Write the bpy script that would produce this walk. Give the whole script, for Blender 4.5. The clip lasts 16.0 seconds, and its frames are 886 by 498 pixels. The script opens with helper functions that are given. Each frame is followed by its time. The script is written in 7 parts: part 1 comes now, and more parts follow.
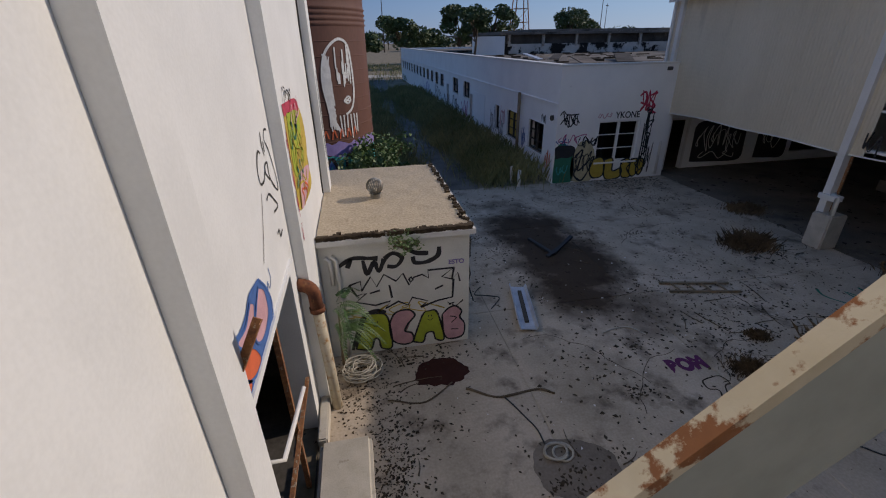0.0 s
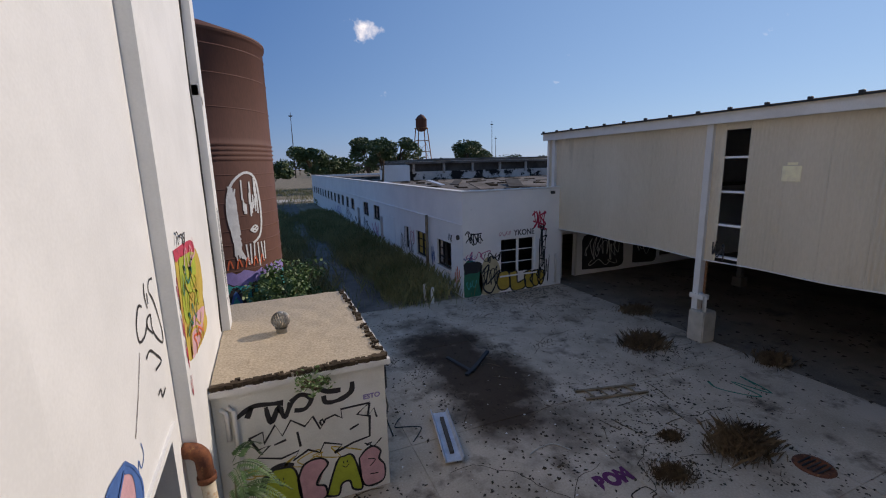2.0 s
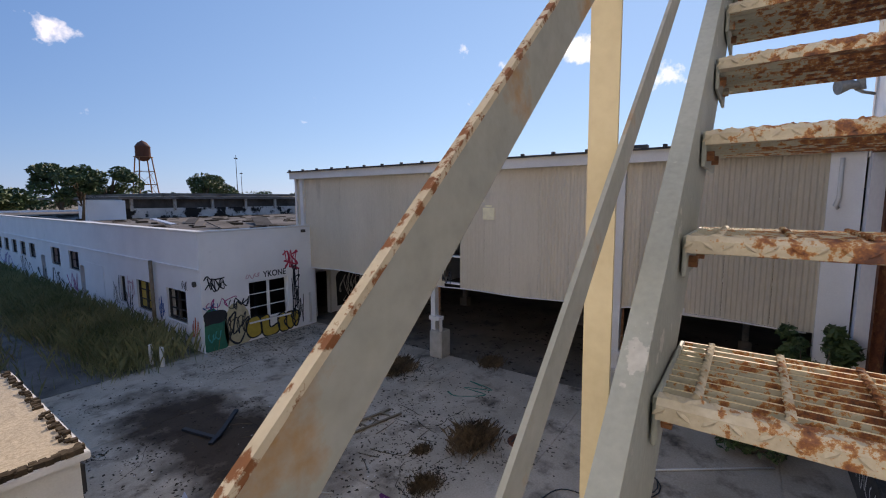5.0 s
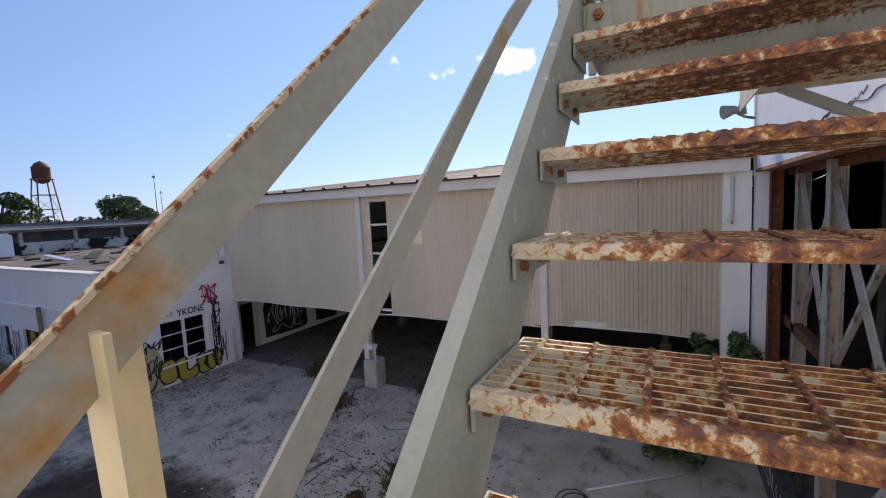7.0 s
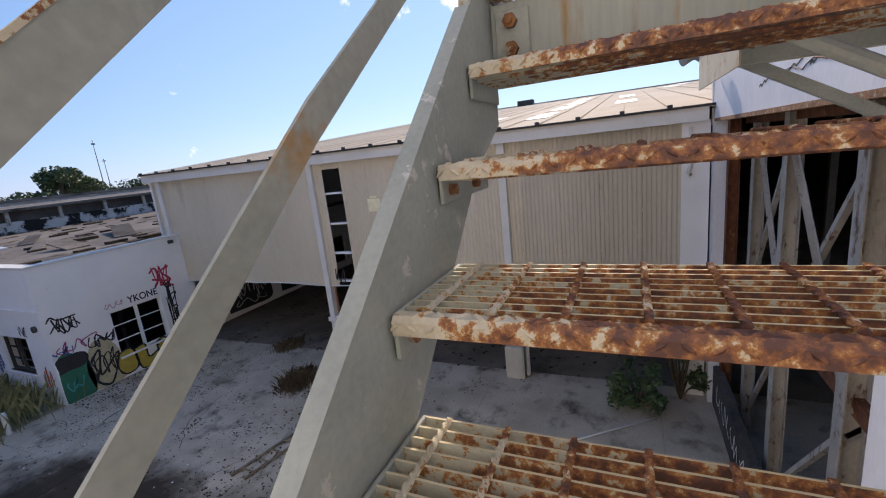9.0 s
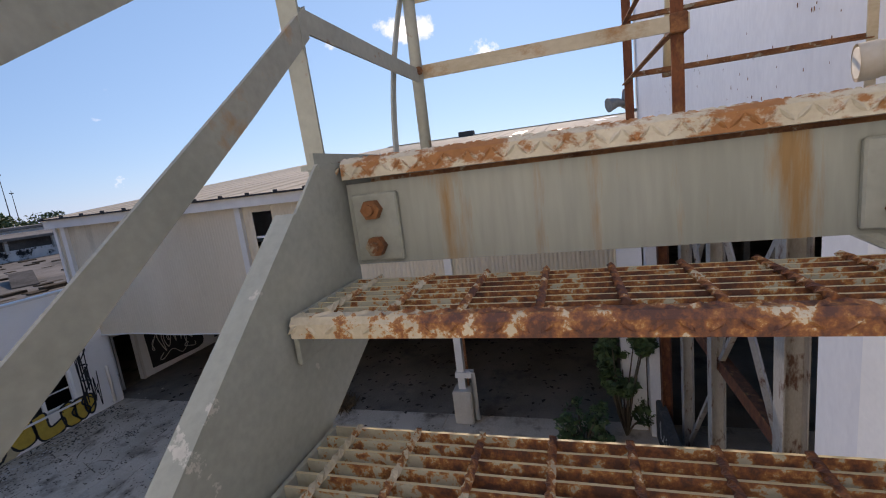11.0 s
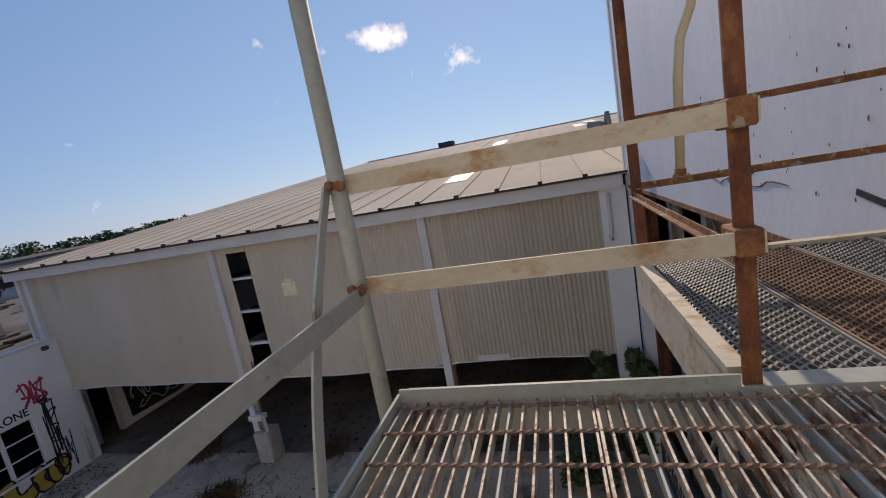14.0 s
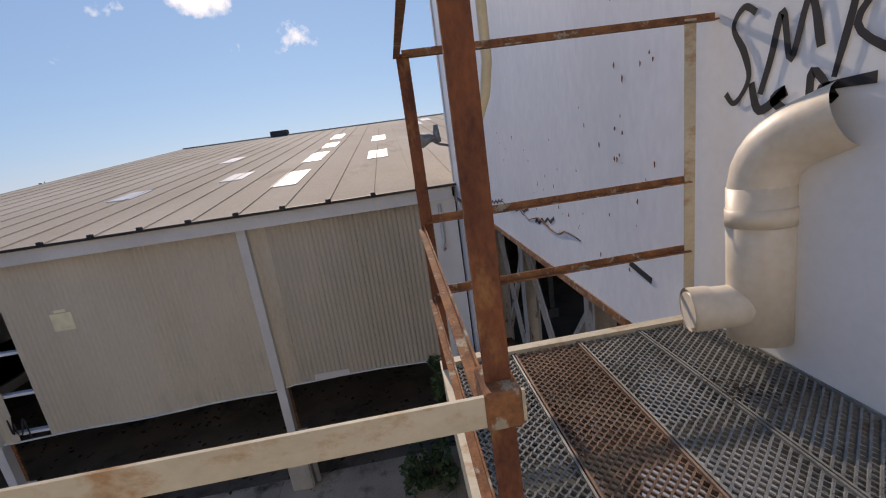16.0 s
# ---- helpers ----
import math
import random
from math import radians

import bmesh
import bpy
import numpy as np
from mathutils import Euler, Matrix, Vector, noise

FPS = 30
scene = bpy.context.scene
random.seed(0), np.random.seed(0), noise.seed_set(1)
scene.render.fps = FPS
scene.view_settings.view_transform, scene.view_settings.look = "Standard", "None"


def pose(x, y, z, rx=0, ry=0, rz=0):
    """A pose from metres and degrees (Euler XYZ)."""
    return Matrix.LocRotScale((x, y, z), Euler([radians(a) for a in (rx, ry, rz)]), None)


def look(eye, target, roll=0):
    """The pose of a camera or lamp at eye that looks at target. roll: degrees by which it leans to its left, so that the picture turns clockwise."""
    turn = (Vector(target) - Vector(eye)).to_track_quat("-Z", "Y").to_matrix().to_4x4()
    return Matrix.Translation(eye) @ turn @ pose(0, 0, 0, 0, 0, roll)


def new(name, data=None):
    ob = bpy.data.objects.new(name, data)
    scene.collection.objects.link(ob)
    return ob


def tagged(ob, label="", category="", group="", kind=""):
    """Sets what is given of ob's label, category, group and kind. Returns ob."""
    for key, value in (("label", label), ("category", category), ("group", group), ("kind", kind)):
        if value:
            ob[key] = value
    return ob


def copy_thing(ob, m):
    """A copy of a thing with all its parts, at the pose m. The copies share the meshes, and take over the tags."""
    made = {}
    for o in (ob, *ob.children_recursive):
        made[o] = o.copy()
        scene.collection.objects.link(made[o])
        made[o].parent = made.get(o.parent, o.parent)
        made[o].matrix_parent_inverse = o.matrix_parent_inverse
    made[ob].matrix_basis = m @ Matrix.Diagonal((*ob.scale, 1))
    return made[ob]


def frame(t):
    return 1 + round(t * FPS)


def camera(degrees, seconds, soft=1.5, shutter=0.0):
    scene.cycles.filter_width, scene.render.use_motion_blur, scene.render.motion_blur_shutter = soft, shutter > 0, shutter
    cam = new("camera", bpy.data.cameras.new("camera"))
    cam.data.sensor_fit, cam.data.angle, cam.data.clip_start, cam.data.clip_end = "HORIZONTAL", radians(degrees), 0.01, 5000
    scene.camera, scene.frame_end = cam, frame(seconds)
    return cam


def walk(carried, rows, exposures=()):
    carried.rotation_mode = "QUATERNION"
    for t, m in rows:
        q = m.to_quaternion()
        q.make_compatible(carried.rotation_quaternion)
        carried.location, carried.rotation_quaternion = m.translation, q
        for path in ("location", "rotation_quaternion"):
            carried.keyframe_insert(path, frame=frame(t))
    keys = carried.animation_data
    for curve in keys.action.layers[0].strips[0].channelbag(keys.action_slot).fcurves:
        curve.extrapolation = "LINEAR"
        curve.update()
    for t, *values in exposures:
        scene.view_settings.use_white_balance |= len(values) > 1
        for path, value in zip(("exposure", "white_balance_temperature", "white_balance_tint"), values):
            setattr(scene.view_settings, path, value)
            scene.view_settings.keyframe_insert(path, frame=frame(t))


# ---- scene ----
EXPOSURES = [(0.0, -0.04, 7450, 18), (1.5, 0.18, 7500, 18), (3.5, 0.32, 7650, 19), (5.0, 0.66, 7950, 20), (7.5, 0.94, 8000, 20), (10.0, 0.95, 8000, 20), (12.5, 0.27, 8100, 20), (16.0, 0.31, 8100, 20)]
cam = camera(91.9, 16.0, 1.1)
PATH = [
    (0, (0.165, 0.239, 5.246), (0.495, 2.007, 4.372), -1.0),
    (0.5, (0.203, 0.235, 5.355), (0.537, 2.016, 4.509), -3.3),
    (1, (0.236, 0.235, 5.443), (0.757, 2.067, 4.832), -2.0),
    (1.5, (0.278, 0.252, 5.445), (0.915, 2.099, 5.020), -1.2),
    (2, (0.294, 0.292, 5.470), (1.041, 2.107, 5.084), -1.4),
    (2.5, (0.317, 0.287, 5.489), (1.138, 2.078, 5.144), -2.9),
    (3, (0.343, 0.281, 5.520), (1.315, 1.998, 5.195), -3.3),
    (3.5, (0.371, 0.279, 5.517), (1.520, 1.889, 5.222), -3.4),
    (4, (0.326, 0.243, 5.511), (1.643, 1.718, 5.209), -3.9),
    (4.5, (0.363, 0.190, 5.511), (1.848, 1.490, 5.189), -4.7),
    (5, (0.419, 0.128, 5.502), (2.034, 1.285, 5.272), -0.2),
    (7.5, (1.081, -0.068, 6.033), (2.858, 0.822, 5.811), -3.4),
    (8, (1.226, -0.051, 6.095), (2.993, 0.837, 5.795), -4.0),
    (8.5, (1.342, -0.053, 6.215), (3.107, 0.798, 5.816), -5.2),
    (9, (1.461, -0.114, 6.296), (3.241, 0.691, 5.866), -6.2),
    (9.5, (1.561, -0.178, 6.467), (3.366, 0.575, 6.050), -5.9),
    (10, (1.686, -0.179, 6.535), (3.525, 0.502, 6.141), -5.9),
    (12.5, (2.274, -0.146, 6.952), (4.180, 0.376, 6.643), -7.9),
    (13, (2.378, -0.124, 7.057), (4.280, 0.408, 6.741), -8.0),
    (13.5, (2.512, -0.137, 7.187), (4.416, 0.376, 6.851), -9.4),
    (14, (2.548, -0.169, 7.257), (4.451, 0.349, 6.926), -10.2),
    (14.5, (2.663, -0.165, 7.283), (4.554, 0.374, 6.919), -10.8),
    (15, (2.798, -0.176, 7.405), (4.684, 0.253, 6.895), -11.6),
    (15.5, (2.931, -0.298, 7.490), (4.864, -0.103, 7.015), -9.4),
    (16, (2.995, -0.432, 7.629), (4.926, -0.605, 7.140), -8.0),
]
walk(cam, [(t, look(eye, target, roll)) for t, eye, target, roll in PATH], EXPOSURES)

# ---- light ----
SUN_EL, SUN_AZ = radians(29.0), radians(7.0)      # height; turn from +x towards +y
world = bpy.data.worlds.new("sky_world")
scene.world = world
world.use_nodes = True
wn, wl = world.node_tree.nodes, world.node_tree.links
bg = wn["Background"]
sky = wn.new("ShaderNodeTexSky")
sky.sky_type, sky.sun_disc = "NISHITA", False
sky.sun_elevation, sky.sun_rotation = SUN_EL, radians(90) - SUN_AZ
sky.air_density, sky.dust_density, sky.ozone_density = 1.0, 0.05, 3.0
bg.inputs["Strength"].default_value = 0.122
# a few small fair-weather clouds in the sky itself: direction, reach, thickness
tc = wn.new("ShaderNodeTexCoord")
cn = wn.new("ShaderNodeTexNoise")
cn.inputs["Scale"].default_value, cn.inputs["Detail"].default_value, cn.inputs["Roughness"].default_value = 17.0, 8.0, 0.6
wl.new(tc.outputs["Generated"], cn.inputs["Vector"])
cover = None
for toward, reach, thick in (((0.904, 0.300, 0.305), 0.10, 0.50), ((0.957, 0.172, 0.236), 0.12, 0.26), ((0.229, 0.932, 0.282), 0.10, 0.28), ((0.27, 0.92, 0.29), 0.06, 0.22), ((0.599, 0.783, 0.165), 0.05, 0.27), ((0.86, 0.44, 0.30), 0.16, 0.15), ((-0.7, -0.2, 0.5), 0.2, 0.4), ((-0.3, -0.8, 0.4), 0.2, 0.4)):
    off = wn.new("ShaderNodeVectorMath")
    off.operation = "SUBTRACT"
    off.inputs[1].default_value = toward
    wl.new(tc.outputs["Generated"], off.inputs[0])
    flatten = wn.new("ShaderNodeVectorMath")
    flatten.operation = "MULTIPLY"
    flatten.inputs[1].default_value = (1.0, 1.0, 2.4)
    wl.new(off.outputs[0], flatten.inputs[0])
    far = wn.new("ShaderNodeVectorMath")
    far.operation = "LENGTH"
    wl.new(flatten.outputs[0], far.inputs[0])
    puff = wn.new("ShaderNodeMapRange")
    puff.inputs["From Min"].default_value, puff.inputs["From Max"].default_value = reach, 0.0
    puff.inputs["To Min"].default_value, puff.inputs["To Max"].default_value = 0.0, thick
    wl.new(far.outputs["Value"], puff.inputs["Value"])
    if cover is None:
        cover = puff.outputs[0]
    else:
        most = wn.new("ShaderNodeMath")
        most.operation = "MAXIMUM"
        wl.new(cover, most.inputs[0])
        wl.new(puff.outputs[0], most.inputs[1])
        cover = most.outputs[0]
heap = wn.new("ShaderNodeMath")
wl.new(cover, heap.inputs[0])
wl.new(cn.outputs["Fac"], heap.inputs[1])
cr = wn.new("ShaderNodeValToRGB")
cr.color_ramp.elements[0].position, cr.color_ramp.elements[1].position = 0.70, 0.95
cmx = wn.new("ShaderNodeMix")
cmx.data_type = "RGBA"
cmx.inputs[7].default_value = (8.5, 8.6, 8.9, 1)
wl.new(heap.outputs[0], cr.inputs["Fac"])
wl.new(cr.outputs["Color"], cmx.inputs[0])
sat = wn.new("ShaderNodeHueSaturation")
sat.inputs["Saturation"].default_value = 1.08
wl.new(sky.outputs["Color"], sat.inputs["Color"])
# a clear, even sky: the haze that dims the glow round the sun
even = wn.new("ShaderNodeMix")
even.data_type = "RGBA"
even.inputs[0].default_value = 0.82
# deep blue away from the sun, paler towards it
sunward = wn.new("ShaderNodeVectorMath")
sunward.operation = "DOT_PRODUCT"
sunward.inputs[1].default_value = (math.cos(SUN_AZ), math.sin(SUN_AZ), -0.55)
wl.new(tc.outputs["Generated"], sunward.inputs[0])
tint = wn.new("ShaderNodeMapRange")
tint.inputs["From Min"].default_value, tint.inputs["From Max"].default_value = -0.05, 0.95
wl.new(sunward.outputs["Value"], tint.inputs["Value"])
blue = wn.new("ShaderNodeMix")
blue.data_type = "RGBA"
blue.inputs[6].default_value = (0.42, 1.3, 3.45, 1)
blue.inputs[7].default_value = (1.75, 3.3, 5.9, 1)
wl.new(tint.outputs[0], blue.inputs[0])
wl.new(blue.outputs[2], even.inputs[7])
wl.new(sat.outputs["Color"], even.inputs[6])
wl.new(even.outputs[2], cmx.inputs[6])
wl.new(cmx.outputs[2], bg.inputs["Color"])

sun = new("sun", bpy.data.lights.new("sun", "SUN"))
sun.data.energy, sun.data.angle, sun.data.color = 2.5, radians(0.6), (1.0, 0.95, 0.87)
sun_from = Vector((math.cos(SUN_EL) * math.cos(SUN_AZ), math.cos(SUN_EL) * math.sin(SUN_AZ), math.sin(SUN_EL)))
sun.matrix_world = look(sun_from * 60, (0, 0, 0))


# ---- materials ----
def material(name, a, b, rough=0.8, metal=0.0, scale=3.0, fine=60.0, bump=0.15, spots=None, spot_at=0.62, spot_scale=4.0, spot_soft=0.08, stretch=(1, 1, 1), extra=None, bump_dist=0.01):
    """Two tones at two scales, a fine relief, and spots of a third colour (rust, stains, peeling)."""
    m = bpy.data.materials.new(name)
    m.use_nodes = True
    n, l = m.node_tree.nodes, m.node_tree.links
    bsdf = n["Principled BSDF"]
    co = n.new("ShaderNodeTexCoord")
    geo = n.new("ShaderNodeNewGeometry")
    mapping = n.new("ShaderNodeMapping")
    mapping.inputs["Scale"].default_value = stretch
    l.new(geo.outputs["Position"], mapping.inputs["Vector"])
    big = n.new("ShaderNodeTexNoise")
    big.inputs["Scale"].default_value, big.inputs["Detail"].default_value, big.inputs["Roughness"].default_value = scale, 6.0, 0.6
    small = n.new("ShaderNodeTexNoise")
    small.inputs["Scale"].default_value, small.inputs["Detail"].default_value = fine, 4.0
    l.new(mapping.outputs["Vector"], big.inputs["Vector"])
    l.new(mapping.outputs["Vector"], small.inputs["Vector"])
    add = n.new("ShaderNodeMath")
    add.operation = "MULTIPLY_ADD"
    l.new(small.outputs["Fac"], add.inputs[0])
    add.inputs[1].default_value = 0.45
    l.new(big.outputs["Fac"], add.inputs[2])
    ramp = n.new("ShaderNodeValToRGB")
    ramp.color_ramp.elements[0].position, ramp.color_ramp.elements[1].position = 0.53, 0.9
    ramp.color_ramp.elements[0].color, ramp.color_ramp.elements[1].color = (*a, 1), (*b, 1)
    l.new(add.outputs[0], ramp.inputs["Fac"])
    colour = ramp.outputs["Color"]
    rough_out = None
    if spots:
        sp = n.new("ShaderNodeTexNoise")
        sp.inputs["Scale"].default_value, sp.inputs["Detail"].default_value, sp.inputs["Roughness"].default_value = spot_scale, 8.0, 0.65
        l.new(mapping.outputs["Vector"], sp.inputs["Vector"])
        sr = n.new("ShaderNodeValToRGB")
        sr.color_ramp.elements[0].position, sr.color_ramp.elements[1].position = spot_at, spot_at + spot_soft
        l.new(sp.outputs["Fac"], sr.inputs["Fac"])
        mix = n.new("ShaderNodeMix")
        mix.data_type = "RGBA"
        l.new(sr.outputs["Color"], mix.inputs[0])
        l.new(colour, mix.inputs[6])
        tone = n.new("ShaderNodeMix")
        tone.data_type = "RGBA"
        tone.inputs[6].default_value = (*[c * 0.55 for c in spots], 1)
        tone.inputs[7].default_value = (*spots, 1)
        l.new(small.outputs["Fac"], tone.inputs[0])
        l.new(tone.outputs[2], mix.inputs[7])
        colour = mix.outputs[2]
    if extra:
        colour = extra(n, l, geo, colour, big)
    l.new(colour, bsdf.inputs["Base Color"])
    if rough >= 0.88:
        bsdf.inputs["Specular IOR Level"].default_value = 0.15      # dusty, matt surfaces
    bsdf.inputs["Roughness"].default_value, bsdf.inputs["Metallic"].default_value = rough, metal
    if bump:
        bp = n.new("ShaderNodeBump")
        bp.inputs["Strength"].default_value, bp.inputs["Distance"].default_value = bump, bump_dist
        l.new(add.outputs[0], bp.inputs["Height"])
        l.new(bp.outputs["Normal"], bsdf.inputs["Normal"])
    return m


def plain(name, c, rough=0.85, metal=0.0):
    return material(name, [v * 0.85 for v in c], [min(1, v * 1.12) for v in c], rough, metal, 5.0, 80.0, 0.08)


def oil_stain(n, l, geo, colour, big):
    """The dark spill of soil and soot that lies across the yard, with a ragged edge."""
    sep = n.new("ShaderNodeSeparateXYZ")
    l.new(geo.outputs["Position"], sep.inputs[0])

    def op(kind, x, y=None, z=None):
        q = n.new("ShaderNodeMath")
        q.operation = kind
        for i, v in enumerate((x, y, z)):
            if v is None:
                continue
            if isinstance(v, (int, float)):
                q.inputs[i].default_value = v
            else:
                l.new(v, q.inputs[i])
        return q.outputs[0]
    # along: from the corner of the low house towards the stair
    ux, uy = 0.03, -0.9995
    px, py = op("SUBTRACT", sep.outputs[0], 5.0), op("SUBTRACT", sep.outputs[1], 9.9)
    along = op("ADD", op("MULTIPLY", px, ux), op("MULTIPLY", py, uy))
    across = op("SUBTRACT", op("MULTIPLY", px, uy), op("MULTIPLY", py, ux))
    e = op("SQRT", op("ADD", op("POWER", op("ABSOLUTE", op("DIVIDE", along, 4.7)), 2.6), op("POWER", op("ABSOLUTE", op("DIVIDE", across, 1.7)), 2.6)))
    e = op("ADD", e, op("MULTIPLY", op("SUBTRACT", big.outputs["Fac"], 0.5), 1.7))
    r = n.new("ShaderNodeValToRGB")
    r.color_ramp.elements[0].position, r.color_ramp.elements[1].position = 0.4, 1.3
    r.color_ramp.elements[0].color, r.color_ramp.elements[1].color = (1, 1, 1, 1), (0, 0, 0, 1)
    l.new(e, r.inputs["Fac"])
    fac = op("MULTIPLY", r.outputs["Color"], 0.94)
    mix = n.new("ShaderNodeMix")
    mix.data_type = "RGBA"
    l.new(fac, mix.inputs[0])
    l.new(colour, mix.inputs[6])
    mix.inputs[7].default_value = (0.046, 0.029, 0.018, 1)
    return mix.outputs[2]


def wear(centre, half, strength):
    """Paint worn to rust where feet tread: strongest at y = centre, fading out at half."""
    def add(n, l, geo, colour, big):
        sep = n.new("ShaderNodeSeparateXYZ")
        l.new(geo.outputs["Position"], sep.inputs[0])
        off = n.new("ShaderNodeMath")
        off.operation = "SUBTRACT"
        l.new(sep.outputs[1], off.inputs[0])
        off.inputs[1].default_value = centre
        sq = n.new("ShaderNodeMath")
        sq.operation = "POWER"
        ab = n.new("ShaderNodeMath")
        ab.operation = "ABSOLUTE"
        l.new(off.outputs[0], ab.inputs[0])
        l.new(ab.outputs[0], sq.inputs[0])
        sq.inputs[1].default_value = 2.0
        bias = n.new("ShaderNodeMath")
        bias.operation = "MULTIPLY_ADD"
        l.new(sq.outputs[0], bias.inputs[0])
        bias.inputs[1].default_value, bias.inputs[2].default_value = -strength / half ** 2, strength
        tex = n.new("ShaderNodeTexNoise")
        tex.inputs["Scale"].default_value, tex.inputs["Detail"].default_value, tex.inputs["Roughness"].default_value = 34.0, 9.0, 0.68
        l.new(geo.outputs["Position"], tex.inputs["Vector"])
        tot = n.new("ShaderNodeMath")
        l.new(bias.outputs[0], tot.inputs[0])
        l.new(tex.outputs["Fac"], tot.inputs[1])
        ramp = n.new("ShaderNodeValToRGB")
        e = ramp.color_ramp.elements
        e[0].position, e[0].color = 0.53, (0, 0, 0, 1)
        e[1].position, e[1].color = 0.56, (1, 1, 1, 1)
        l.new(tot.outputs[0], ramp.inputs["Fac"])
        tone = n.new("ShaderNodeValToRGB")
        tone.color_ramp.elements[0].position, tone.color_ramp.elements[0].color = 0.54, (0.5, 0.25, 0.08, 1)
        tone.color_ramp.elements[1].position, tone.color_ramp.elements[1].color = 0.71, (0.105, 0.043, 0.031, 1)
        mid = tone.color_ramp.elements.new(0.61)
        mid.color = (0.27, 0.1, 0.038, 1)
        l.new(tot.outputs[0], tone.inputs["Fac"])
        mix = n.new("ShaderNodeMix")
        mix.data_type = "RGBA"
        l.new(ramp.outputs["Color"], mix.inputs[0])
        l.new(colour, mix.inputs[6])
        l.new(tone.outputs["Color"], mix.inputs[7])
        return mix.outputs[2]
    return add


CONCRETE = material("yard_concrete", (0.36, 0.3, 0.225), (0.56, 0.47, 0.37), 0.9, 0, 0.7, 26, 0.3, (0.15, 0.115, 0.085), 0.53, 1.15, 0.17, extra=oil_stain)
SLAB = material("pale_concrete", (0.4, 0.37, 0.31), (0.56, 0.52, 0.45), 0.9, 0, 2.0, 60, 0.3, (0.2, 0.16, 0.11), 0.64, 3.0, 0.1)
DIRT = material("dry_dirt", (0.2, 0.16, 0.11), (0.33, 0.28, 0.2), 0.95, 0, 0.5, 12, 0.5, (0.1, 0.11, 0.05), 0.52, 0.9, 0.15)
ASPHALT = material("old_asphalt", (0.1, 0.09, 0.075), (0.22, 0.2, 0.17), 0.92, 0, 0.8, 40, 0.3, (0.06, 0.07, 0.035), 0.6, 1.5, 0.1)
WHITE = material("white_wall_paint", (0.665, 0.67, 0.655), (0.755, 0.76, 0.745), 0.75, 0, 1.1, 35, 0.1, (0.5, 0.47, 0.42), 0.72, 1.6, 0.12)
WHITE_OLD = material("aged_white_paint", (0.79, 0.785, 0.77), (0.87, 0.86, 0.84), 0.8, 0, 0.9, 30, 0.15, (0.4, 0.37, 0.33), 0.68, 1.7, 0.16)
HOPPER_W = material("sheet_white_paint", (0.66, 0.67, 0.7), (0.78, 0.79, 0.81), 0.55, 0, 0.8, 25, 0.06, (0.2, 0.13, 0.09), 0.745, 7.0, 0.02, (1, 1, 0.45))
RENDER_W = material("rendered_white", (0.62, 0.61, 0.56), (0.74, 0.73, 0.68), 0.85, 0, 1.5, 40, 0.2, (0.4, 0.36, 0.28), 0.64, 2.2, 0.15)
GRAVEL = material("roof_gravel", (0.36, 0.295, 0.21), (0.56, 0.47, 0.35), 0.95, 0, 22.0, 110, 0.7, (0.3, 0.24, 0.17), 0.6, 2.0, 0.25)
FELT = material("tar_roof", (0.1, 0.09, 0.08), (0.24, 0.21, 0.18), 0.95, 0, 0.3, 15, 0.4, (0.06, 0.055, 0.05), 0.55, 0.25, 0.1)
BEIGE = material("beige_sheet", (0.57, 0.485, 0.35), (0.68, 0.59, 0.45), 0.6, 0, 0.5, 30, 0.05, (0.42, 0.35, 0.24), 0.6, 0.7, 0.2, (1, 1, 0.25))
BEIGE_D = material("weathered_beige_sheet", (0.48, 0.415, 0.31), (0.6, 0.525, 0.405), 0.65, 0, 0.6, 30, 0.05, (0.32, 0.27, 0.2), 0.58, 0.9, 0.2, (1, 1, 0.2))
ROOFTIN = material("tan_roof_sheet", (0.5, 0.41, 0.3), (0.64, 0.54, 0.41), 0.9, 0.0, 0.25, 20, 0.05, (0.42, 0.33, 0.23), 0.6, 0.35, 0.15, (0.35, 1, 1))
FASCIA = material("fascia_paint", (0.64, 0.62, 0.58), (0.76, 0.74, 0.7), 0.7, 0, 1.0, 40, 0.1, (0.4, 0.33, 0.25), 0.7, 2.5, 0.08)
SILO_M = material("silo_rust_red", (0.1, 0.04, 0.028), (0.155, 0.064, 0.043), 0.75, 0.0, 0.5, 25, 0.1, (0.1, 0.042, 0.03), 0.56, 0.8, 0.25, (1, 1, 0.18))
STEEL_P = material("grey_green_steel_paint", (0.28, 0.3, 0.265), (0.39, 0.41, 0.37), 0.6, 0.0, 2.0, 60, 0.1, (0.33, 0.16, 0.06), 0.63, 9.0, 0.06)
STEEL_PW = material("peeling_steel_paint", (0.29, 0.315, 0.285), (0.4, 0.425, 0.385), 0.6, 0.0, 3.0, 80, 0.12, (0.66, 0.66, 0.61), 0.61, 9.0, 0.015)
RUSTY = material("rusted_steel", (0.13, 0.05, 0.025), (0.34, 0.15, 0.06), 0.85, 0.1, 14.0, 120, 0.35, (0.46, 0.4, 0.3), 0.57, 20.0, 0.05)
RUST_CREAM = material("cream_paint_with_rust", (0.46, 0.4, 0.29), (0.58, 0.52, 0.4), 0.65, 0.0, 6.0, 80, 0.15, (0.44, 0.21, 0.065), 0.53, 11.0, 0.16, (1, 0.6, 1))
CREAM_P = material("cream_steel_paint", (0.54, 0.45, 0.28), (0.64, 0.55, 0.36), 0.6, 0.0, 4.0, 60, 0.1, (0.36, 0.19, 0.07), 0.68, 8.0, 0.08)
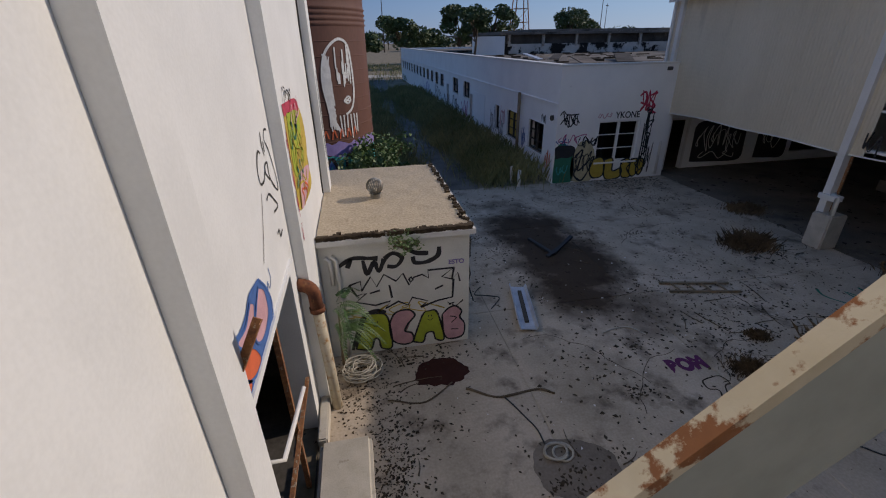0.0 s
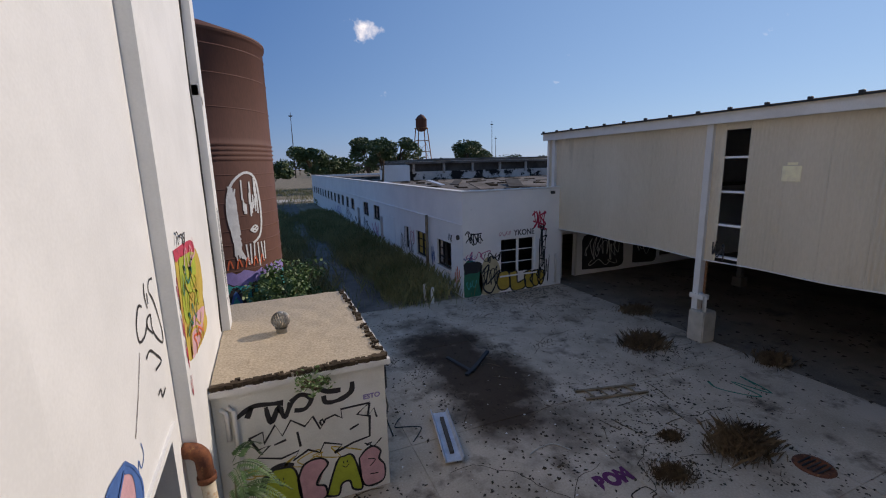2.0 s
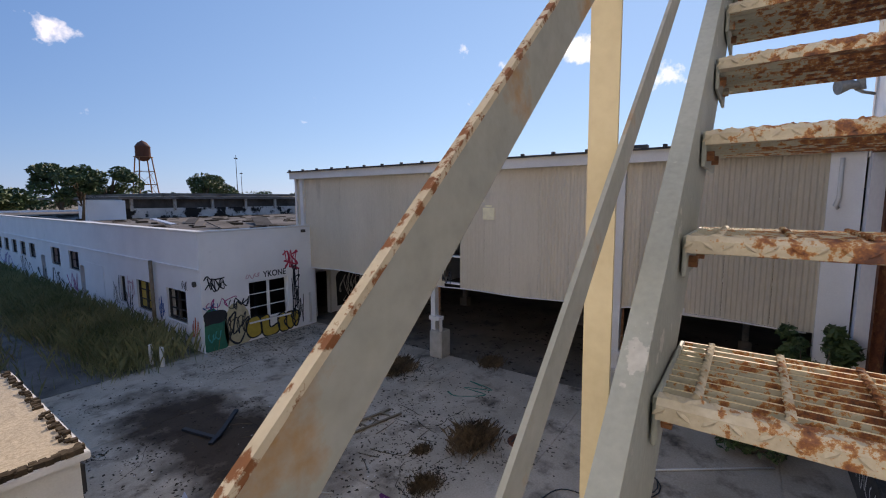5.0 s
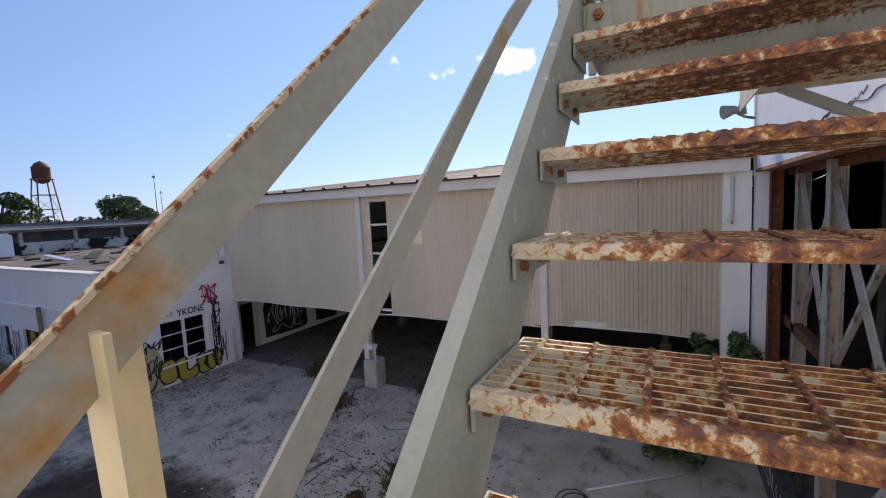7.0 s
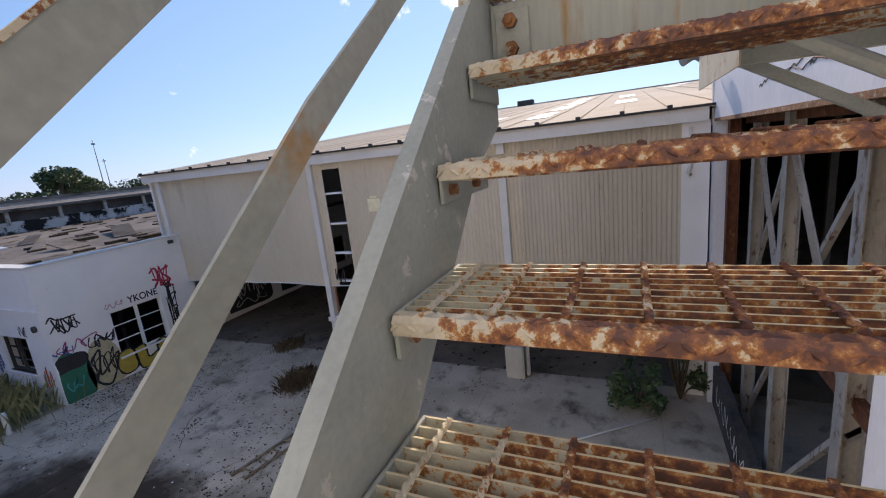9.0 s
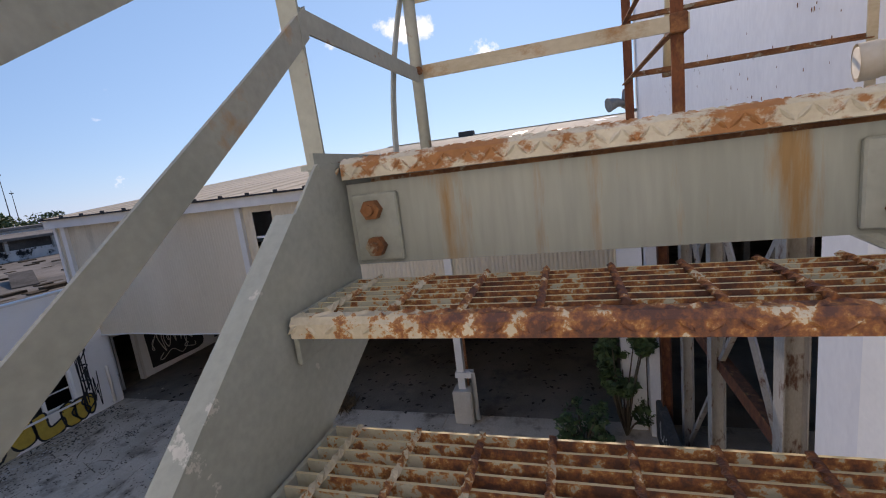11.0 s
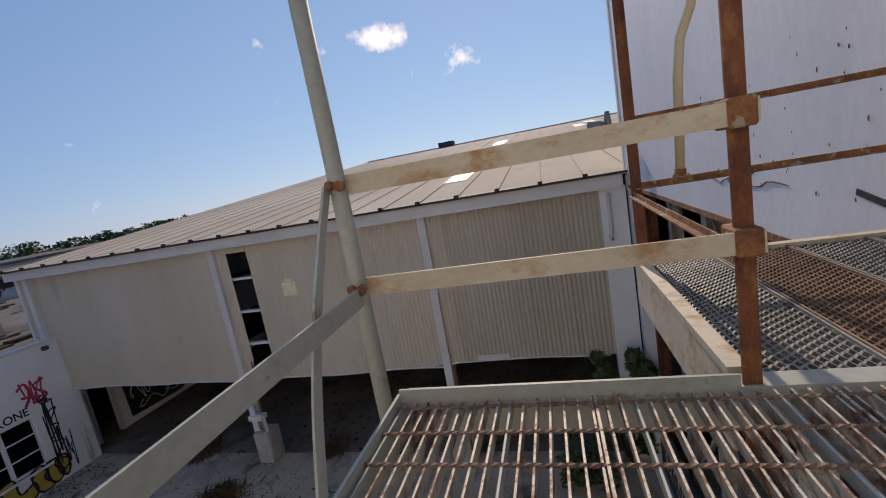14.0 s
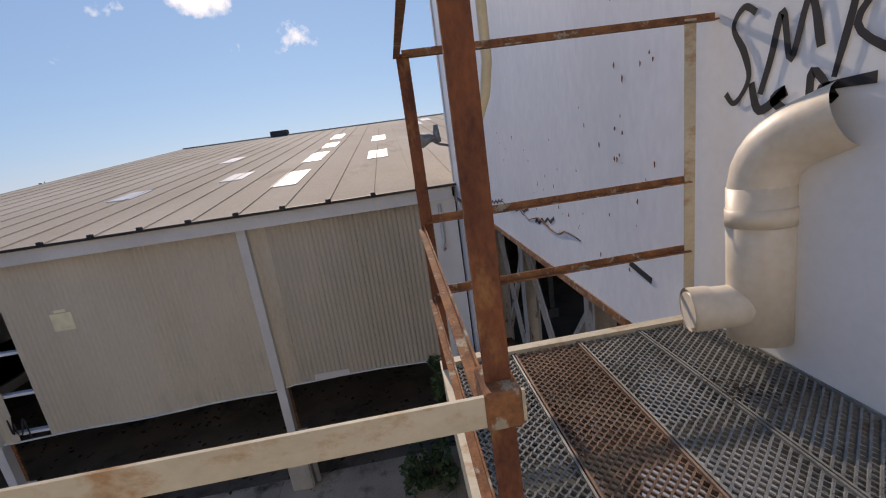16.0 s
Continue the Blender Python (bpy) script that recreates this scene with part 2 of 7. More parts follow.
RUST_DEEP = material("deep_rust", (0.075, 0.024, 0.015), (0.22, 0.075, 0.03), 0.85, 0.05, 12.0, 140, 0.4, (0.42, 0.21, 0.08), 0.58, 11.0, 0.12, (1, 1, 0.5))
BAR_TOP = material("worn_bar_steel", (0.4, 0.32, 0.24), (0.58, 0.52, 0.44), 0.6, 0.15, 20.0, 160, 0.3, (0.22, 0.09, 0.045), 0.5, 26.0, 0.1)
PLANK_M = material("galvanised_plank", (0.17, 0.17, 0.155), (0.31, 0.31, 0.29), 0.55, 0.5, 4.0, 60, 0.2, (0.22, 0.14, 0.09), 0.6, 3.0, 0.12)
PLANK_R = material("rusty_plank", (0.16, 0.1, 0.07), (0.3, 0.2, 0.14), 0.8, 0.3, 4.0, 60, 0.3, (0.3, 0.27, 0.24), 0.62, 6.0, 0.1)
PVC = material("yellowed_pvc", (0.66, 0.55, 0.4), (0.8, 0.72, 0.6), 0.45, 0, 1.8, 30, 0.03, (0.75, 0.73, 0.7), 0.55, 2.0, 0.2)
# near-black that stands for unlit interiors; also used on small dark fittings
DARK = material("unlit_void_and_dark_parts", (0.045, 0.04, 0.035), (0.11, 0.1, 0.09), 0.95, 0, 0.8, 15, 0.2, (0.2, 0.18, 0.15), 0.62, 1.2, 0.06)
NOSE_M = material("worn_nosing", (0.46, 0.4, 0.29), (0.62, 0.56, 0.44), 0.6, 0.0, 14.0, 120, 0.25, extra=wear(-0.26, 0.38, 0.15))
EDGE_M = material("rust_edge", (0.5, 0.42, 0.29), (0.62, 0.54, 0.4), 0.7, 0.0, 10.0, 100, 0.25, (0.3, 0.11, 0.035), 0.5, 48.0, 0.05)
TREAD_M = material("rusted_tread", (0.38, 0.37, 0.3), (0.5, 0.49, 0.4), 0.75, 0.0, 12.0, 120, 0.3, extra=wear(-0.24, 0.4, 0.135))
BAYWALL = material("sooty_bay_wall", (0.4, 0.38, 0.35), (0.62, 0.59, 0.54), 0.9, 0, 0.7, 20, 0.2, (0.03, 0.027, 0.025), 0.49, 0.8, 0.05)
RUNS = material("steel_with_rust_runs", (0.28, 0.3, 0.27), (0.39, 0.41, 0.37), 0.65, 0.0, 2.0, 60, 0.12, (0.4, 0.24, 0.1), 0.56, 13.0, 0.14, (1, 1, 0.12))
NOSE_L = material("worn_landing_nosing", (0.5, 0.45, 0.34), (0.66, 0.61, 0.5), 0.6, 0.0, 14.0, 120, 0.25, (0.46, 0.2, 0.07), 0.485, 19.0, 0.06, (1, 0.7, 1))
LAND_M = material("landing_bar_steel", (0.3, 0.27, 0.22), (0.44, 0.41, 0.35), 0.7, 0.0, 8.0, 120, 0.3, (0.17, 0.075, 0.045), 0.47, 9.0, 0.12)
FERN_M = material("dark_fern_leaf", (0.025, 0.06, 0.018), (0.07, 0.14, 0.04), 0.6, 0, 6, 30, 0.0)
PEEL = material("peeling_rusty_steel", (0.32, 0.29, 0.25), (0.46, 0.43, 0.38), 0.8, 0.0, 3.0, 60, 0.2, (0.18, 0.09, 0.055), 0.56, 8.0, 0.1, (1, 1, 0.4))
HAND_M = material("handrail_paint", (0.27, 0.285, 0.25), (0.39, 0.4, 0.36), 0.6, 0.0, 2.0, 60, 0.12, (0.5, 0.27, 0.09), 0.555, 4.0, 0.1)
SOOT = plain("black_paint", (0.02, 0.02, 0.022), 0.6)
# concrete darkened to carry the shade under the shed roof; also colours stains
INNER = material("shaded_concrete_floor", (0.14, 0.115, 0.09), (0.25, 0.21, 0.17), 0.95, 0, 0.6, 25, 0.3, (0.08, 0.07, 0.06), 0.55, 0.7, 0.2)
BARK = material("bark", (0.08, 0.06, 0.04), (0.16, 0.12, 0.08), 0.95, 0, 4, 30, 0.5)
LEAF = material("tree_leaf", (0.03, 0.055, 0.018), (0.085, 0.13, 0.04), 0.6, 0, 0.8, 6, 0.0)
LEAF_F = material("fresh_leaf", (0.05, 0.1, 0.03), (0.12, 0.2, 0.06), 0.55, 0, 4, 20, 0.0)
GRASS_M = material("dry_grass", (0.12, 0.135, 0.045), (0.33, 0.305, 0.135), 0.8, 0, 0.6, 8, 0.0)
WEED_M = material("dead_weed", (0.06, 0.042, 0.026), (0.2, 0.14, 0.085), 0.9, 0, 2.0, 14, 0.0)
LITTER = material("leaf_litter", (0.03, 0.022, 0.015), (0.1, 0.075, 0.05), 0.95, 0, 3, 20, 0.2)
WOODM = material("old_wood", (0.16, 0.12, 0.08), (0.3, 0.24, 0.17), 0.9, 0, 3, 50, 0.3)
SHEETM = material("pale_metal_scrap", (0.42, 0.45, 0.5), (0.6, 0.63, 0.68), 0.5, 0.2, 4, 50, 0.15, (0.2, 0.15, 0.1), 0.62, 5.0, 0.1)
RUBBER = plain("black_rubber", (0.03, 0.03, 0.03), 0.7)
CABLE = plain("pale_cable", (0.4, 0.38, 0.33), 0.7)
P_BLACK = plain("spray_black", (0.03, 0.028, 0.03))
P_WHITE = plain("spray_white", (0.7, 0.7, 0.68))
P_RED = plain("spray_red", (0.5, 0.05, 0.09))
P_PINK = plain("spray_pink", (0.58, 0.33, 0.36))
P_MAG = plain("spray_magenta", (0.45, 0.1, 0.24))
P_BLUE = plain("spray_blue", (0.05, 0.13, 0.35))
P_GREEN = plain("spray_lime", (0.36, 0.42, 0.04))
P_DGREEN = plain("spray_dark_green", (0.02, 0.16, 0.1))
P_YEL = plain("spray_mustard", (0.5, 0.36, 0.06))
P_CREAM = plain("spray_cream", (0.5, 0.44, 0.28))
P_ORANGE = plain("spray_orange", (0.66, 0.13, 0.05))
P_TEAL = plain("spray_teal", (0.03, 0.34, 0.34))
P_PURP = plain("spray_purple", (0.12, 0.02, 0.09))
P_SCAR = plain("dark_red_brown", (0.05, 0.018, 0.014), 0.9)
P_LILAC = plain("spray_lilac", (0.25, 0.2, 0.45))
# black that stands for the shade of the rooms behind the windows
UNLIT_ROOM = plain("unlit_room_black", (0.012, 0.012, 0.014), 0.35)
SKYLITE = material("translucent_roof_sheet", (0.7, 0.68, 0.62), (0.85, 0.83, 0.78), 0.5, 0, 1, 20, 0.05)
# pale yellow stands for sunlight seen through a hole in the sheets
SUNLIT_HOLE = plain("sunlit_hole_colour", (0.93, 0.82, 0.55), 0.5)


# ---- mesh helpers ----
def box(bm, x0, x1, y0, y1, z0, z1):
    v = [bm.verts.new((x, y, z)) for z in (z0, z1) for x, y in ((x0, y0), (x1, y0), (x1, y1), (x0, y1))]
    for f in ((3, 2, 1, 0), (4, 5, 6, 7), (0, 1, 5, 4), (1, 2, 6, 5), (2, 3, 7, 6), (3, 0, 4, 7)):
        bm.faces.new([v[i] for i in f])


def boxes(*dims):
    bm = bmesh.new()
    for d in dims:
        box(bm, *d)
    return bm


def bevelled(bm, w=0.01, seg=2):
    bmesh.ops.bevel(bm, geom=[e for e in bm.edges], offset=w, segments=seg, affect="EDGES", clamp_overlap=True)
    return bm


def prism(bm, a, b, outline, up=(0, 0, 1)):
    """A bar from a to b; outline: its section as (side, up) pairs, anticlockwise."""
    a, b = Vector(a), Vector(b)
    d = (b - a).normalized()
    u = Vector(up)
    side = d.cross(u).normalized()
    u = side.cross(d).normalized()
    ends = [[bm.verts.new(p + side * s + u * t) for s, t in outline] for p in (a, b)]
    n = len(outline)
    for i in range(n):
        j = (i + 1) % n
        bm.faces.new((ends[0][i], ends[0][j], ends[1][j], ends[1][i]))
    bm.faces.new(list(reversed(ends[0])))
    bm.faces.new(ends[1])


def flat(w, h):
    return [(-w / 2, -h / 2), (w / 2, -h / 2), (w / 2, h / 2), (-w / 2, h / 2)]


def angle_iron(leg, t):
    return [(0, 0), (leg, 0), (leg, t), (t, t), (t, leg), (0, leg)]


def channel(depth, flange, t):
    """Open to +side."""
    h = depth / 2
    return [(0, -h), (flange, -h), (flange, -h + t), (t, -h + t), (t, h - t), (flange, h - t), (flange, h), (0, h)]


def disc(r, n=12):
    return [(r * math.cos(2 * math.pi * i / n), r * math.sin(2 * math.pi * i / n)) for i in range(n)]


def bar(a, b, outline, up=(0, 0, 1)):
    bm = bmesh.new()
    prism(bm, a, b, outline, up)
    return bm


def tube(bm, pts, r, n=10, closed=True):
    """A round tube along points."""
    pts = [Vector(p) for p in pts]
    rings = []
    ref = Vector((0.13, 0.31, 0.94)).normalized()
    for i, p in enumerate(pts):
        d = (pts[min(i + 1, len(pts) - 1)] - pts[max(i - 1, 0)]).normalized()
        s = d.cross(ref)
        if s.length < 0.1:
            s = d.cross(Vector((1, 0, 0)))
        s.normalize()
        u = s.cross(d)
        rr = r[i] if isinstance(r, (list, tuple)) else r
        rings.append([bm.verts.new(p + s * rr * math.cos(2 * math.pi * k / n) + u * rr * math.sin(2 * math.pi * k / n)) for k in range(n)])
    for a, b in zip(rings, rings[1:]):
        for k in range(n):
            f = bm.faces.new((a[k], a[(k + 1) % n], b[(k + 1) % n], b[k]))
            f.smooth = True
    if closed:
        bm.faces.new(list(reversed(rings[0])))
        bm.faces.new(rings[-1])


def tubes(pts, r, n=10, closed=True):
    bm = bmesh.new()
    tube(bm, pts, r, n, closed)
    return bm


def lathe(bm, profile, cx, cy, n=48, smooth=True):
    rings = [[bm.verts.new((cx + r * math.cos(2 * math.pi * k / n), cy + r * math.sin(2 * math.pi * k / n), z)) for k in range(n)] for r, z in profile]
    for a, b in zip(rings, rings[1:]):
        for k in range(n):
            f = bm.faces.new((a[k], a[(k + 1) % n], b[(k + 1) % n], b[k]))
            f.smooth = smooth
    return rings


def mesh_of(name, bm, mat):
    me = bpy.data.meshes.new(name)
    bmesh.ops.recalc_face_normals(bm, faces=bm.faces[:])
    bm.to_mesh(me)
    bm.free()
    me.materials.append(mat)
    return me


def under(ob, parent):
    """Parents ob so that it keeps its place in the world."""
    if parent:
        ob.parent = parent
        if parent.parent is None:
            ob.matrix_parent_inverse = Matrix.Translation(-parent.location)
    return ob


def part(name, bm, mat, parent=None, label=""):
    return tagged(under(new(name, mesh_of(name, bm, mat)), parent), label)


def thing(name, label, category, group="", kind="", at=(0, 0, 0)):
    ob = new(name)
    ob.empty_display_size = 0.2
    ob.location = at
    return tagged(ob, label, category, group, kind)


def solid(name, bm, mat, label, category, group="", kind=""):
    return tagged(part(name, bm, mat), label, category, group, kind)


def pieces(name, me, poses, parent):
    """Objects of their own on one mesh."""
    for m in poses:
        ob = under(new(name, me), parent)
        ob.matrix_basis = m


# planes to paint on: origin, right, up; the paint stands 4 mm proud
def wall_plane(o, right, up=(0, 0, 1)):
    r, u = Vector(right).normalized(), Vector(up).normalized()
    n = r.cross(u)
    return Vector(o), r, u, n


def ribbon(bm, plane, pts, w, lift=0.004):
    """A painted stroke of width w along 2D points on a plane."""
    o, r, u, n = plane
    P = [Vector(p) for p in pts]
    L, R = [], []
    for i, p in enumerate(P):
        d = P[min(i + 1, len(P) - 1)] - P[max(i - 1, 0)]
        if d.length < 1e-6:
            d = Vector((1, 0))
        d.normalize()
        q = Vector((-d.y, d.x)) * w / 2 * (0.75 + 0.5 * noise.noise(Vector((p.x * 7, p.y * 7, 3.1))) + 0.25)
        for lst, v in ((L, p + q), (R, p - q)):
            lst.append(bm.verts.new(o + r * v.x + u * v.y + n * lift))
    for i in range(len(P) - 1):
        bm.faces.new((R[i], R[i + 1], L[i + 1], L[i]))


def smooth_line(pts, n=8):
    """Catmull-Rom through the points."""
    P = [Vector(p) for p in pts]
    out = []
    for i in range(len(P) - 1):
        a, b, c, d = P[max(i - 1, 0)], P[i], P[i + 1], P[min(i + 2, len(P) - 1)]
        for k in range(n):
            t = k / n
            out.append(0.5 * ((2 * b) + (c - a) * t + (2 * a - 5 * b + 4 * c - d) * t * t + (3 * b - a - 3 * c + d) * t ** 3))
    out.append(P[-1])
    return out


def scribble(seed, w, h, turns=9):
    """An unreadable spray tag: one looping line in a box w by h."""
    rnd = random.Random(seed)
    pts = []
    for i in range(turns):
        x = w * (i + 0.5) / turns + rnd.uniform(-0.12, 0.12) * w
        y = h * (0.12 if i % 2 else 0.88) + rnd.uniform(-0.25, 0.25) * h
        pts.append((x, y))
        if rnd.random() < 0.4:
            pts.append((x - 0.1 * w, h * rnd.uniform(0.3, 0.7)))
    return smooth_line(pts, 6)


def tag(parent, plane, seed, x, y, w, h, mat, line=0.03, turns=9, lift=0.004, label="unreadable spray-paint tag"):
    bm = bmesh.new()
    ribbon(bm, plane, [(p.x + x, p.y + y) for p in scribble(seed, w, h, turns)], line, lift)
    return part("spray_tag", bm, mat, parent, label)


def blob(bm, plane, pts, lift=0.004, rag=0.0, seed=0):
    """A filled painted patch with a wavy edge."""
    o, r, u, n = plane
    rnd = random.Random(seed)
    pts = smooth_line(list(pts) + [pts[0]], 6)[:-1]
    c = sum(pts, Vector((0, 0))) / len(pts)
    cv = bm.verts.new(o + r * c.x + u * c.y + n * lift)
    ring = []
    for p in pts:
        q = c + (p - c) * (1 + rag * rnd.uniform(-1, 1))
        ring.append(bm.verts.new(o + r * q.x + u * q.y + n * lift))
    for i in range(len(ring)):
        bm.faces.new((cv, ring[i], ring[(i + 1) % len(ring)]))


def patch(parent, plane, pts, mat, lift=0.004, rag=0.02, seed=0, name="paint_patch", label="patch of spray paint"):
    bm = bmesh.new()
    blob(bm, plane, pts, lift, rag, seed)
    return part(name, bm, mat, parent, label)


def lettering(parent, plane, text, x, y, size, mat, lift=0.006, squeeze=1.0, bold=0.0, label=""):
    """Readable paint letters with the built-in font, flat on a plane."""
    cu = bpy.data.curves.new("letters", "FONT")
    cu.body, cu.size, cu.offset = text, size, bold
    tmp = bpy.data.objects.new("letters_source", cu)
    scene.collection.objects.link(tmp)
    bpy.context.view_layer.update()
    me = bpy.data.meshes.new_from_object(tmp.evaluated_get(bpy.context.evaluated_depsgraph_get()))
    bpy.data.objects.remove(tmp)
    o, r, u, n = plane
    for v in me.vertices:
        v.co = o + r * (x + v.co.x * squeeze) + u * (y + v.co.y) + n * lift
    me.materials.clear()
    me.materials.append(mat)
    ob = under(new("painted_word", me), parent)
    return tagged(ob, label or "spray-painted letters " + text)


def wall_with_holes(u0, u1, z0, z1, holes, place):
    """One closed wall with its openings (u0, u1, z0, z1) cut through; place turns (u0, u1, z0, z1) into box limits."""
    bm = bmesh.new()
    us = sorted({u0, u1, *[h[0] for h in holes], *[h[1] for h in holes]})
    zs = sorted({z0, z1, *[h[2] for h in holes], *[h[3] for h in holes]})
    nu, nz = len(us) - 1, len(zs) - 1
    along_x = place(0, 1, 0, 1)[0] == 0 and place(0, 1, 0, 1)[1] == 1
    lim = place(us[0], us[1], zs[0], zs[1])
    d0, d1 = (lim[2], lim[3]) if along_x else (lim[0], lim[1])
    full = {(i, k) for i in range(nu) for k in range(nz) if not any(h[0] <= us[i] + 1e-6 and h[1] >= us[i + 1] - 1e-6 and h[2] <= zs[k] + 1e-6 and h[3] >= zs[k + 1] - 1e-6 for h in holes)}
    made = {}

    def v(i, k, d):
        if (i, k, d) not in made:
            made[i, k, d] = bm.verts.new((us[i], (d0, d1)[d], zs[k]) if along_x else ((d0, d1)[d], us[i], zs[k]))
        return made[i, k, d]
    for i, k in full:
        for d in (0, 1):
            bm.faces.new((v(i, k, d), v(i + 1, k, d), v(i + 1, k + 1, d), v(i, k + 1, d)))
        for (di, dk), a, b in (((-1, 0), (i, k), (i, k + 1)), ((1, 0), (i + 1, k), (i + 1, k + 1)), ((0, -1), (i, k), (i + 1, k)), ((0, 1), (i, k + 1), (i + 1, k + 1))):
            if (i + di, k + dk) not in full:
                bm.faces.new((v(*a, 0), v(*b, 0), v(*b, 1), v(*a, 1)))
    return bm


def twisted(a, b, r, pitch=0.05, step=0.012):
    """A twisted square rod in one piece."""
    bm = bmesh.new()
    a, b = Vector(a), Vector(b)
    d = (b - a).normalized()
    s = d.cross(Vector((0, 0, 1))).normalized()
    u = s.cross(d)
    n = max(2, int((b - a).length / step))
    rings = []
    for i in range(n + 1):
        p = a.lerp(b, i / n)
        t = 6.283 * (b - a).length * i / n / (pitch * 4)
        rings.append([bm.verts.new(p + (s * math.cos(t + q) * 1.15 + u * math.sin(t + q)) * r) for q in (0, 1.571, 3.142, 4.712)])
    for p, q in zip(rings, rings[1:]):
        for k in range(4):
            bm.faces.new((p[k], p[(k + 1) % 4], q[(k + 1) % 4], q[k]))
    bm.faces.new(rings[0][::-1])
    bm.faces.new(rings[-1])
    return bm

# ---- the setting ----
rng = random.Random(4)
ground = solid("ground", boxes((-1500, 1500, -1500, 1500, -0.4, -0.03)), DIRT, "dry dirt and weeds around the old plant", "ground", kind="structure")
lane = solid("road", boxes((0.9, 4.6, 15.95, 75, -0.03, -0.005)), ASPHALT, "cracked asphalt lane overgrown with weeds", "road", kind="structure")
cross = solid("road", boxes((-30, 40, 76, 82, -0.03, 0.0)), SLAB, "pale concrete road crossing behind the buildings", "road", kind="structure")
yard = solid("pavement", boxes((-0.8, 12.5, -9, 15.9, -0.03, -0.012)), CONCRETE, "stained concrete yard with wide joints", "pavement", kind="structure")
# the yard's concrete goes on here, with the roof's shade in its colour
shed_floor = solid("floor", boxes((12.5, 74, -16, 16.6, -0.03, 0.0)), INNER, "dusty concrete floor of the open shed, darkened for shade", "floor", kind="structure")

# the tall white building beside the stair
XW = -0.86
tall = solid("wall_west", wall_with_holes(-14, 9.72, 0, 11.5, [(2.9, 5.2, 0, 2.75)], lambda a, b, c, d: (XW - 0.3, XW, a, b, c, d)), WHITE, "tall smooth white wall with shallow piers and spray paint", "wall", kind="structure")
for y0, y1 in ((-9.2, -8.8), (-5.4, -5.0), (-1.6, -1.2), (2.2, 2.6), (5.6, 9.2)):
    part("pier", boxes((XW + 0.002, XW + 0.15, y0, y1, 0, 11.5)), WHITE, tall, "shallow white pier")
part("pier", boxes((XW + 0.002, XW + 0.30, 9.2, 9.72, 0, 11.5)), WHITE, tall, "white corner pier")
part("return_wall", boxes((-14, XW - 0.3, 9.42, 9.72, 0, 11.5)), WHITE, tall)
part("cap", boxes((XW - 0.35, XW + 0.34, -14, 9.75, 11.5, 11.65)), FASCIA, tall)
# unseen dark box behind the opening, added to keep light out of it
part("shade_box_wall", boxes((-3.2, -3.0, 2, 6.5, 0, 3)), DARK, tall)
part("shade_box_ceiling", boxes((-3.2, XW - 0.31, 1.9, 6.6, 3.0, 3.2)), DARK, tall)
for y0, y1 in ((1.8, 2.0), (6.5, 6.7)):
    part("shade_box_wall", boxes((-3.0, XW - 0.31, y0, y1, 0, 3)), DARK, tall)
part("shade_box_floor", boxes((-3.0, XW - 0.31, 2.0, 6.5, -0.02, 0.01)), DARK, tall)
part("lintel", boxes((XW - 0.32, XW + 0.03, 2.75, 5.35, 2.72, 2.8)), WHITE, tall)
# paint on the tall wall is laid out by -y
PT = (Vector((XW, 0, 0)), Vector((0, -1, 0)), Vector((0, 0, 1)), Vector((1, 0, 0)))
TP = (Vector((XW + 0.15, 0, 0)), *PT[1:])
def strokes(parent, plane, lines, w, mat, lift=0.005, label="spray-painted scrawl", name="painted_scrawl"):
    bm = bmesh.new()
    for st in lines:
        ribbon(bm, plane, smooth_line(st, 6), w, lift)
    return part(name, bm, mat, parent, label)


def shape(parent, plane, ring, mat, lift=0.004, edge=None, edge_w=0.03, label="patch of spray paint", name="paint_patch"):
    """A filled painted figure with an outline of its own."""
    o, r, u, n = plane
    pts = smooth_line(list(ring) + [ring[0]], 4)[:-1]
    bm = bmesh.new()
    bm.faces.new([bm.verts.new(o + r * p.x + u * p.y + n * lift) for p in pts])
    bmesh.ops.triangulate(bm, faces=bm.faces[:])
    ob = part(name, bm, mat, parent, label)
    if edge:
        strokes(parent, plane, [list(ring) + [ring[0]]], edge_w, edge, lift + 0.004, "painted outline", "paint_outline")
    return ob


# thin black scrawls and a coloured piece over the opening
SCRAWL = [
    [(-4.9, 4.24), (-4.79, 4.27), (-4.65, 4.13), (-4.67, 3.98), (-4.85, 3.97), (-4.99, 4.05)],
    [(-5.41, 4.39), (-5.28, 4.4), (-5.21, 4.31), (-5.34, 4.16), (-5.48, 3.82), (-5.44, 3.68), (-5.24, 3.81), (-5.13, 3.95), (-5.14, 4.08), (-5.01, 4.08), (-4.99, 4.0), (-5.14, 3.89)],
    [(-5.08, 4.42), (-5.04, 4.3), (-5.08, 4.17)],
    [(-5.13, 4.31), (-5.12, 4.2)],
    [(-4.78, 3.77), (-4.93, 3.79), (-5.12, 3.67), (-5.27, 3.54), (-5.02, 3.55)],
    [(-4.97, 3.3), (-5.08, 3.31), (-5.11, 3.22), (-5.26, 3.24)],
]
strokes(tall, PT, SCRAWL, 0.026, P_BLACK)
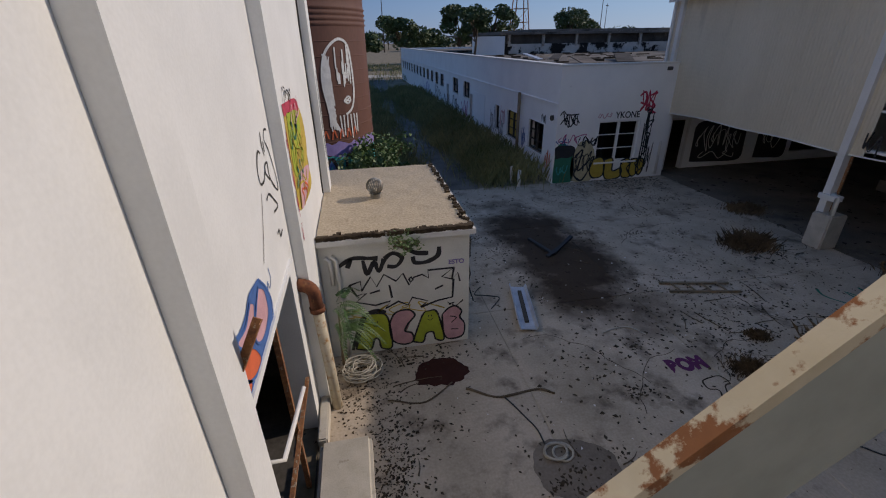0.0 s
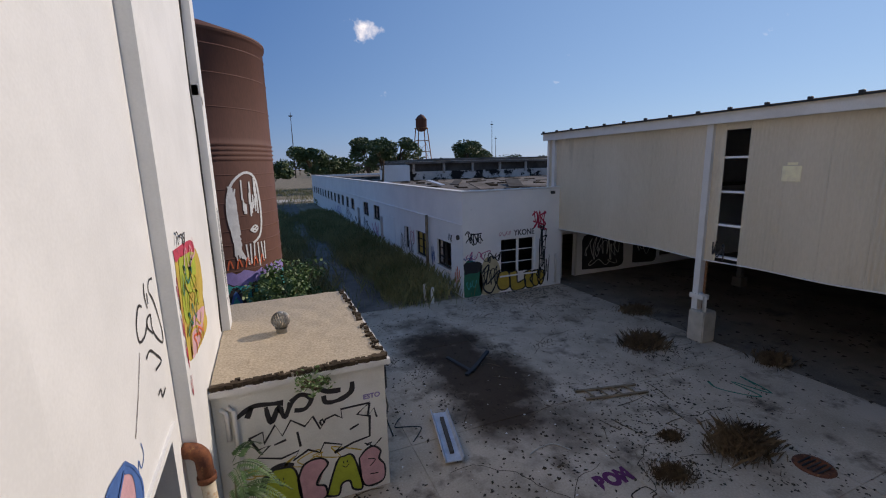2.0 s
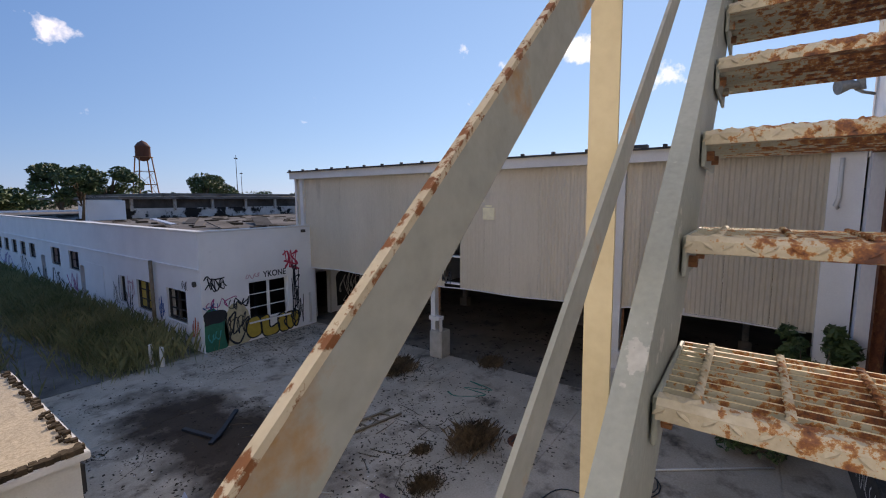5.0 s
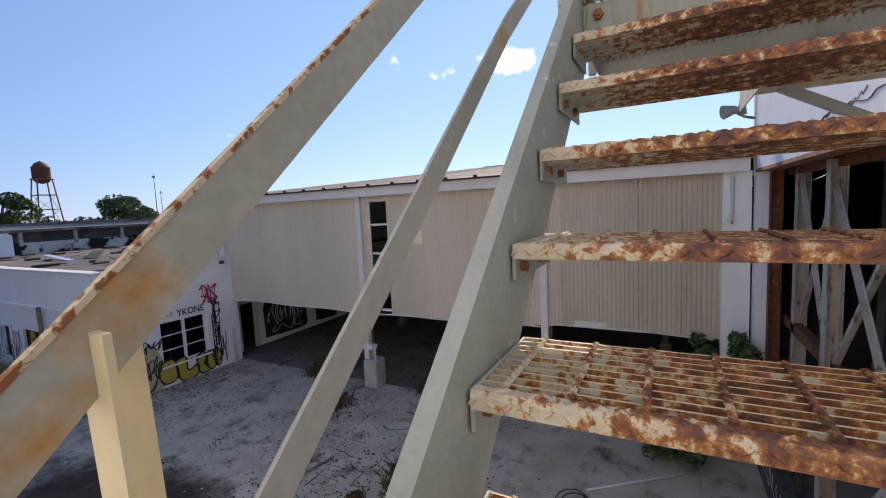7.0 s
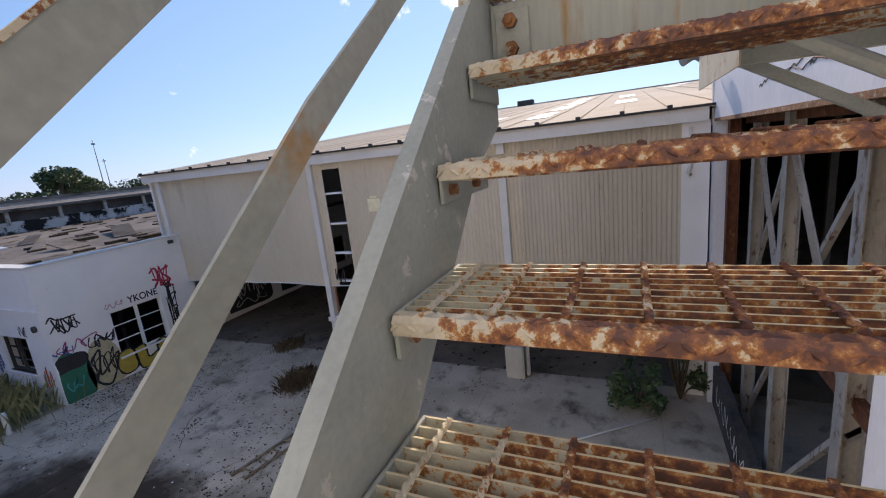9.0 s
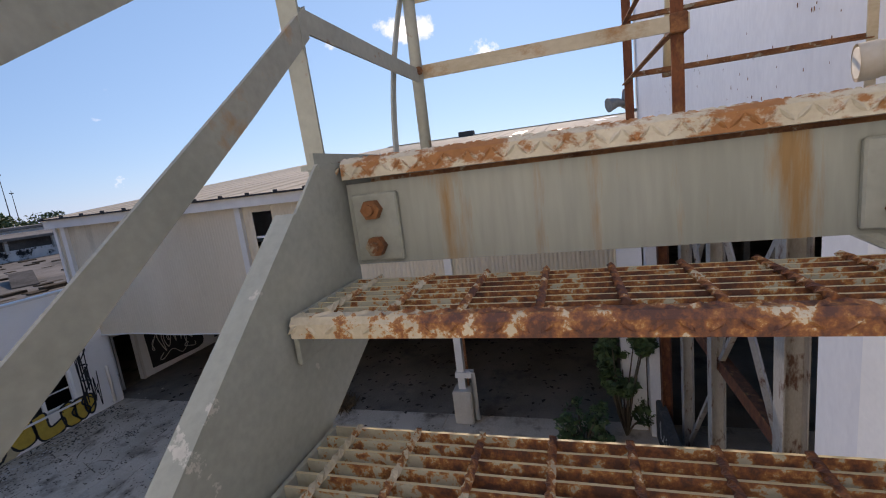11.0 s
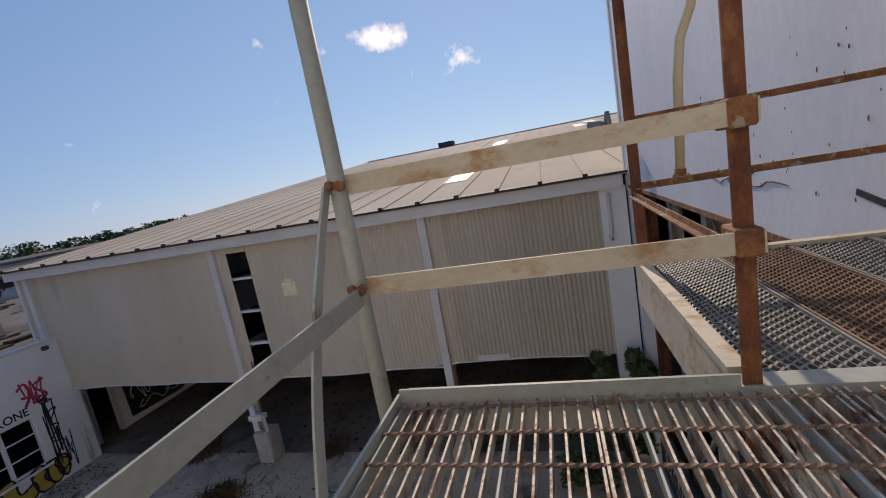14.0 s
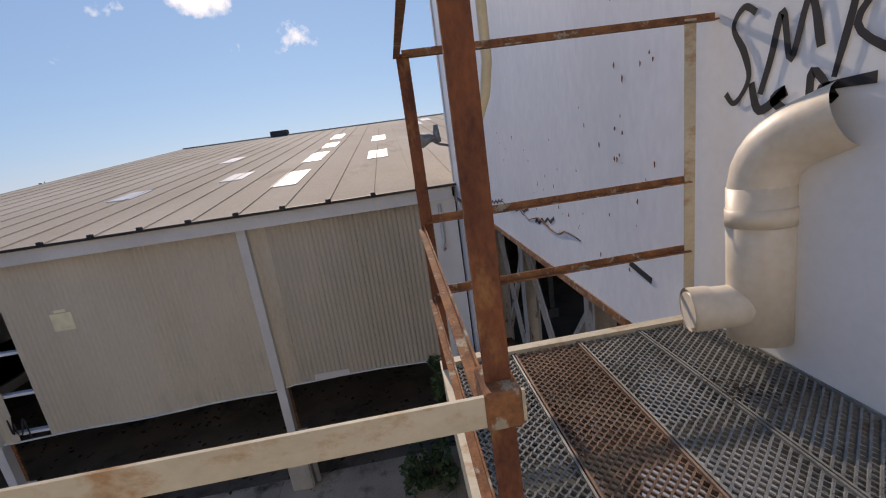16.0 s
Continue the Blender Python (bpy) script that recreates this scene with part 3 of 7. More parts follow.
PIECE = [
    [(-3.83, 3.35), (-4.01, 3.17), (-4.11, 2.95), (-4.0, 2.79), (-3.63, 2.8), (-3.27, 2.79), (-2.92, 2.77), (-2.89, 3.0), (-2.92, 3.18), (-2.92, 3.33), (-3.09, 3.31), (-3.28, 3.32), (-3.5, 3.39)],
    [(-3.77, 3.31), (-3.93, 3.17), (-3.89, 2.94), (-3.57, 2.89), (-3.38, 3.01), (-3.5, 3.16)],
    [(-3.46, 3.35), (-3.54, 3.25), (-3.28, 3.1), (-3.03, 3.2), (-2.99, 3.3), (-3.22, 3.27)],
    [(-2.94, 3.19), (-3.26, 3.04), (-3.4, 2.82), (-3.21, 2.81), (-3.0, 2.91), (-2.89, 3.05)],
    [(-2.9, 2.99), (-3.06, 2.85), (-2.91, 2.83)],
]
for ring, c, lf in zip(PIECE, (P_BLUE, P_PINK, P_PINK, P_ORANGE, P_ORANGE), (0.004, 0.008, 0.008, 0.008, 0.008)):
    shape(tall, PT, ring, c, lf, P_BLUE, 0.028)
tag(tall, PT, 43, -4.25, 3.0, 0.2, 0.25, P_BLUE, 0.015, 4)
tag(tall, PT, 44, -2.92, 3.5, 0.06, 0.2, P_ORANGE, 0.025, 3)
tag(tall, PT, 45, -2.15, 2.3, 0.3, 0.3, P_RED, 0.03, 6)
strokes(tall, PT, [[(-4.15, 3.35), (-4.4, 3.62), (-4.62, 3.9)]], 0.012, P_SCAR, label="thin dark red run of paint")
# the tall green and red panel of paint on the thicker wall by the low roof
PANEL = [
    [(-5.83, 4.56), (-7.18, 4.43), (-7.65, 4.02), (-7.42, 3.55), (-7.54, 3.16), (-6.92, 3.11), (-5.9, 3.23), (-5.81, 3.55), (-5.77, 4.05)],
    [(-5.79, 4.6), (-6.99, 4.54), (-7.26, 4.37), (-6.77, 4.32), (-6.22, 4.46), (-5.86, 4.45)],
    [(-6.01, 4.46), (-7.09, 4.35), (-7.0, 3.97), (-6.36, 3.93), (-6.16, 3.65), (-5.89, 3.79)],
    [(-6.34, 3.91), (-7.55, 3.94), (-7.18, 3.52), (-6.29, 3.6)],
    [(-6.34, 3.64), (-7.37, 3.47), (-6.7, 3.23), (-5.98, 3.23)],
]
for k, (ring, c) in enumerate(zip(PANEL, (P_YEL, P_RED, P_GREEN, P_YEL, P_PINK))):
    shape(tall, TP, ring, c, 0.004 + 0.003 * k)
for i in range(7):
    tag(tall, TP, 90 + i, -7.1 + 0.12 * (i % 3), 3.1 + 0.19 * i, 1.0, 0.3, (P_ORANGE, P_YEL, P_DGREEN, P_GREEN, P_YEL, P_DGREEN, P_PINK)[i], 0.035, 6, 0.022)
for i in range(4):
    tag(tall, TP, 100 + i, -5.82, 2.75 + 0.4 * i, 0.12, 0.4, P_RED, 0.018, 5, 0.006)
tag(tall, TP, 105, -6.7, 4.55, 0.8, 0.2, P_BLACK, 0.025, 8, 0.02)
tag(tall, (Vector((XW + 0.30, 0, 0)), *PT[1:]), 99, -9.6, 2.8, 0.3, 1.8, P_BLACK, 0.02, 9, 0.005)
part("loose_cable", tubes([(XW + 0.165 + 0.01 * math.sin(z * 2.3), 9.12 + 0.06 * math.sin(z * 1.7), z) for z in [2.45 + 0.3 * i for i in range(30)]], 0.016, 6), RUBBER, tall, "black cable hanging down the wall")
part("lamp_bracket", bevelled(boxes((XW, XW + 0.28, 9.2, 9.4, 6.75, 6.95), (XW + 0.1, XW + 0.3, 9.22, 9.38, 6.6, 6.76)), 0.012), FASCIA, tall, "small square white lamp on the wall")
part("angle_stub", bar((XW + 0.15, 2.62, 3.35), (XW + 0.33, 2.6, 3.72), angle_iron(0.06, 0.008)), RUSTY, tall, "rusty steel angle sticking out of the pier")
part("opening_frame", boxes((XW - 0.1, XW - 0.04, 4.2, 4.26, 0, 2.6), (XW - 0.05, XW - 0.0, 2.95, 5.15, 1.0, 1.04)), RUSTY, tall, "bent rusty frame in the opening")

# ---- steel stair ----
RISE, RUN = 0.21, 0.232
NOSE0 = Vector((1.746, 0.0, 5.856))
YL, YR = 0.222, -0.68          # left and right ends of the treads
SLOPE = Vector((RUN, 0, RISE)).normalized()
stair = thing("steel_stair", "steep grey-green steel stair with rust-streaked grating treads", "stair", at=(-0.3, -0.16, 0))


def on_slope(x, dz, y):
    return (x, y, NOSE0.z + (x - NOSE0.x) * RISE / RUN + dz)


X_LOW, X_TOP = -0.55, 2.60
def stringer(y, out):
    bm = bmesh.new()
    a, b = on_slope(X_LOW, -0.092, y), on_slope(X_TOP, -0.092, y)
    sec = channel(0.255, 0.036, 0.008)
    if out > 0:
        sec = [(-s, t) for s, t in reversed(sec)]
    prism(bm, a, b, sec)
    # level end of the flange where it meets the landing
    box(bm, 2.605, 2.70, min(y + 0.001 * out, y + 0.036 * out), max(y + 0.001 * out, y + 0.036 * out), 6.697, 6.7055)
    # web plate that joins the slope to the landing
    ym, yt = y + 0.004 * out, 0.0025
    z = on_slope(2.45, -0.092, y)[2]
    ring = [(2.45, z - 0.165), (2.70, 6.36), (2.70, 6.704), (2.6, 6.704), (2.45, z + 0.165)]
    f0 = [bm.verts.new((px, ym - yt, pz)) for px, pz in ring]
    f1 = [bm.verts.new((px, ym + yt, pz)) for px, pz in ring]
    bm.faces.new(f0)
    bm.faces.new(f1[::-1])
    for i in range(5):
        bm.faces.new((f0[i], f1[i], f1[(i + 1) % 5], f0[(i + 1) % 5]))
    return bm


for y, out, lab in ((YL + 0.006, 1, "stringer channel with peeling grey-green paint"), (YR - 0.006, -1, "stringer channel with peeling grey-green paint")):
    part("stringer", stringer(y, out), STEEL_PW, stair, lab)

def leaf(bm, c, u, w, nrm, hgt):
    """A raised leaf-shaped chip of chequer plate: half-length u, half-width w, height along nrm."""
    c, u, w, nrm = Vector(c), Vector(u), Vector(w), Vector(nrm)
    p = [bm.verts.new(q) for q in (c - u, c - u * 0.3 - w, c + u * 0.3 - w, c + u, c + u * 0.3 + w, c - u * 0.3 + w)]
    t0, t1 = bm.verts.new(c - u * 0.55 + nrm * hgt), bm.verts.new(c + u * 0.55 + nrm * hgt)
    for f in ((p[0], p[1], t0), (p[1], p[2], t1, t0), (p[2], p[3], t1), (p[3], p[4], t1), (p[4], p[5], t0, t1), (p[5], p[0], t0)):
        bm.faces.new(f)


# one tread, built at the origin: nosing front edge at x = 0, top at z = 0
W = YL - YR
tr_bar = mesh_of("bearing_bar", boxes((-0.0022, 0.0022, YR + 0.006, YL - 0.006, -0.036, 0.0)), TREAD_M)
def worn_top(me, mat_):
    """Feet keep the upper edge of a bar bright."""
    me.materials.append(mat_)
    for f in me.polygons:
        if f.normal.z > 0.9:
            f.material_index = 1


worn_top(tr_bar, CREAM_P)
bm = bmesh.new()
prism(bm, (0.02, YR + 0.004, -0.012), (0.02, YL - 0.004, -0.012), [(-0.02, -0.017), (0.018, -0.017), (0.018, 0.008), (0.008, 0.0125), (-0.012, 0.0125), (-0.02, 0.004)])
for i in range(30):
    y = YR + 0.02 + i * (W - 0.04) / 29
    s = 0.013 if i % 2 else -0.013
    leaf(bm, (0.018, y, 0.0005), (0.012, s, 0), (-0.0028 if s > 0 else 0.0028, 0.0034, 0), (0, 0, 1), 0.0035)
    leaf(bm, (0.0, y + 0.012, -0.016), (0, -s * 0.7, 0.007), (0, 0.003, 0.0025 if s > 0 else -0.0025), (-1, 0, 0), 0.0032)
nose_me = mesh_of("nosing", bm, NOSE_M)
bm = twisted((0.03, 0, 0.0), (0.3, 0, -0.002), 0.0058, 0.02, 0.005)
rod_me = mesh_of("cross_rod", bm, NOSE_M)
rod_short = mesh_of("cross_rod", twisted((0.03, 0, 0.0), (0.228, 0, -0.002), 0.0058, 0.02, 0.005), NOSE_M)
plate_short = mesh_of("end_plate", bevelled(boxes((0.01, 0.23, -0.004, 0.004, -0.075, 0.0)), 0.002, 1), STEEL_P)
plate_me = mesh_of("end_plate", bevelled(boxes((0.01, 0.303, -0.004, 0.004, -0.075, 0.0)), 0.002, 1), STEEL_P)
bolt_bm = bmesh.new()
prism(bolt_bm, (0, 0, 0), (0, -0.014, 0), disc(0.012, 6))
bolt_me = mesh_of("bolt", bolt_bm, RUSTY)
treads = []
for k in range(-9, 4):
    base = (NOSE0.x + RUN * k, 0, NOSE0.z + RISE * k)
    td = under(new("tread"), stair)
    td.empty_display_size = 0.1
    td.matrix_basis = Matrix.Translation(base)
    tagged(td, "open grating tread with rusty nosing")
    td_parts = [("nosing", nose_me, Matrix())]
    td_parts += [("bearing_bar", tr_bar, Matrix.Translation((0.05 + 0.0275 * j, 0, 0))) for j in range(10)]
    td_parts += [("cross_rod", rod_me, Matrix.Translation((0, YL - 0.05 - 0.1016 * j, 0.0025))) for j in range(9)]
    td_parts += [("end_plate", plate_me, Matrix.Translation((0, y, 0))) for y in (YL - 0.002, YR + 0.002)]
    td_parts += [("bolt", bolt_me, Matrix.Translation((x, YL - 0.006, -0.05))) for x in (0.05, 0.19)]
    if k == 3:      # the top tread stops short at the landing's channel
        td_parts = [("nosing", nose_me, Matrix())]
        td_parts += [("bearing_bar", tr_bar, Matrix.Translation((0.05 + 0.0275 * j, 0, 0))) for j in range(7)]
        td_parts += [("cross_rod", rod_short, Matrix.Translation((0, YL - 0.05 - 0.1016 * j, 0.0025))) for j in range(9)]
        td_parts += [("end_plate", plate_short, Matrix.Translation((0, y, 0))) for y in (YL - 0.002, YR + 0.002)]
    for nm, me, m in td_parts:
        ob = new(nm, me)
        ob.parent = td
        ob.matrix_basis = m

# rails on the left side: flat bars bolted outside the stringer
def rail(name, pts, h, t, mat_, lab):
    """A flat bar on edge through points of its upper edge."""
    bm = bmesh.new()
    rings = [[bm.verts.new((x, y + a, z + b)) for a, b in ((0, 0), (t, 0), (t, -h), (0, -h))] for x, y, z in pts]
    for p, q in zip(rings, rings[1:]):
        for k in range(4):
            bm.faces.new((p[k], p[(k + 1) % 4], q[(k + 1) % 4], q[k]))
    bm.faces.new(rings[0][::-1])
    bm.faces.new(rings[-1])
    return part(name, bm, mat_, stair, lab)


def hi_z(x):
    return 5.82 + 0.912 * (x - 1.0)


def mid_z(x):
    return 5.518 + 0.914 * (x - 1.0)


top_line = [(-0.5, 0.31, hi_z(-0.5)), (0.4, 0.31, hi_z(0.4)), (1.5, 0.31, hi_z(1.5)), (1.95, 0.31, hi_z(1.95)), (2.567, 0.31, 7.108), (2.72, 0.312, 7.222)]
hr = rail("handrail", top_line, 0.074, 0.006, HAND_M, "top rail of flat grey steel with rust blooms")
bm = bmesh.new()
rings = [[bm.verts.new((x, y + a, z + b)) for a, b in ((-0.001, -0.005), (-0.001, 0.002), (0.007, 0.002), (0.007, -0.005))] for x, y, z in top_line]
for p, q in zip(rings, rings[1:]):
    for k in range(4):
        bm.faces.new((p[k], p[(k + 1) % 4], q[(k + 1) % 4], q[k]))
e = new("rail_edge", mesh_of("rail_edge", bm, EDGE_M))
e.parent = hr
tagged(e, "cream top edge eaten by rust")
rail("mid_rail", [(-0.5, 0.28, mid_z(-0.5)), (1.0, 0.28, mid_z(1.0)), (1.95, 0.28, mid_z(1.95)), (2.53, 0.285, 6.84), (2.75, 0.29, 7.015)], 0.06, 0.006, HAND_M, "middle rail of flat grey steel with rusty edges")
POST = [(0, 0), (0, 0.042), (-0.006, 0.042), (-0.006, 0.006), (-0.042, 0.006), (-0.042, 0)]
for x, z0, z1 in ((1.1, 4.95, 5.86), (-0.1, 3.95, 4.6)):
    part("upright", bar((x, 0.333, z0), (x - 0.03, 0.333, z1), POST, (1, 0, 0)), CREAM_P, stair, "upright of cream steel angle")
part("joint_bolt", bar((2.705, 0.30, 7.2), (2.705, 0.345, 7.2), disc(0.018, 6)), RUST_DEEP, stair, "rusted bolt where rail and post meet")
part("head_post", bar((2.738, 0.33, 6.47), (2.70, 0.33, 7.45), POST, (1, 0, 0)), STEEL_P, stair, "angle post at the head of the stair")
for y in (0.25, -0.6):
    part("trestle_leg", bar((-0.5, y, 0), (-0.5, y, 3.9), angle_iron(0.08, 0.01), (1, 0, 0)), STEEL_P, stair)
part("foot_landing", boxes((-0.7, -0.34, -0.6, 0.28, 3.88, 3.95)), STEEL_P, stair, "small steel landing at the foot of the stair")

# ---- landing ----
ZL = 6.71
landing = thing("stair_landing", "rusty open-grating landing at the head of the stair", "landing", at=(3.1, -0.7, ZL))
X0, X1, Y0, Y1 = 2.69, 3.50, -1.66, 0.27
lb_me = mesh_of("bearing_bar", boxes((X0 + 0.012, X1 - 0.01, -0.0024, 0.0024, -0.03, 0.0)), LAND_M)
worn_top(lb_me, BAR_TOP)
lb_me2 = mesh_of("bearing_bar", boxes((X0 + 0.012, X1 - 0.01, -0.0024, 0.0024, -0.03, 0.0)), STEEL_P)
n = int((Y1 - Y0 - 0.02) / 0.0302)
pieces("bearing_bar", lb_me, [Matrix.Translation((0, Y1 - 0.012 - 0.0302 * i, ZL)) for i in range(n) if i % 9], landing)
pieces("bearing_bar", lb_me2, [Matrix.Translation((0, Y1 - 0.012 - 0.0302 * i, ZL)) for i in range(0, n, 9)], landing)
bm = twisted((0, Y1, 0), (0, Y0, 0), 0.0048, 0.02, 0.006)
rod2 = mesh_of("cross_rod", bm, PLANK_R)
pieces("cross_rod", rod2, [Matrix.Translation((x, 0, ZL - 0.001)) for x in [X0 + 0.06 + 0.1016 * i for i in range(8)]], landing)
for y in (-0.204, -0.66, -1.12):
    part("panel_edge", boxes((X0 + 0.03, X1 - 0.01, y - 0.003, y + 0.003, ZL - 0.034, ZL + 0.002)), BAR_TOP, landing)
# checkered nosing and the channel under it
bm = bmesh.new()
prism(bm, (X0 - 0.008, Y0, ZL - 0.014), (X0 - 0.008, Y1 - 0.05, ZL - 0.014), [(-0.02, -0.022), (0.014, -0.022), (0.014, 0.01), (0.008, 0.014), (-0.012, 0.014), (-0.02, 0.006)])
for i in range(94):
    y = Y0 + 0.02 + i * 0.02
    s = 0.012 if i % 2 else -0.012
    leaf(bm, (X0 - 0.006, y, ZL), (0.011, s * 0.9, 0), (-0.0025 if s > 0 else 0.0025, 0.003, 0), (0, 0, 1), 0.0032)
    leaf(bm, (X0 - 0.0282, y + 0.01, ZL - 0.021), (0, -s * 0.8, 0.010), (0, 0.003, 0.0025 if s > 0 else -0.0025), (-1, 0, 0), 0.0032)
part("nosing", bm, NOSE_L, landing, "raised-pattern nosing, cream paint worn to rust")
def yplate(x, d0, d1, z0, z1):
    return bar((x, d0, (z0 + z1) / 2), (x, d1, (z0 + z1) / 2), channel(z1 - z0, 0.06, 0.008))
part("front_channel", yplate(X0 - 0.005, Y0, Y1 - 0.045, ZL - 0.2, ZL - 0.045), RUNS, landing, "deep grey channel with rust runs")
part("far_channel", yplate(X1, Y0, Y1, ZL - 0.095, ZL + 0.002), STEEL_P, landing)
part("toe_plate", boxes((X1 - 0.008, X1 - 0.002, -0.5, Y1, ZL - 0.03, ZL + 0.034)), STEEL_P, landing, "upright toe plate")
part("side_channel", boxes((X0 - 0.03, X1, Y1, Y1 + 0.008, ZL - 0.095, ZL + 0.02)), STEEL_P, landing, "side plate of the landing")
for y in (-0.2, -0.9):
    part("joist", yplate(X0 + 0.2 + 0.1 * (y < -0.5), Y0, Y1, ZL - 0.13, ZL - 0.035), RUSTY, landing)
for y in (0.178, -0.60):
    part("clip_plate", bevelled(boxes((X0 - 0.018, X0 - 0.0055, y - 0.055, y + 0.035, ZL - 0.192, ZL - 0.065)), 0.003, 1), STEEL_P, landing, "bolted clip plate")
    for z in (ZL - 0.095, ZL - 0.163):
        bm = bmesh.new()
        prism(bm, (X0 - 0.018, y - 0.008, z), (X0 - 0.036, y - 0.008, z), disc(0.019, 6))
        prism(bm, (X0 - 0.018, y - 0.008, z), (X0 - 0.046, y - 0.008, z), disc(0.010, 8))
        part("bolt", bm, RUSTY, landing, "rusty hexagon bolt")
# posts and rails of the landing
XA, YA, YB = 3.512, 0.31, -0.527
XP = 3.48        # the round post stands inside the rails
part("corner_post", tubes([(XP, YA, ZL - 0.09), (XP, YA, 7.95)], 0.021, 12), STEEL_P, landing, "round grey corner post")
bm = bmesh.new()
prism(bm, (XA + 0.012, YB, ZL - 0.15), (XA + 0.012, YB, 7.98), [(-0.018, -0.018), (0.018, -0.018), (0.018, -0.011), (-0.011, -0.011), (-0.011, 0.018), (-0.018, 0.018)], (1, 0, 0))
part("corner_post", bm, RUST_DEEP, landing, "heavily rusted angle post")
for z in (7.276, 7.026, 7.92):
    part("rail", boxes((XA - 0.028, XA - 0.022, YB - 0.03, YA + 0.0, z - 0.023, z + 0.023)), RUST_CREAM, landing, "flat cream rail with rust streaks")
    part("rail_clip", bevelled(boxes((XA - 0.034, XA + 0.045, YB - 0.025, YB + 0.025, z - 0.028, z + 0.029)), 0.004, 1), RUSTY, landing, "rust-brown clip round the post")
    bm = bmesh.new()
    prism(bm, (XP - 0.012, YA - 0.012, z), (XP - 0.034, YA - 0.018, z), disc(0.013, 8))
    prism(bm, (XP - 0.012, YA + 0.006, z + 0.004), (XP - 0.03, YA + 0.01, z + 0.004), disc(0.011, 8))
    part("bolt", bm, RUSTY, landing)
part("side_rail", bar((2.74, 0.3, 6.99), (XP - 0.02, YA - 0.01, 7.01), flat(0.006, 0.045)), STEEL_P, landing, "flat rail along the landing's side")
bm = bmesh.new()
P = [(XP - 0.02, YA + 0.018, 7.28), (XP - 0.09, YA + 0.022, 7.16), (XP - 0.19, YA + 0.016, 7.0), (XP - 0.28, YA + 0.0, 6.85), (3.11, 0.286, 6.685)]
rings = [[bm.verts.new((x + a, y + b, z)) for a, b in ((-0.016, -0.003), (0.016, -0.003), (0.016, 0.003), (-0.016, 0.003))] for x, y, z in smooth_line(P, 4)]
for p, q in zip(rings, rings[1:]):
    for k in range(4):
        bm.faces.new((p[k], p[(k + 1) % 4], q[(k + 1) % 4], q[k]))
bm.faces.new(rings[0][::-1])
bm.faces.new(rings[-1])
part("bent_flat_bar", bm, STEEL_P, landing, "bent flat bar leaning from the post to the edge")
for x in (2.78, 3.42):
    part("wall_bracket", bar((x, Y0 - 0.07, 5.9), (x, -1.0, ZL - 0.2), angle_iron(0.06, 0.008)), STEEL_P, landing)
part("brace", bar((3.46, -0.62, ZL - 0.12), (3.46, -1.76, 5.9), disc(0.03, 10)), STEEL_P, landing, "grey pipe brace under the landing")

# ---- plank platform past the landing ----
plat = thing("plank_platform", "platform of galvanised safety planks beside a white wall", "platform", at=(4.05, -1.1, ZL))
PX0, PX1 = 3.57, 4.62
def plank(y0, y1, mat, k):
    ob = part("plank", boxes((PX0, PX1, y0, y0 + 0.007, ZL - 0.045, ZL + 0.006), (PX0, PX1, y1 - 0.007, y1, ZL - 0.045, ZL + 0.006)), mat, plat, "safety plank with raised edges")
    bm = bmesh.new()
    m = 74
    sx = (PX1 - PX0) / m
    ny = max(6, int((y1 - y0) / 0.017))
    for i in range(m + 1):
        pts = []
        for j in range(ny + 1):
            ph = 1 if (j + i) % 2 else -1
            pts.append(Vector((PX0 + i * sx + ph * sx * 0.42, y0 + (y1 - y0) * j / ny, ZL - 0.002 + 0.005 * ph)))
        for p, q in zip(pts, pts[1:]):
            d = (q - p).normalized().cross(Vector((0, 0, 1))).normalized() * 0.003
            v = [bm.verts.new(c) for c in (p - d, p + d, q + d, q - d)]
            w_ = [bm.verts.new(c.co + Vector((0.006, 0, -0.012))) for c in v]
            bm.faces.new(v)
            bm.faces.new((v[1], w_[1], w_[2], v[2]))
            bm.faces.new((v[0], v[3], w_[3], w_[0]))
    return tagged(part("expanded_mesh", bm, mat, ob), kind="stuff")


for k, (a, b) in enumerate(((-0.81, -0.545), (-1.10, -0.815), (-1.375, -1.105), (-1.685, -1.38))):
    plank(a, b, (PLANK_M, PLANK_R, PLANK_M, PLANK_M)[k], k)
part("edge_beam", boxes((PX0, PX1 + 0.04, -0.545, -0.50, ZL - 0.012, ZL + 0.012), (PX0, PX1 + 0.04, -0.512, -0.504, ZL - 0.2, ZL - 0.012)), RUST_CREAM, plat, "cream edge channel with rust")
part("end_beam", boxes((PX1, PX1 + 0.045, -1.69, -0.55, ZL - 0.1, ZL + 0.016)), RUST_CREAM, plat)
part("end_plank_joist", boxes((4.05, 4.1, -1.69, -0.55, ZL - 0.15, ZL - 0.05)), STEEL_P, plat)
XC, YD = 4.60, -1.585
for y, mt in ((YB, RUST_DEEP), (YD, RUST_CREAM)):
    part("post", bar((XC, y, ZL - 0.1), (XC, y, 7.93), [(-0.022, -0.022), (0.022, -0.022), (0.022, -0.016), (-0.016, -0.016), (-0.016, 0.022), (-0.022, 0.022)], (1, 0, 0)), mt, plat, "rusty angle post")
for z in (7.05, 7.335, 7.915):
    part("end_rail", bar((XC - 0.01, YB, z), (XC - 0.01, YD - (0.1 if z > 7.8 else 0), z), angle_iron(0.028, 0.005)), RUSTY, plat, "thin rusty end rail")
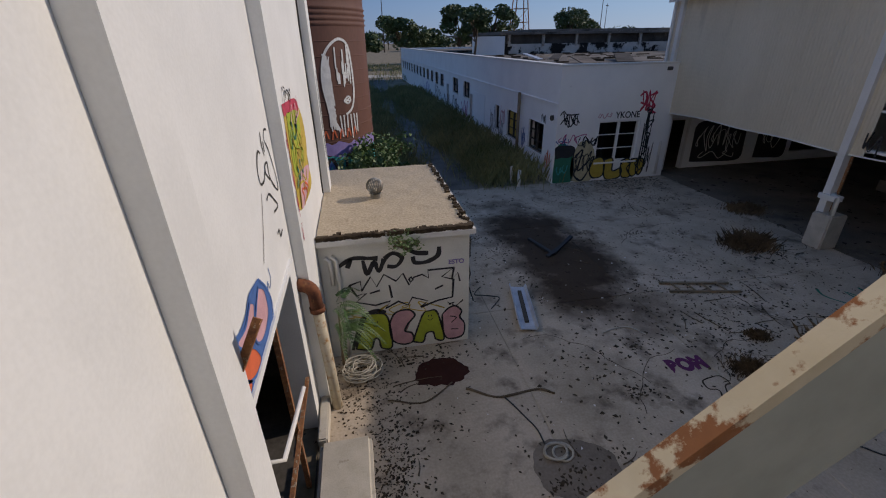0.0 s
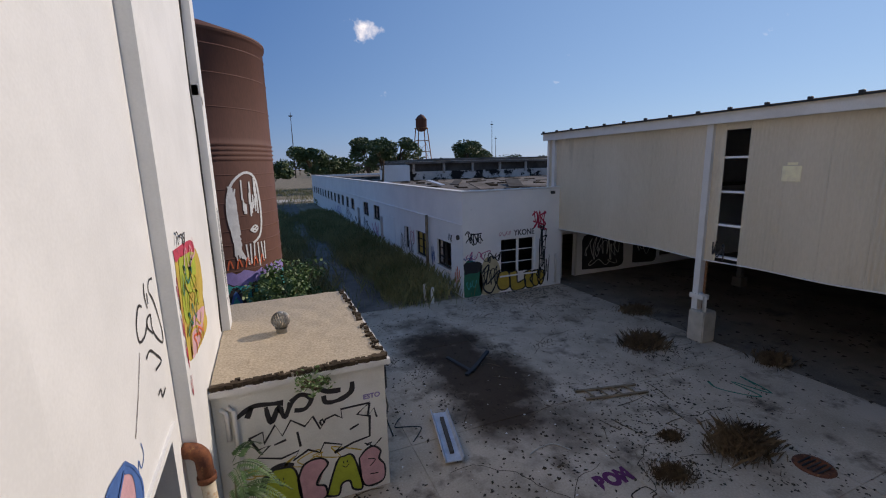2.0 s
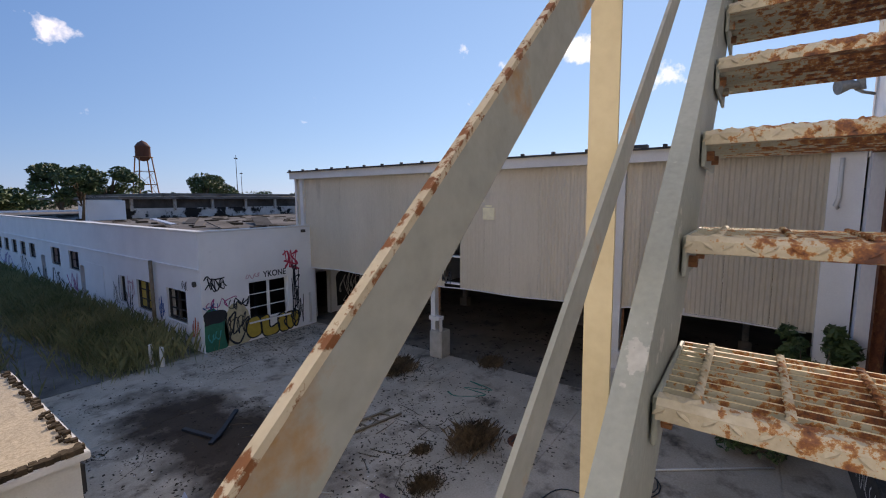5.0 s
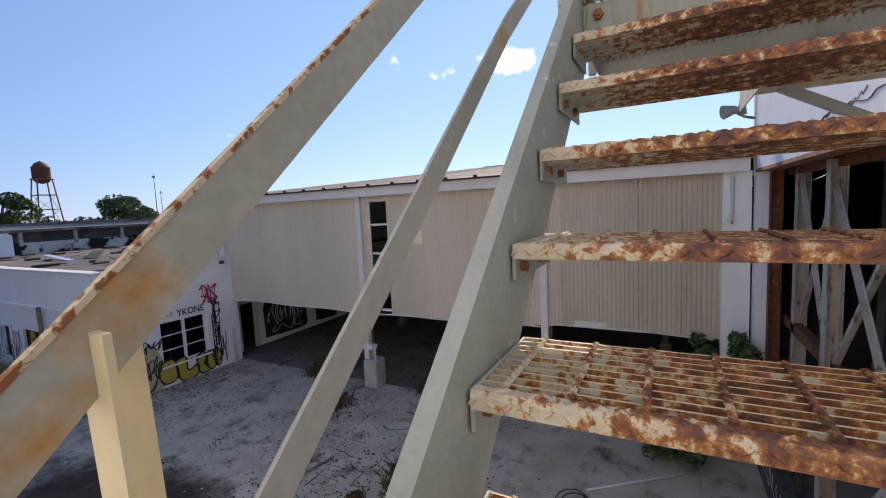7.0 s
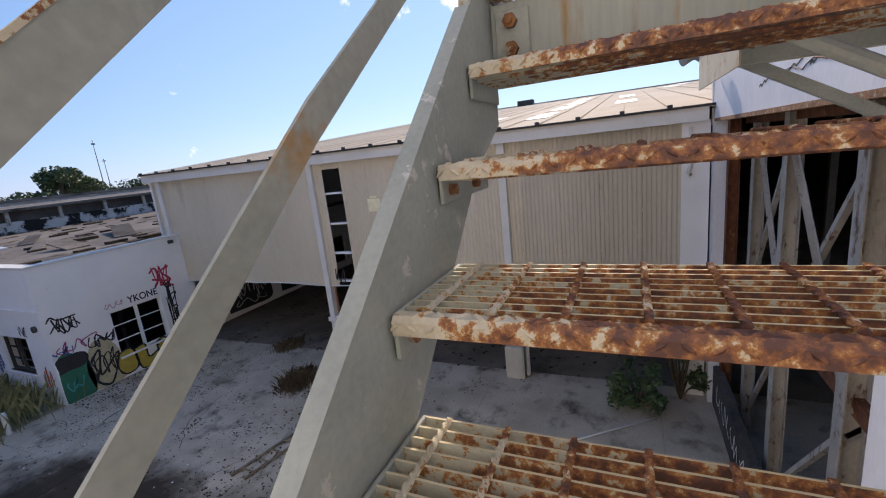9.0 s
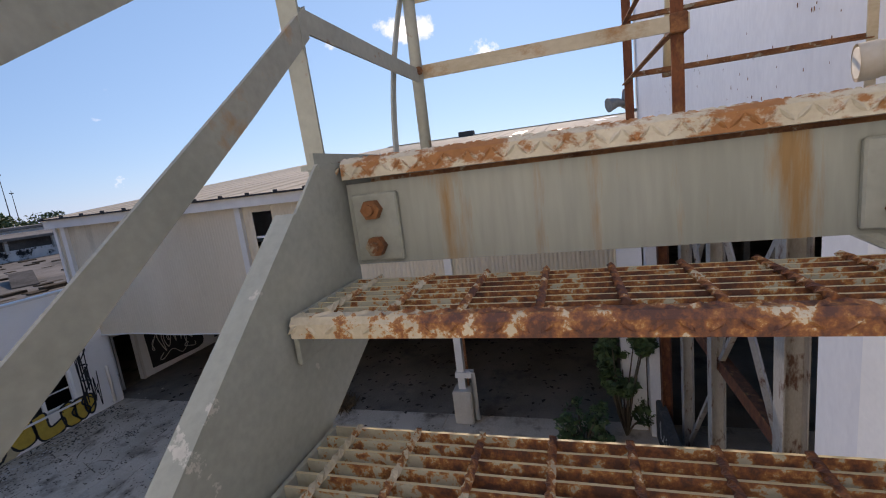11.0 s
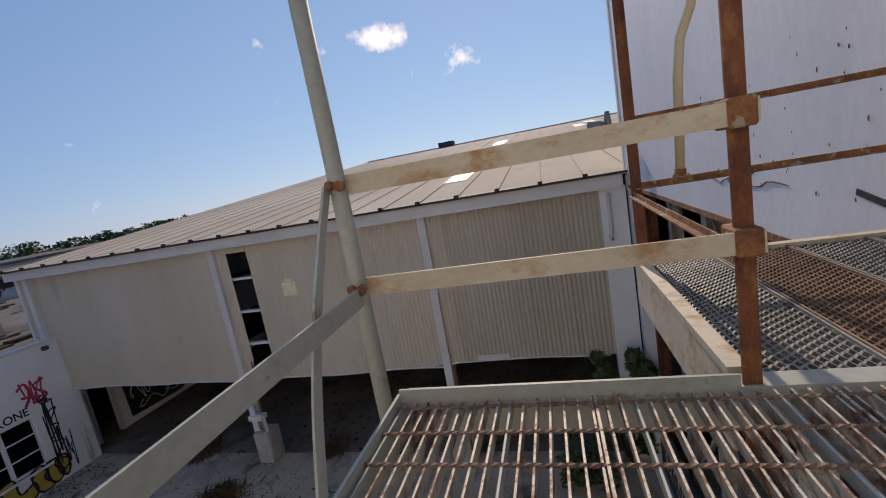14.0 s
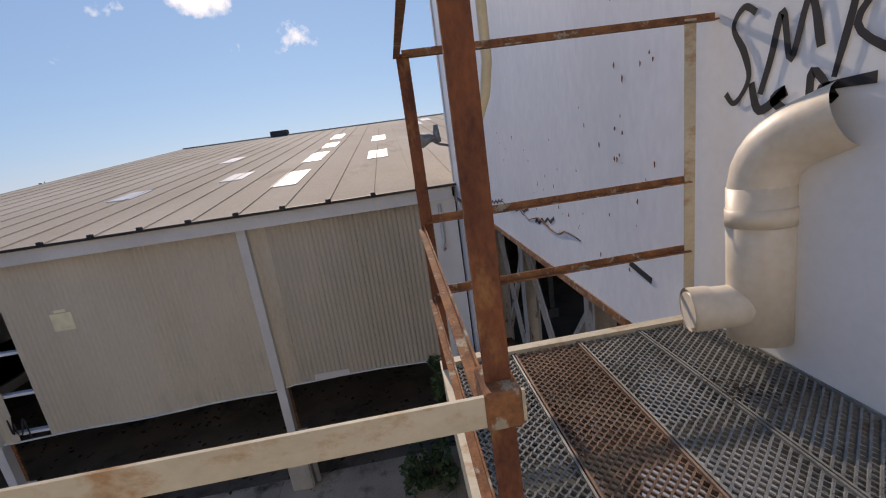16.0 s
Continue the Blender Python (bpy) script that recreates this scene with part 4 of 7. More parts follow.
for (z0, z1) in ((7.02, 7.0), (7.31, 7.26), (7.92, 7.92)):
    part("side_rail", bar((XC, YB + 0.01, z0), (XA + 0.03, YB + 0.01, z1), angle_iron(0.022, 0.004)), RUSTY, plat, "thin rusty side rail")
part("wall_bracket", bar((4.58, YD - 0.15, 6.0), (4.58, -0.7, ZL - 0.1), angle_iron(0.06, 0.008)), STEEL_P, plat)
# dark leaf litter caught on the planks
bm = bmesh.new()
for i in range(60):
    a, r_ = rng.uniform(0, 6.28), abs(rng.gauss(0, 0.05))
    c = Vector((4.12 + r_ * math.cos(a) * 1.4, -1.42 + r_ * math.sin(a), ZL + 0.01 + rng.uniform(0, 0.012)))
    v = [bm.verts.new(c + Vector((rng.uniform(-0.014, 0.014), rng.uniform(-0.014, 0.014), rng.uniform(-0.004, 0.006)))) for _ in range(3)]
    bm.faces.new(v)
solid("leaf_heap", bm, LITTER, "small heap of black rotted leaves on the planks", "leaves", kind="stuff")

# ---- the tall white wall behind the platform, open below on its steel frame ----
YW = -1.70
white = solid("wall_south", wall_with_holes(-13, 12.3, 0, 13.5, [(5.18, 11.95, 0, 6.42)], lambda a, b, c, d: (a, b, YW - 0.25, YW, c, d)), HOPPER_W, "tall white sheet-clad wall with rust scars and peeling paint", "wall", kind="structure")
part("corner_trim", boxes((12.2, 12.34, YW, YW + 0.02, 6.3, 13.5), (12.3, 12.32, -16, YW, 6.42, 13.5)), FASCIA, white)
part("near_sheet", boxes((-13, 4.72, YW + 0.002, YW + 0.012, 0, 13.5)), WHITE_OLD, white, "greyer white sheet joined at an upright seam")
part("gutter_edge", boxes((5.3, 12.0, YW - 0.3, YW + 0.01, 6.36, 6.42)), RUSTY, white, "rusted lower edge of the sheets")
PWs = wall_plane((0, YW + 0.013, 0), (-1, 0, 0))
for i, (x, z, w, h) in enumerate(((8.7, 6.72, 0.6, 0.02), (8.0, 6.74, 0.9, 0.02), (6.9, 6.76, 0.5, 0.018))):
    bm = bmesh.new()
    ribbon(bm, wall_plane((0, YW, 0), (-1, 0, 0)), [(-x + w * t / 10, z + 0.02 * math.sin(t * 2.1) + 0.01 * t) for t in range(11)], 0.03, 0.003)
    part("torn_seam", bm, SOOT, white, "dark torn seam in the sheet")
part("slot", bar((5.24, YW + 0.002, 6.80), (5.03, YW + 0.002, 6.755), flat(0.006, 0.035)), SOOT, white, "dark slot with rust below")
def mono(parent, plane, strokes, x, y, s, mat, w, lift=0.005, label=""):
    bm = bmesh.new()
    for st in strokes:
        ribbon(bm, plane, smooth_line([(x + s * a, y + s * b) for a, b in st], 6), w, lift)
    return part("painted_word", bm, mat, parent, label)
mono(white, PWs, [[(0.34, 0.92), (0.2, 1.0), (0.08, 0.85), (0.22, 0.6), (0.28, 0.35), (0.12, 0.15), (0.0, 0.25)],
                  [(0.42, 0.2), (0.52, 0.5), (0.62, 0.85), (0.72, 0.45), (0.86, 0.9), (0.98, 0.5)],
                  [(1.1, 0.25), (1.2, 0.7), (1.25, 1.05)], [(1.6, 1.0), (1.24, 0.6), (1.7, 0.25), (1.85, 0.2)]],
     -4.52, 7.56, 0.36, P_BLACK, 0.022, 0.005, "spray-painted letters SMK")
tag(white, PWs, 17, -4.44, 7.55, 0.42, 0.12, P_BLACK, 0.03, 7)
patch(white, PWs, [(-4.24, 7.96), (-4.2, 7.95), (-4.19, 8.3), (-4.24, 8.3)], P_RED, 0.007, 0.05, 3)

# white PVC vent with two bends
def bend(c, p, q, r, steps=7):
    """Corner rounding from p through c to q."""
    c, p, q = Vector(c), Vector(p), Vector(q)
    a, b = c + (p - c).normalized() * r, c + (q - c).normalized() * r
    return [a.lerp(c, t).lerp(c.lerp(b, t), t) for t in [i / steps for i in range(steps + 1)]]
pvc = thing("vent_pipe", "large yellowed PVC vent pipe with two elbows on a white wall", "pipe", at=(4.2, -1.66, 6.8))
cA, cB, wall_in, mouth = (4.30, -1.63, 7.46), (4.27, -1.63, 6.93), (4.08, YW, 7.55), (4.33, -1.40, 6.92)
part("upper_elbow", tubes([wall_in] + bend(cA, wall_in, cB, 0.15), 0.098, 20, False), PVC, pvc, "elbow coming out of the wall")
part("riser", tubes([Vector(cA) + (Vector(cB) - Vector(cA)).normalized() * 0.12, Vector(cB) + Vector((0, 0, -0.13))], 0.1, 20), PVC, pvc)
part("collar", tubes([(4.29, -1.63, 7.27), (4.287, -1.63, 7.21)], 0.104, 20), PVC, pvc)
bm = bmesh.new()
tube(bm, [Vector(cB) + Vector((-0.01, -0.02, 0)), mouth], 0.075, 20, False)
tube(bm, [Vector(mouth) - (Vector(mouth) - Vector(cB)).normalized() * 0.07, mouth], 0.08, 20, False)
tube(bm, [Vector(mouth), Vector(mouth) - (Vector(mouth) - Vector(cB)).normalized() * 0.12], 0.066, 20, True)
part("outlet", bm, PVC, pvc, "open pipe mouth")
part("conduit", tubes([(4.75, -0.86, 10.5), (4.75, -0.86, 7.9), (4.75, -0.84, 7.78), (4.75, -0.79, 7.66), (4.75, -0.77, 7.5), (4.75, -0.75, 7.09)], 0.021, 10), CREAM_P, plat, "cream conduit pipe running down past the platform end")

flood = thing("flood_lamp", "grey flood lamp on an arm at the white wall's corner", "lamp", at=(12.25, -1.6, 7.5))
part("arm", tubes([(12.25, YW + 0.0, 7.5), (12.2, -1.5, 7.55), (12.15, -1.38, 7.62)], 0.03, 8), PLANK_M, flood)
bm = bmesh.new()
tube(bm, [(12.15, -1.44, 7.66), (12.1, -1.3, 7.7), (12.02, -1.1, 7.66)], [0.06, 0.09, 0.15], 14)
part("hood", bm, PLANK_M, flood, "cone-shaped metal hood")
part("ballast", tubes([(12.16, -1.45, 7.6), (12.16, -1.45, 7.95)], [0.09, 0.05], 12), PLANK_M, flood)

# torn seam across the white sheets, with rust at its edge
rnd = random.Random(77)
bm = bmesh.new()
pts = [(5.9 + 0.1 * i, YW + 0.004, 6.78 + 0.03 * math.sin(i * 0.9) + rnd.uniform(-0.012, 0.012)) for i in range(25)]
tube(bm, pts, [0.003 + 0.006 * rnd.random() for _ in pts], 5)
part("seam", bm, RUST_DEEP, white, "torn dark seam in the white sheets")

part("conduit_end", tubes([(4.75, -0.75, 7.1), (4.75, -0.748, 7.05)], 0.025, 10), RUSTY, plat, "brown socket at the conduit's end")
# rust specks and short runs on the white sheets
rnd = random.Random(5)
for cx, cz, n_ in ((5.5, 7.35, 14), (6.6, 7.1, 14), (5.9, 6.85, 10), (7.6, 7.5, 8), (5.2, 7.8, 8), (9.2, 7.4, 8)):
    bm = bmesh.new()
    for _ in range(n_):
        x, z, r_ = cx + rnd.gauss(0, 0.3), cz + rnd.gauss(0, 0.16), rnd.uniform(0.004, 0.011)
        q = [bm.verts.new((x + r_ * rnd.uniform(0.6, 1.2) * math.cos(a), YW + 0.003, z + r_ * rnd.uniform(0.8, 2.6) * math.sin(a))) for a in (0, 0.9, 1.8, 2.7, 3.6, 4.5, 5.4)]
        bm.faces.new(q[::-1])
    tagged(part("rust_specks", bm, RUST_DEEP, white), "rust specks where the paint has blistered", kind="stuff")

# the open steel bay under the white wall
bay = thing("bay_structure", "rusted steel columns and crossed braces in a dark open bay", "frame", at=(8.6, -3.5, 0))
for x, y, w, mt in ((11.75, -2.0, 0.2, RUST_DEEP), (11.2, -2.3, 0.2, PEEL), (9.0, -2.2, 0.2, PEEL), (6.7, -2.2, 0.22, PEEL), (8.8, -5.4, 0.2, PEEL), (10.9, -5.4, 0.2, PEEL)):
    h, t = w / 2, 0.008
    bm = bar((x, y, 0), (x, y, 6.36), [(-h, -h), (h, -h), (h, -h + 2 * t), (t, -h + 2 * t), (t, h - 2 * t), (h, h - 2 * t), (h, h), (-h, h), (-h, h - 2 * t), (-t, h - 2 * t), (-t, -h + 2 * t), (-h, -h + 2 * t)], (0, 1, 0))
    part("column", bm, mt, bay)
for a, b in (((11.2, -2.3, 6.2), (9.0, -2.2, 3.4)), ((9.0, -2.2, 6.2), (11.2, -2.3, 3.4)), ((9.0, -2.2, 6.0), (6.7, -2.2, 3.2)), ((6.7, -2.2, 6.0), (9.0, -2.2, 3.2)), ((6.7, -2.2, 3.0), (9.0, -2.2, 0.3)), ((8.9, -5.3, 6), (11, -5.3, 3)), ((9.0, -2.2, 3.0), (11.2, -2.3, 0.4)), ((6.7, -2.2, 2.9), (6.7, -5.4, 6.0))):
    part("brace", bar(a, b, angle_iron(0.07, 0.008)), PEEL, bay)
for z in (3.2, 6.25):
    part("beam", boxes((5.4, 11.9, -2.35, -2.2, z, z + 0.2)), RUST_DEEP, bay)
bayw = solid("wall_bay", boxes((4.9, 12.4, -7.2, -7.0, 0, 6.4), (4.88, 5.1, -7.0, YW - 0.26, 0, 6.42)), BAYWALL, "grey-white back wall of the open bay with sooty blotches", "wall", kind="structure")
PB = wall_plane((0, -7.0, 0), (-1, 0, 0))
for i in range(9):
    patch(bayw, PB, [(-11.4 + 0.7 * i + dx * 0.4, 1.2 + 1.6 * ((i * 7) % 3) + dz * 0.6) for dx, dz in ((-1, -0.8), (0, -1), (1, -0.7), (1, 0.6), (0.1, 1), (-0.9, 0.8))], (SOOT, INNER, WHITE_OLD)[i % 3], 0.005, 0.12, 30 + i, "old_patch", "patch of flaking wall")
# ceiling added over the bay, its shade put into a near-black colour
solid("ceiling_bay", boxes((5.2, 12.4, -7.2, YW - 0.26, 6.43, 6.6)), DARK, "ceiling of the open bay, coloured dark for shade", "ceiling", kind="structure")
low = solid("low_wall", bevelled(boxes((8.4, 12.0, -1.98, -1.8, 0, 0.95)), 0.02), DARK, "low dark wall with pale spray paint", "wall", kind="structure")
PL = wall_plane((0, -1.8, 0), (-1, 0, 0))
for i in range(4):
    tag(low, PL, 120 + i, -11.6 + 0.8 * i, 0.25, 0.7, 0.5, P_WHITE, 0.035, 6)

# ---- open shed across the yard ----
XS = 12.3
shed = thing("open_shed", "long beige sheet-metal shed, open below, with white posts", "shed", at=(16, 5, 0))
def corrugated(y0, y1, z0a, z0b, z1, amp=0.012, per=0.1):
    bm = bmesh.new()
    n = max(2, int((y1 - y0) / per * 4))
    lo, hi, rows_ = [], [], []
    for i in range(n + 1):
        t = i / n
        x = XS - 0.02 + amp * (0, 1, 1, 0)[i % 4] * -1
        y = y0 + (y1 - y0) * t
        zb = z0a + (z0b - z0a) * t
        lo.append(bm.verts.new((x, y, zb)))
        hi.append(bm.verts.new((x, y, z1)))
    for i in range(n):
        bm.faces.new((lo[i], lo[i + 1], hi[i + 1], hi[i]))
    geom = bmesh.ops.extrude_face_region(bm, geom=bm.faces[:])
    bmesh.ops.translate(bm, verts=[g for g in geom["geom"] if isinstance(g, bmesh.types.BMVert)], vec=(0.006, 0, 0))
    return bm


def bottom(y):
    return 2.55 + 0.03 * math.sin(y * 0.55) + (0.11 if y < 2.9 else 0) + 0.02 * math.sin(y * 1.9)


y = 16.55
sheets = []
edges = []
while y > -1.1:
    w = 0.92
    y2 = y - w
    for cut in (8.56, 7.92):
        if y2 < cut < y - 0.05:
            y2 = cut
    if not (y <= 8.561 and y2 >= 7.919):
        near = y2 < 5.0
        part("wall_sheet", corrugated(y2 + 0.004, y, bottom(y2), bottom(y), 6.42, 0.016 if near else 0.006, 0.1), BEIGE_D if near and (int(y * 3) % 3) else BEIGE, shed, "beige wall sheet")
    y = y2
part("bottom_edge", tubes([(XS - 0.04, yy, bottom(yy) - 0.01) for yy in [-1.0 + 0.45 * i for i in range(40)]], 0.022, 6), FASCIA, shed, "bent pale edge under the sheets")
part("gap_cover", boxes((XS - 0.03, XS + 0.0, 7.92, 8.56, 6.22, 6.42)), BEIGE, shed)
for z in (2.62, 3.55, 4.5, 5.45):
    part("girt", boxes((XS + 0.02, XS + 0.16, -1.2, 16.6, z, z + 0.06)), WHITE_OLD, shed, "horizontal rail behind the sheets")
# plate added over the sheets; its colour imitates a sunlit hole
part("sunlit_hole_plate", bevelled(boxes((XS - 0.05, XS - 0.04, 6.63, 7.05, 4.86, 5.24), (XS - 0.05, XS - 0.04, 6.72, 6.95, 5.26, 5.32)), 0.003, 1), SUNLIT_HOLE, shed, "pale plate standing for a sunlit hole in the sheets")
PS = wall_plane((XS - 0.045, 0, 0), (0, -1, 0))
tag(shed, PS, 201, -16.3, 2.6, 0.55, 0.75, P_BLACK, 0.035, 6)
tag(shed, PS, 202, -8.7, 2.6, 0.45, 0.5, P_BLACK, 0.04, 6)
part("white_sheet_end", boxes((XS - 0.05, XS - 0.04, 1.3, 2.1, 2.66, 2.82)), FASCIA, shed, "pale torn lower edge")
part("fascia", boxes((XS - 0.28, XS - 0.2, -1.6, 16.75, 6.4, 6.7)), FASCIA, shed, "white fascia board")
part("soffit", boxes((XS - 0.2, XS + 0.1, -1.6, 16.7, 6.42, 6.45)), FASCIA, shed)
part("gable_trim", boxes((XS - 0.08, XS + 0.12, 16.56, 16.68, 2.4, 6.42)), FASCIA, shed)
def column(y, w=0.19, base=True, foot=0.0):
    part("post", boxes((XS - 0.14, XS + 0.06, y - w / 2, y + w / 2, 0.75 if base else 0, 6.42)), FASCIA, shed, "white steel post")
    part("post_web", boxes((XS + 0.06, XS + 0.1, y - w / 2 - 0.06, y - w / 2 + 0.02, 0, 2.6)), RUSTY, shed)
    if base:
        part("pedestal", bevelled(boxes((XS - 0.3, XS + 0.25, y + foot - 0.27, y + foot + 0.25, 0, 0.95)), 0.03), SLAB, shed, "chipped concrete pedestal")
        part("downpipe", tubes([(XS - 0.16, y - 0.2, 1.5), (XS - 0.16, y - 0.34, 1.42), (XS - 0.16, y - 0.36, 0.1)], 0.06, 10), FASCIA, shed, "short white downpipe")
        part("collar", boxes((XS - 0.2, XS + 0.05, y - 0.32, y + 0.14, 1.3, 1.44)), FASCIA, shed)
for yy, ft in ((16.15, 0.0), (8.98, -0.2), (2.88, 0.0)):
    column(yy, foot=ft)
part("end_pier", boxes((XS - 0.1, XS + 0.2, -1.66, -1.13, 0, 6.42)), WHITE_OLD, shed, "wide white end pier")
part("drain_pipe", tubes([(XS - 0.14, -1.3, 6.3), (XS - 0.14, -1.3, 5.5), (XS - 0.18, -1.25, 5.35), (XS - 0.14, -1.3, 5.3)], 0.04, 8), FASCIA, shed)
# roof: sheets with standing seams, ridge far back
RS = 0.101
def on_roof(x, up=0.0):
    return 6.72 + (min(x, 86.0 - x) - 12.0) * RS + up
bm = boxes()
for a, b in ((11.95, 43.0), (43.0, 74.0)):
    v = [bm.verts.new(p) for p in ((a, -16, on_roof(a)), (b, -16, on_roof(b)), (b, 16.8, on_roof(b)), (a, 16.8, on_roof(a)))]
    bm.faces.new(v)
    w_ = [bm.verts.new(q.co - Vector((0, 0, 0.05))) for q in v]
    bm.faces.new(list(reversed(w_)))
    for i in range(4):
        bm.faces.new((v[i], w_[i], w_[(i + 1) % 4], v[(i + 1) % 4]))
roof = part("roof", bm, ROOFTIN, shed, "long tan sheet-metal roof")
seam = mesh_of("seam", bar((11.93, 0, on_roof(11.93, 0.02)), (43.0, 0, on_roof(43.0, 0.02)), flat(0.03, 0.015)), ROOFTIN)
pieces_y = [16.6 - 0.92 * i for i in range(36)]
for yy in pieces_y:
    ob = new("seam", seam)
    ob.parent = roof
    ob.matrix_basis = Matrix.Translation((0, yy, 0))
cap_me = mesh_of("seam_cap", bevelled(boxes((11.9, 11.98, -0.05, 0.05, 6.7, 6.79)), 0.01, 1), SOOT)
for yy in pieces_y:
    ob = new("seam_cap", cap_me)
    ob.parent = roof
    ob.matrix_basis = Matrix.Translation((0, yy, 0))
part("roof_edge", boxes((11.94, 12.0, -16, 16.8, 6.68, 6.73)), SOOT, shed, "dark gutter edge of the roof")
part("ridge_cap", bar((43.0, -16, on_roof(43.0, 0.04)), (43.0, 16.8, on_roof(43.0, 0.04)), flat(0.5, 0.06)), ROOFTIN, shed)
for x, yy, ln in ((14.9, 2.5, 2.6), (19.8, 2.5, 3.0), (24.8, 2.45, 2.4), (29.9, 2.6, 3.6), (18.1, 0.0, 2.4), (24.8, 0.0, 3.2), (33.0, -2.6, 4.0), (36.5, -3.6, 3.5), (16.6, 7.6, 1.4), (17.5, 4.7, 1.6), (24.0, 7.0, 2.0)):
    a, b = x, x + ln
    bm = bmesh.new()
    prism(bm, (a, yy, on_roof(a, 0.012)), (b, yy, on_roof(b, 0.012)), flat(0.7, 0.02))
    sk = under(new("skylight", mesh_of("skylight", bm, SKYLITE)), shed)
    tagged(sk, "pale translucent roof panel")
part("roof_box", boxes((42.6, 43.5, 8.0, 9.4, 9.8, 10.3)), DARK, shed, "dark roof vent on the ridge")
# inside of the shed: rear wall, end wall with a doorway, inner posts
# wall colour holds the shade deep inside the shed
rear = solid("wall_east", boxes((73.5, 73.8, -16, 17, 0, 6.8)), DARK, "rear wall of the shed, coloured dark for shade", "wall", kind="structure")
endw = solid("wall_north", wall_with_holes(12.4, 73.5, 0, 6.4, [(13.1, 13.9, 0, 2.1), (19.5, 23.5, 0.4, 2.0)], lambda a, b, c, d: (a, b, 16.6, 16.8, c, d)), WHITE_OLD, "white inner end wall covered in graffiti with an open doorway", "wall", kind="structure")
def gable(y0, y1):
    bm = bmesh.new()
    ends = [[bm.verts.new((x, y, z)) for x, z in ((12.35, 6.38), (73.6, 6.38), (73.6, 6.66), (43.0, on_roof(43.0, -0.06)), (12.35, 6.68))] for y in (y0, y1)]
    for k in range(5):
        bm.faces.new((ends[0][k], ends[0][(k + 1) % 5], ends[1][(k + 1) % 5], ends[1][k]))
    bm.faces.new(ends[0][::-1])
    bm.faces.new(ends[1])
    return bm
part("gable", gable(16.62, 16.78), WHITE_OLD, endw)
PE = wall_plane((0, 16.6, 0), (1, 0, 0))
for x0, x1 in ((14.35, 16.9), (17.6, 19.2)):
    shape(endw, PE, [(x0, 0.25), ((x0 + x1) / 2, 0.2), (x1, 0.25), (x1, 1.1), (x1 - 0.1, 1.95), ((x0 + x1) / 2, 2.0), (x0 + 0.05, 1.9), (x0, 1.0)], P_BLACK, 0.004, label="black sprayed field")
for i, (x, z, w, h) in enumerate(((14.5, 0.7, 1.0, 1.0), (15.2, 0.9, 0.9, 0.9), (15.9, 0.6, 0.9, 1.1), (14.6, 0.35, 2.1, 0.3), (17.7, 0.6, 1.3, 1.0))):
    tag(endw, PE, 140 + i, x, z, w, h, P_WHITE, 0.035, 7, 0.008)
part("door_frame", boxes((13.02, 13.1, 16.55, 16.62, 0, 2.16), (13.9, 13.98, 16.55, 16.62, 0, 2.16), (13.02, 13.98, 16.55, 16.62, 2.1, 2.18)), FASCIA, endw)
# post colour darkened to imitate the shade they stand in
inner_post = thing("inner_post", "steel post standing inside the shed, coloured dark for shade", "post", "posts inside the shed", at=(19, 12, 0))
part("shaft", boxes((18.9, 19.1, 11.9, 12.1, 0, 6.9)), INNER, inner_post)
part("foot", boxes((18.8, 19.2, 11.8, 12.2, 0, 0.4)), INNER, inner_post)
for x, yy in ((19, 6), (19, 0), (19, -6), (25, 12), (25, 6), (25, 0)):
    copy_thing(inner_post, Matrix.Translation((x, yy, 0)))
# far wall and its gable get the inside shade as near-black colour
rearw = solid("wall_shed_south", boxes((12.4, 73.5, -16.2, -16, 0, 6.7)), DARK, "far wall of the shed, coloured dark for shade", "wall", kind="structure")
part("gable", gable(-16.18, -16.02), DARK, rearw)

# ---- low house with the gravel roof ----
hut = thing("pump_house", "small white flat-roofed block house with graffiti", "hut", at=(0.5, 8.8, 0))
HX, HY0, HY1, HZ = 1.86, 6.80, 10.9, 2.28
part("wall", boxes((XW + 0.16, HX, HY0, HY1, 0, HZ)), RENDER_W, hut, "white rendered wall")
part("roof_slab", bevelled(boxes((XW + 0.155, HX + 0.09, HY0 - 0.11, HY1 + 0.08, HZ, HZ + 0.1)), 0.012), FASCIA, hut, "roof slab with a pale metal edge")
bm = bmesh.new()
nx, ny = 26, 40
vs = [[bm.verts.new((XW + 0.17 + (HX + 0.04 - XW - 0.17) * i / nx, HY0 - 0.06 + (HY1 + 0.1 - HY0) * j / ny, HZ + 0.128 + 0.02 * noise.noise(Vector((i * 0.3, j * 0.3, 0))) + (0.03 if j < 2 else 0) * noise.noise(Vector((i * 0.9, j, 5))))) for j in range(ny + 1)] for i in range(nx + 1)]
for i in range(nx):
    for j in range(ny):
        bm.faces.new((vs[i][j], vs[i + 1][j], vs[i + 1][j + 1], vs[i][j + 1]))
part("gravel", bm, GRAVEL, hut, "tan gravel roof covering")
bm = bmesh.new()
for i in range(420):
    x, yy = rng.uniform(XW + 0.2, HX + 0.05), HY0 - 0.08 + abs(rng.gauss(0, 0.06))
    if i % 3 == 0:
        x, yy = HX + 0.03 - abs(rng.gauss(0, 0.04)), rng.uniform(HY0, HY1)
    s = rng.uniform(0.012, 0.04)
    box(bm, x - s, x + s, yy - s, yy + s * 0.7, HZ + 0.1, HZ + 0.12 + s * 1.3)
part("roof_litter", bm, LITTER, hut, "dark leaf litter along the roof edge")["kind"] = "stuff"
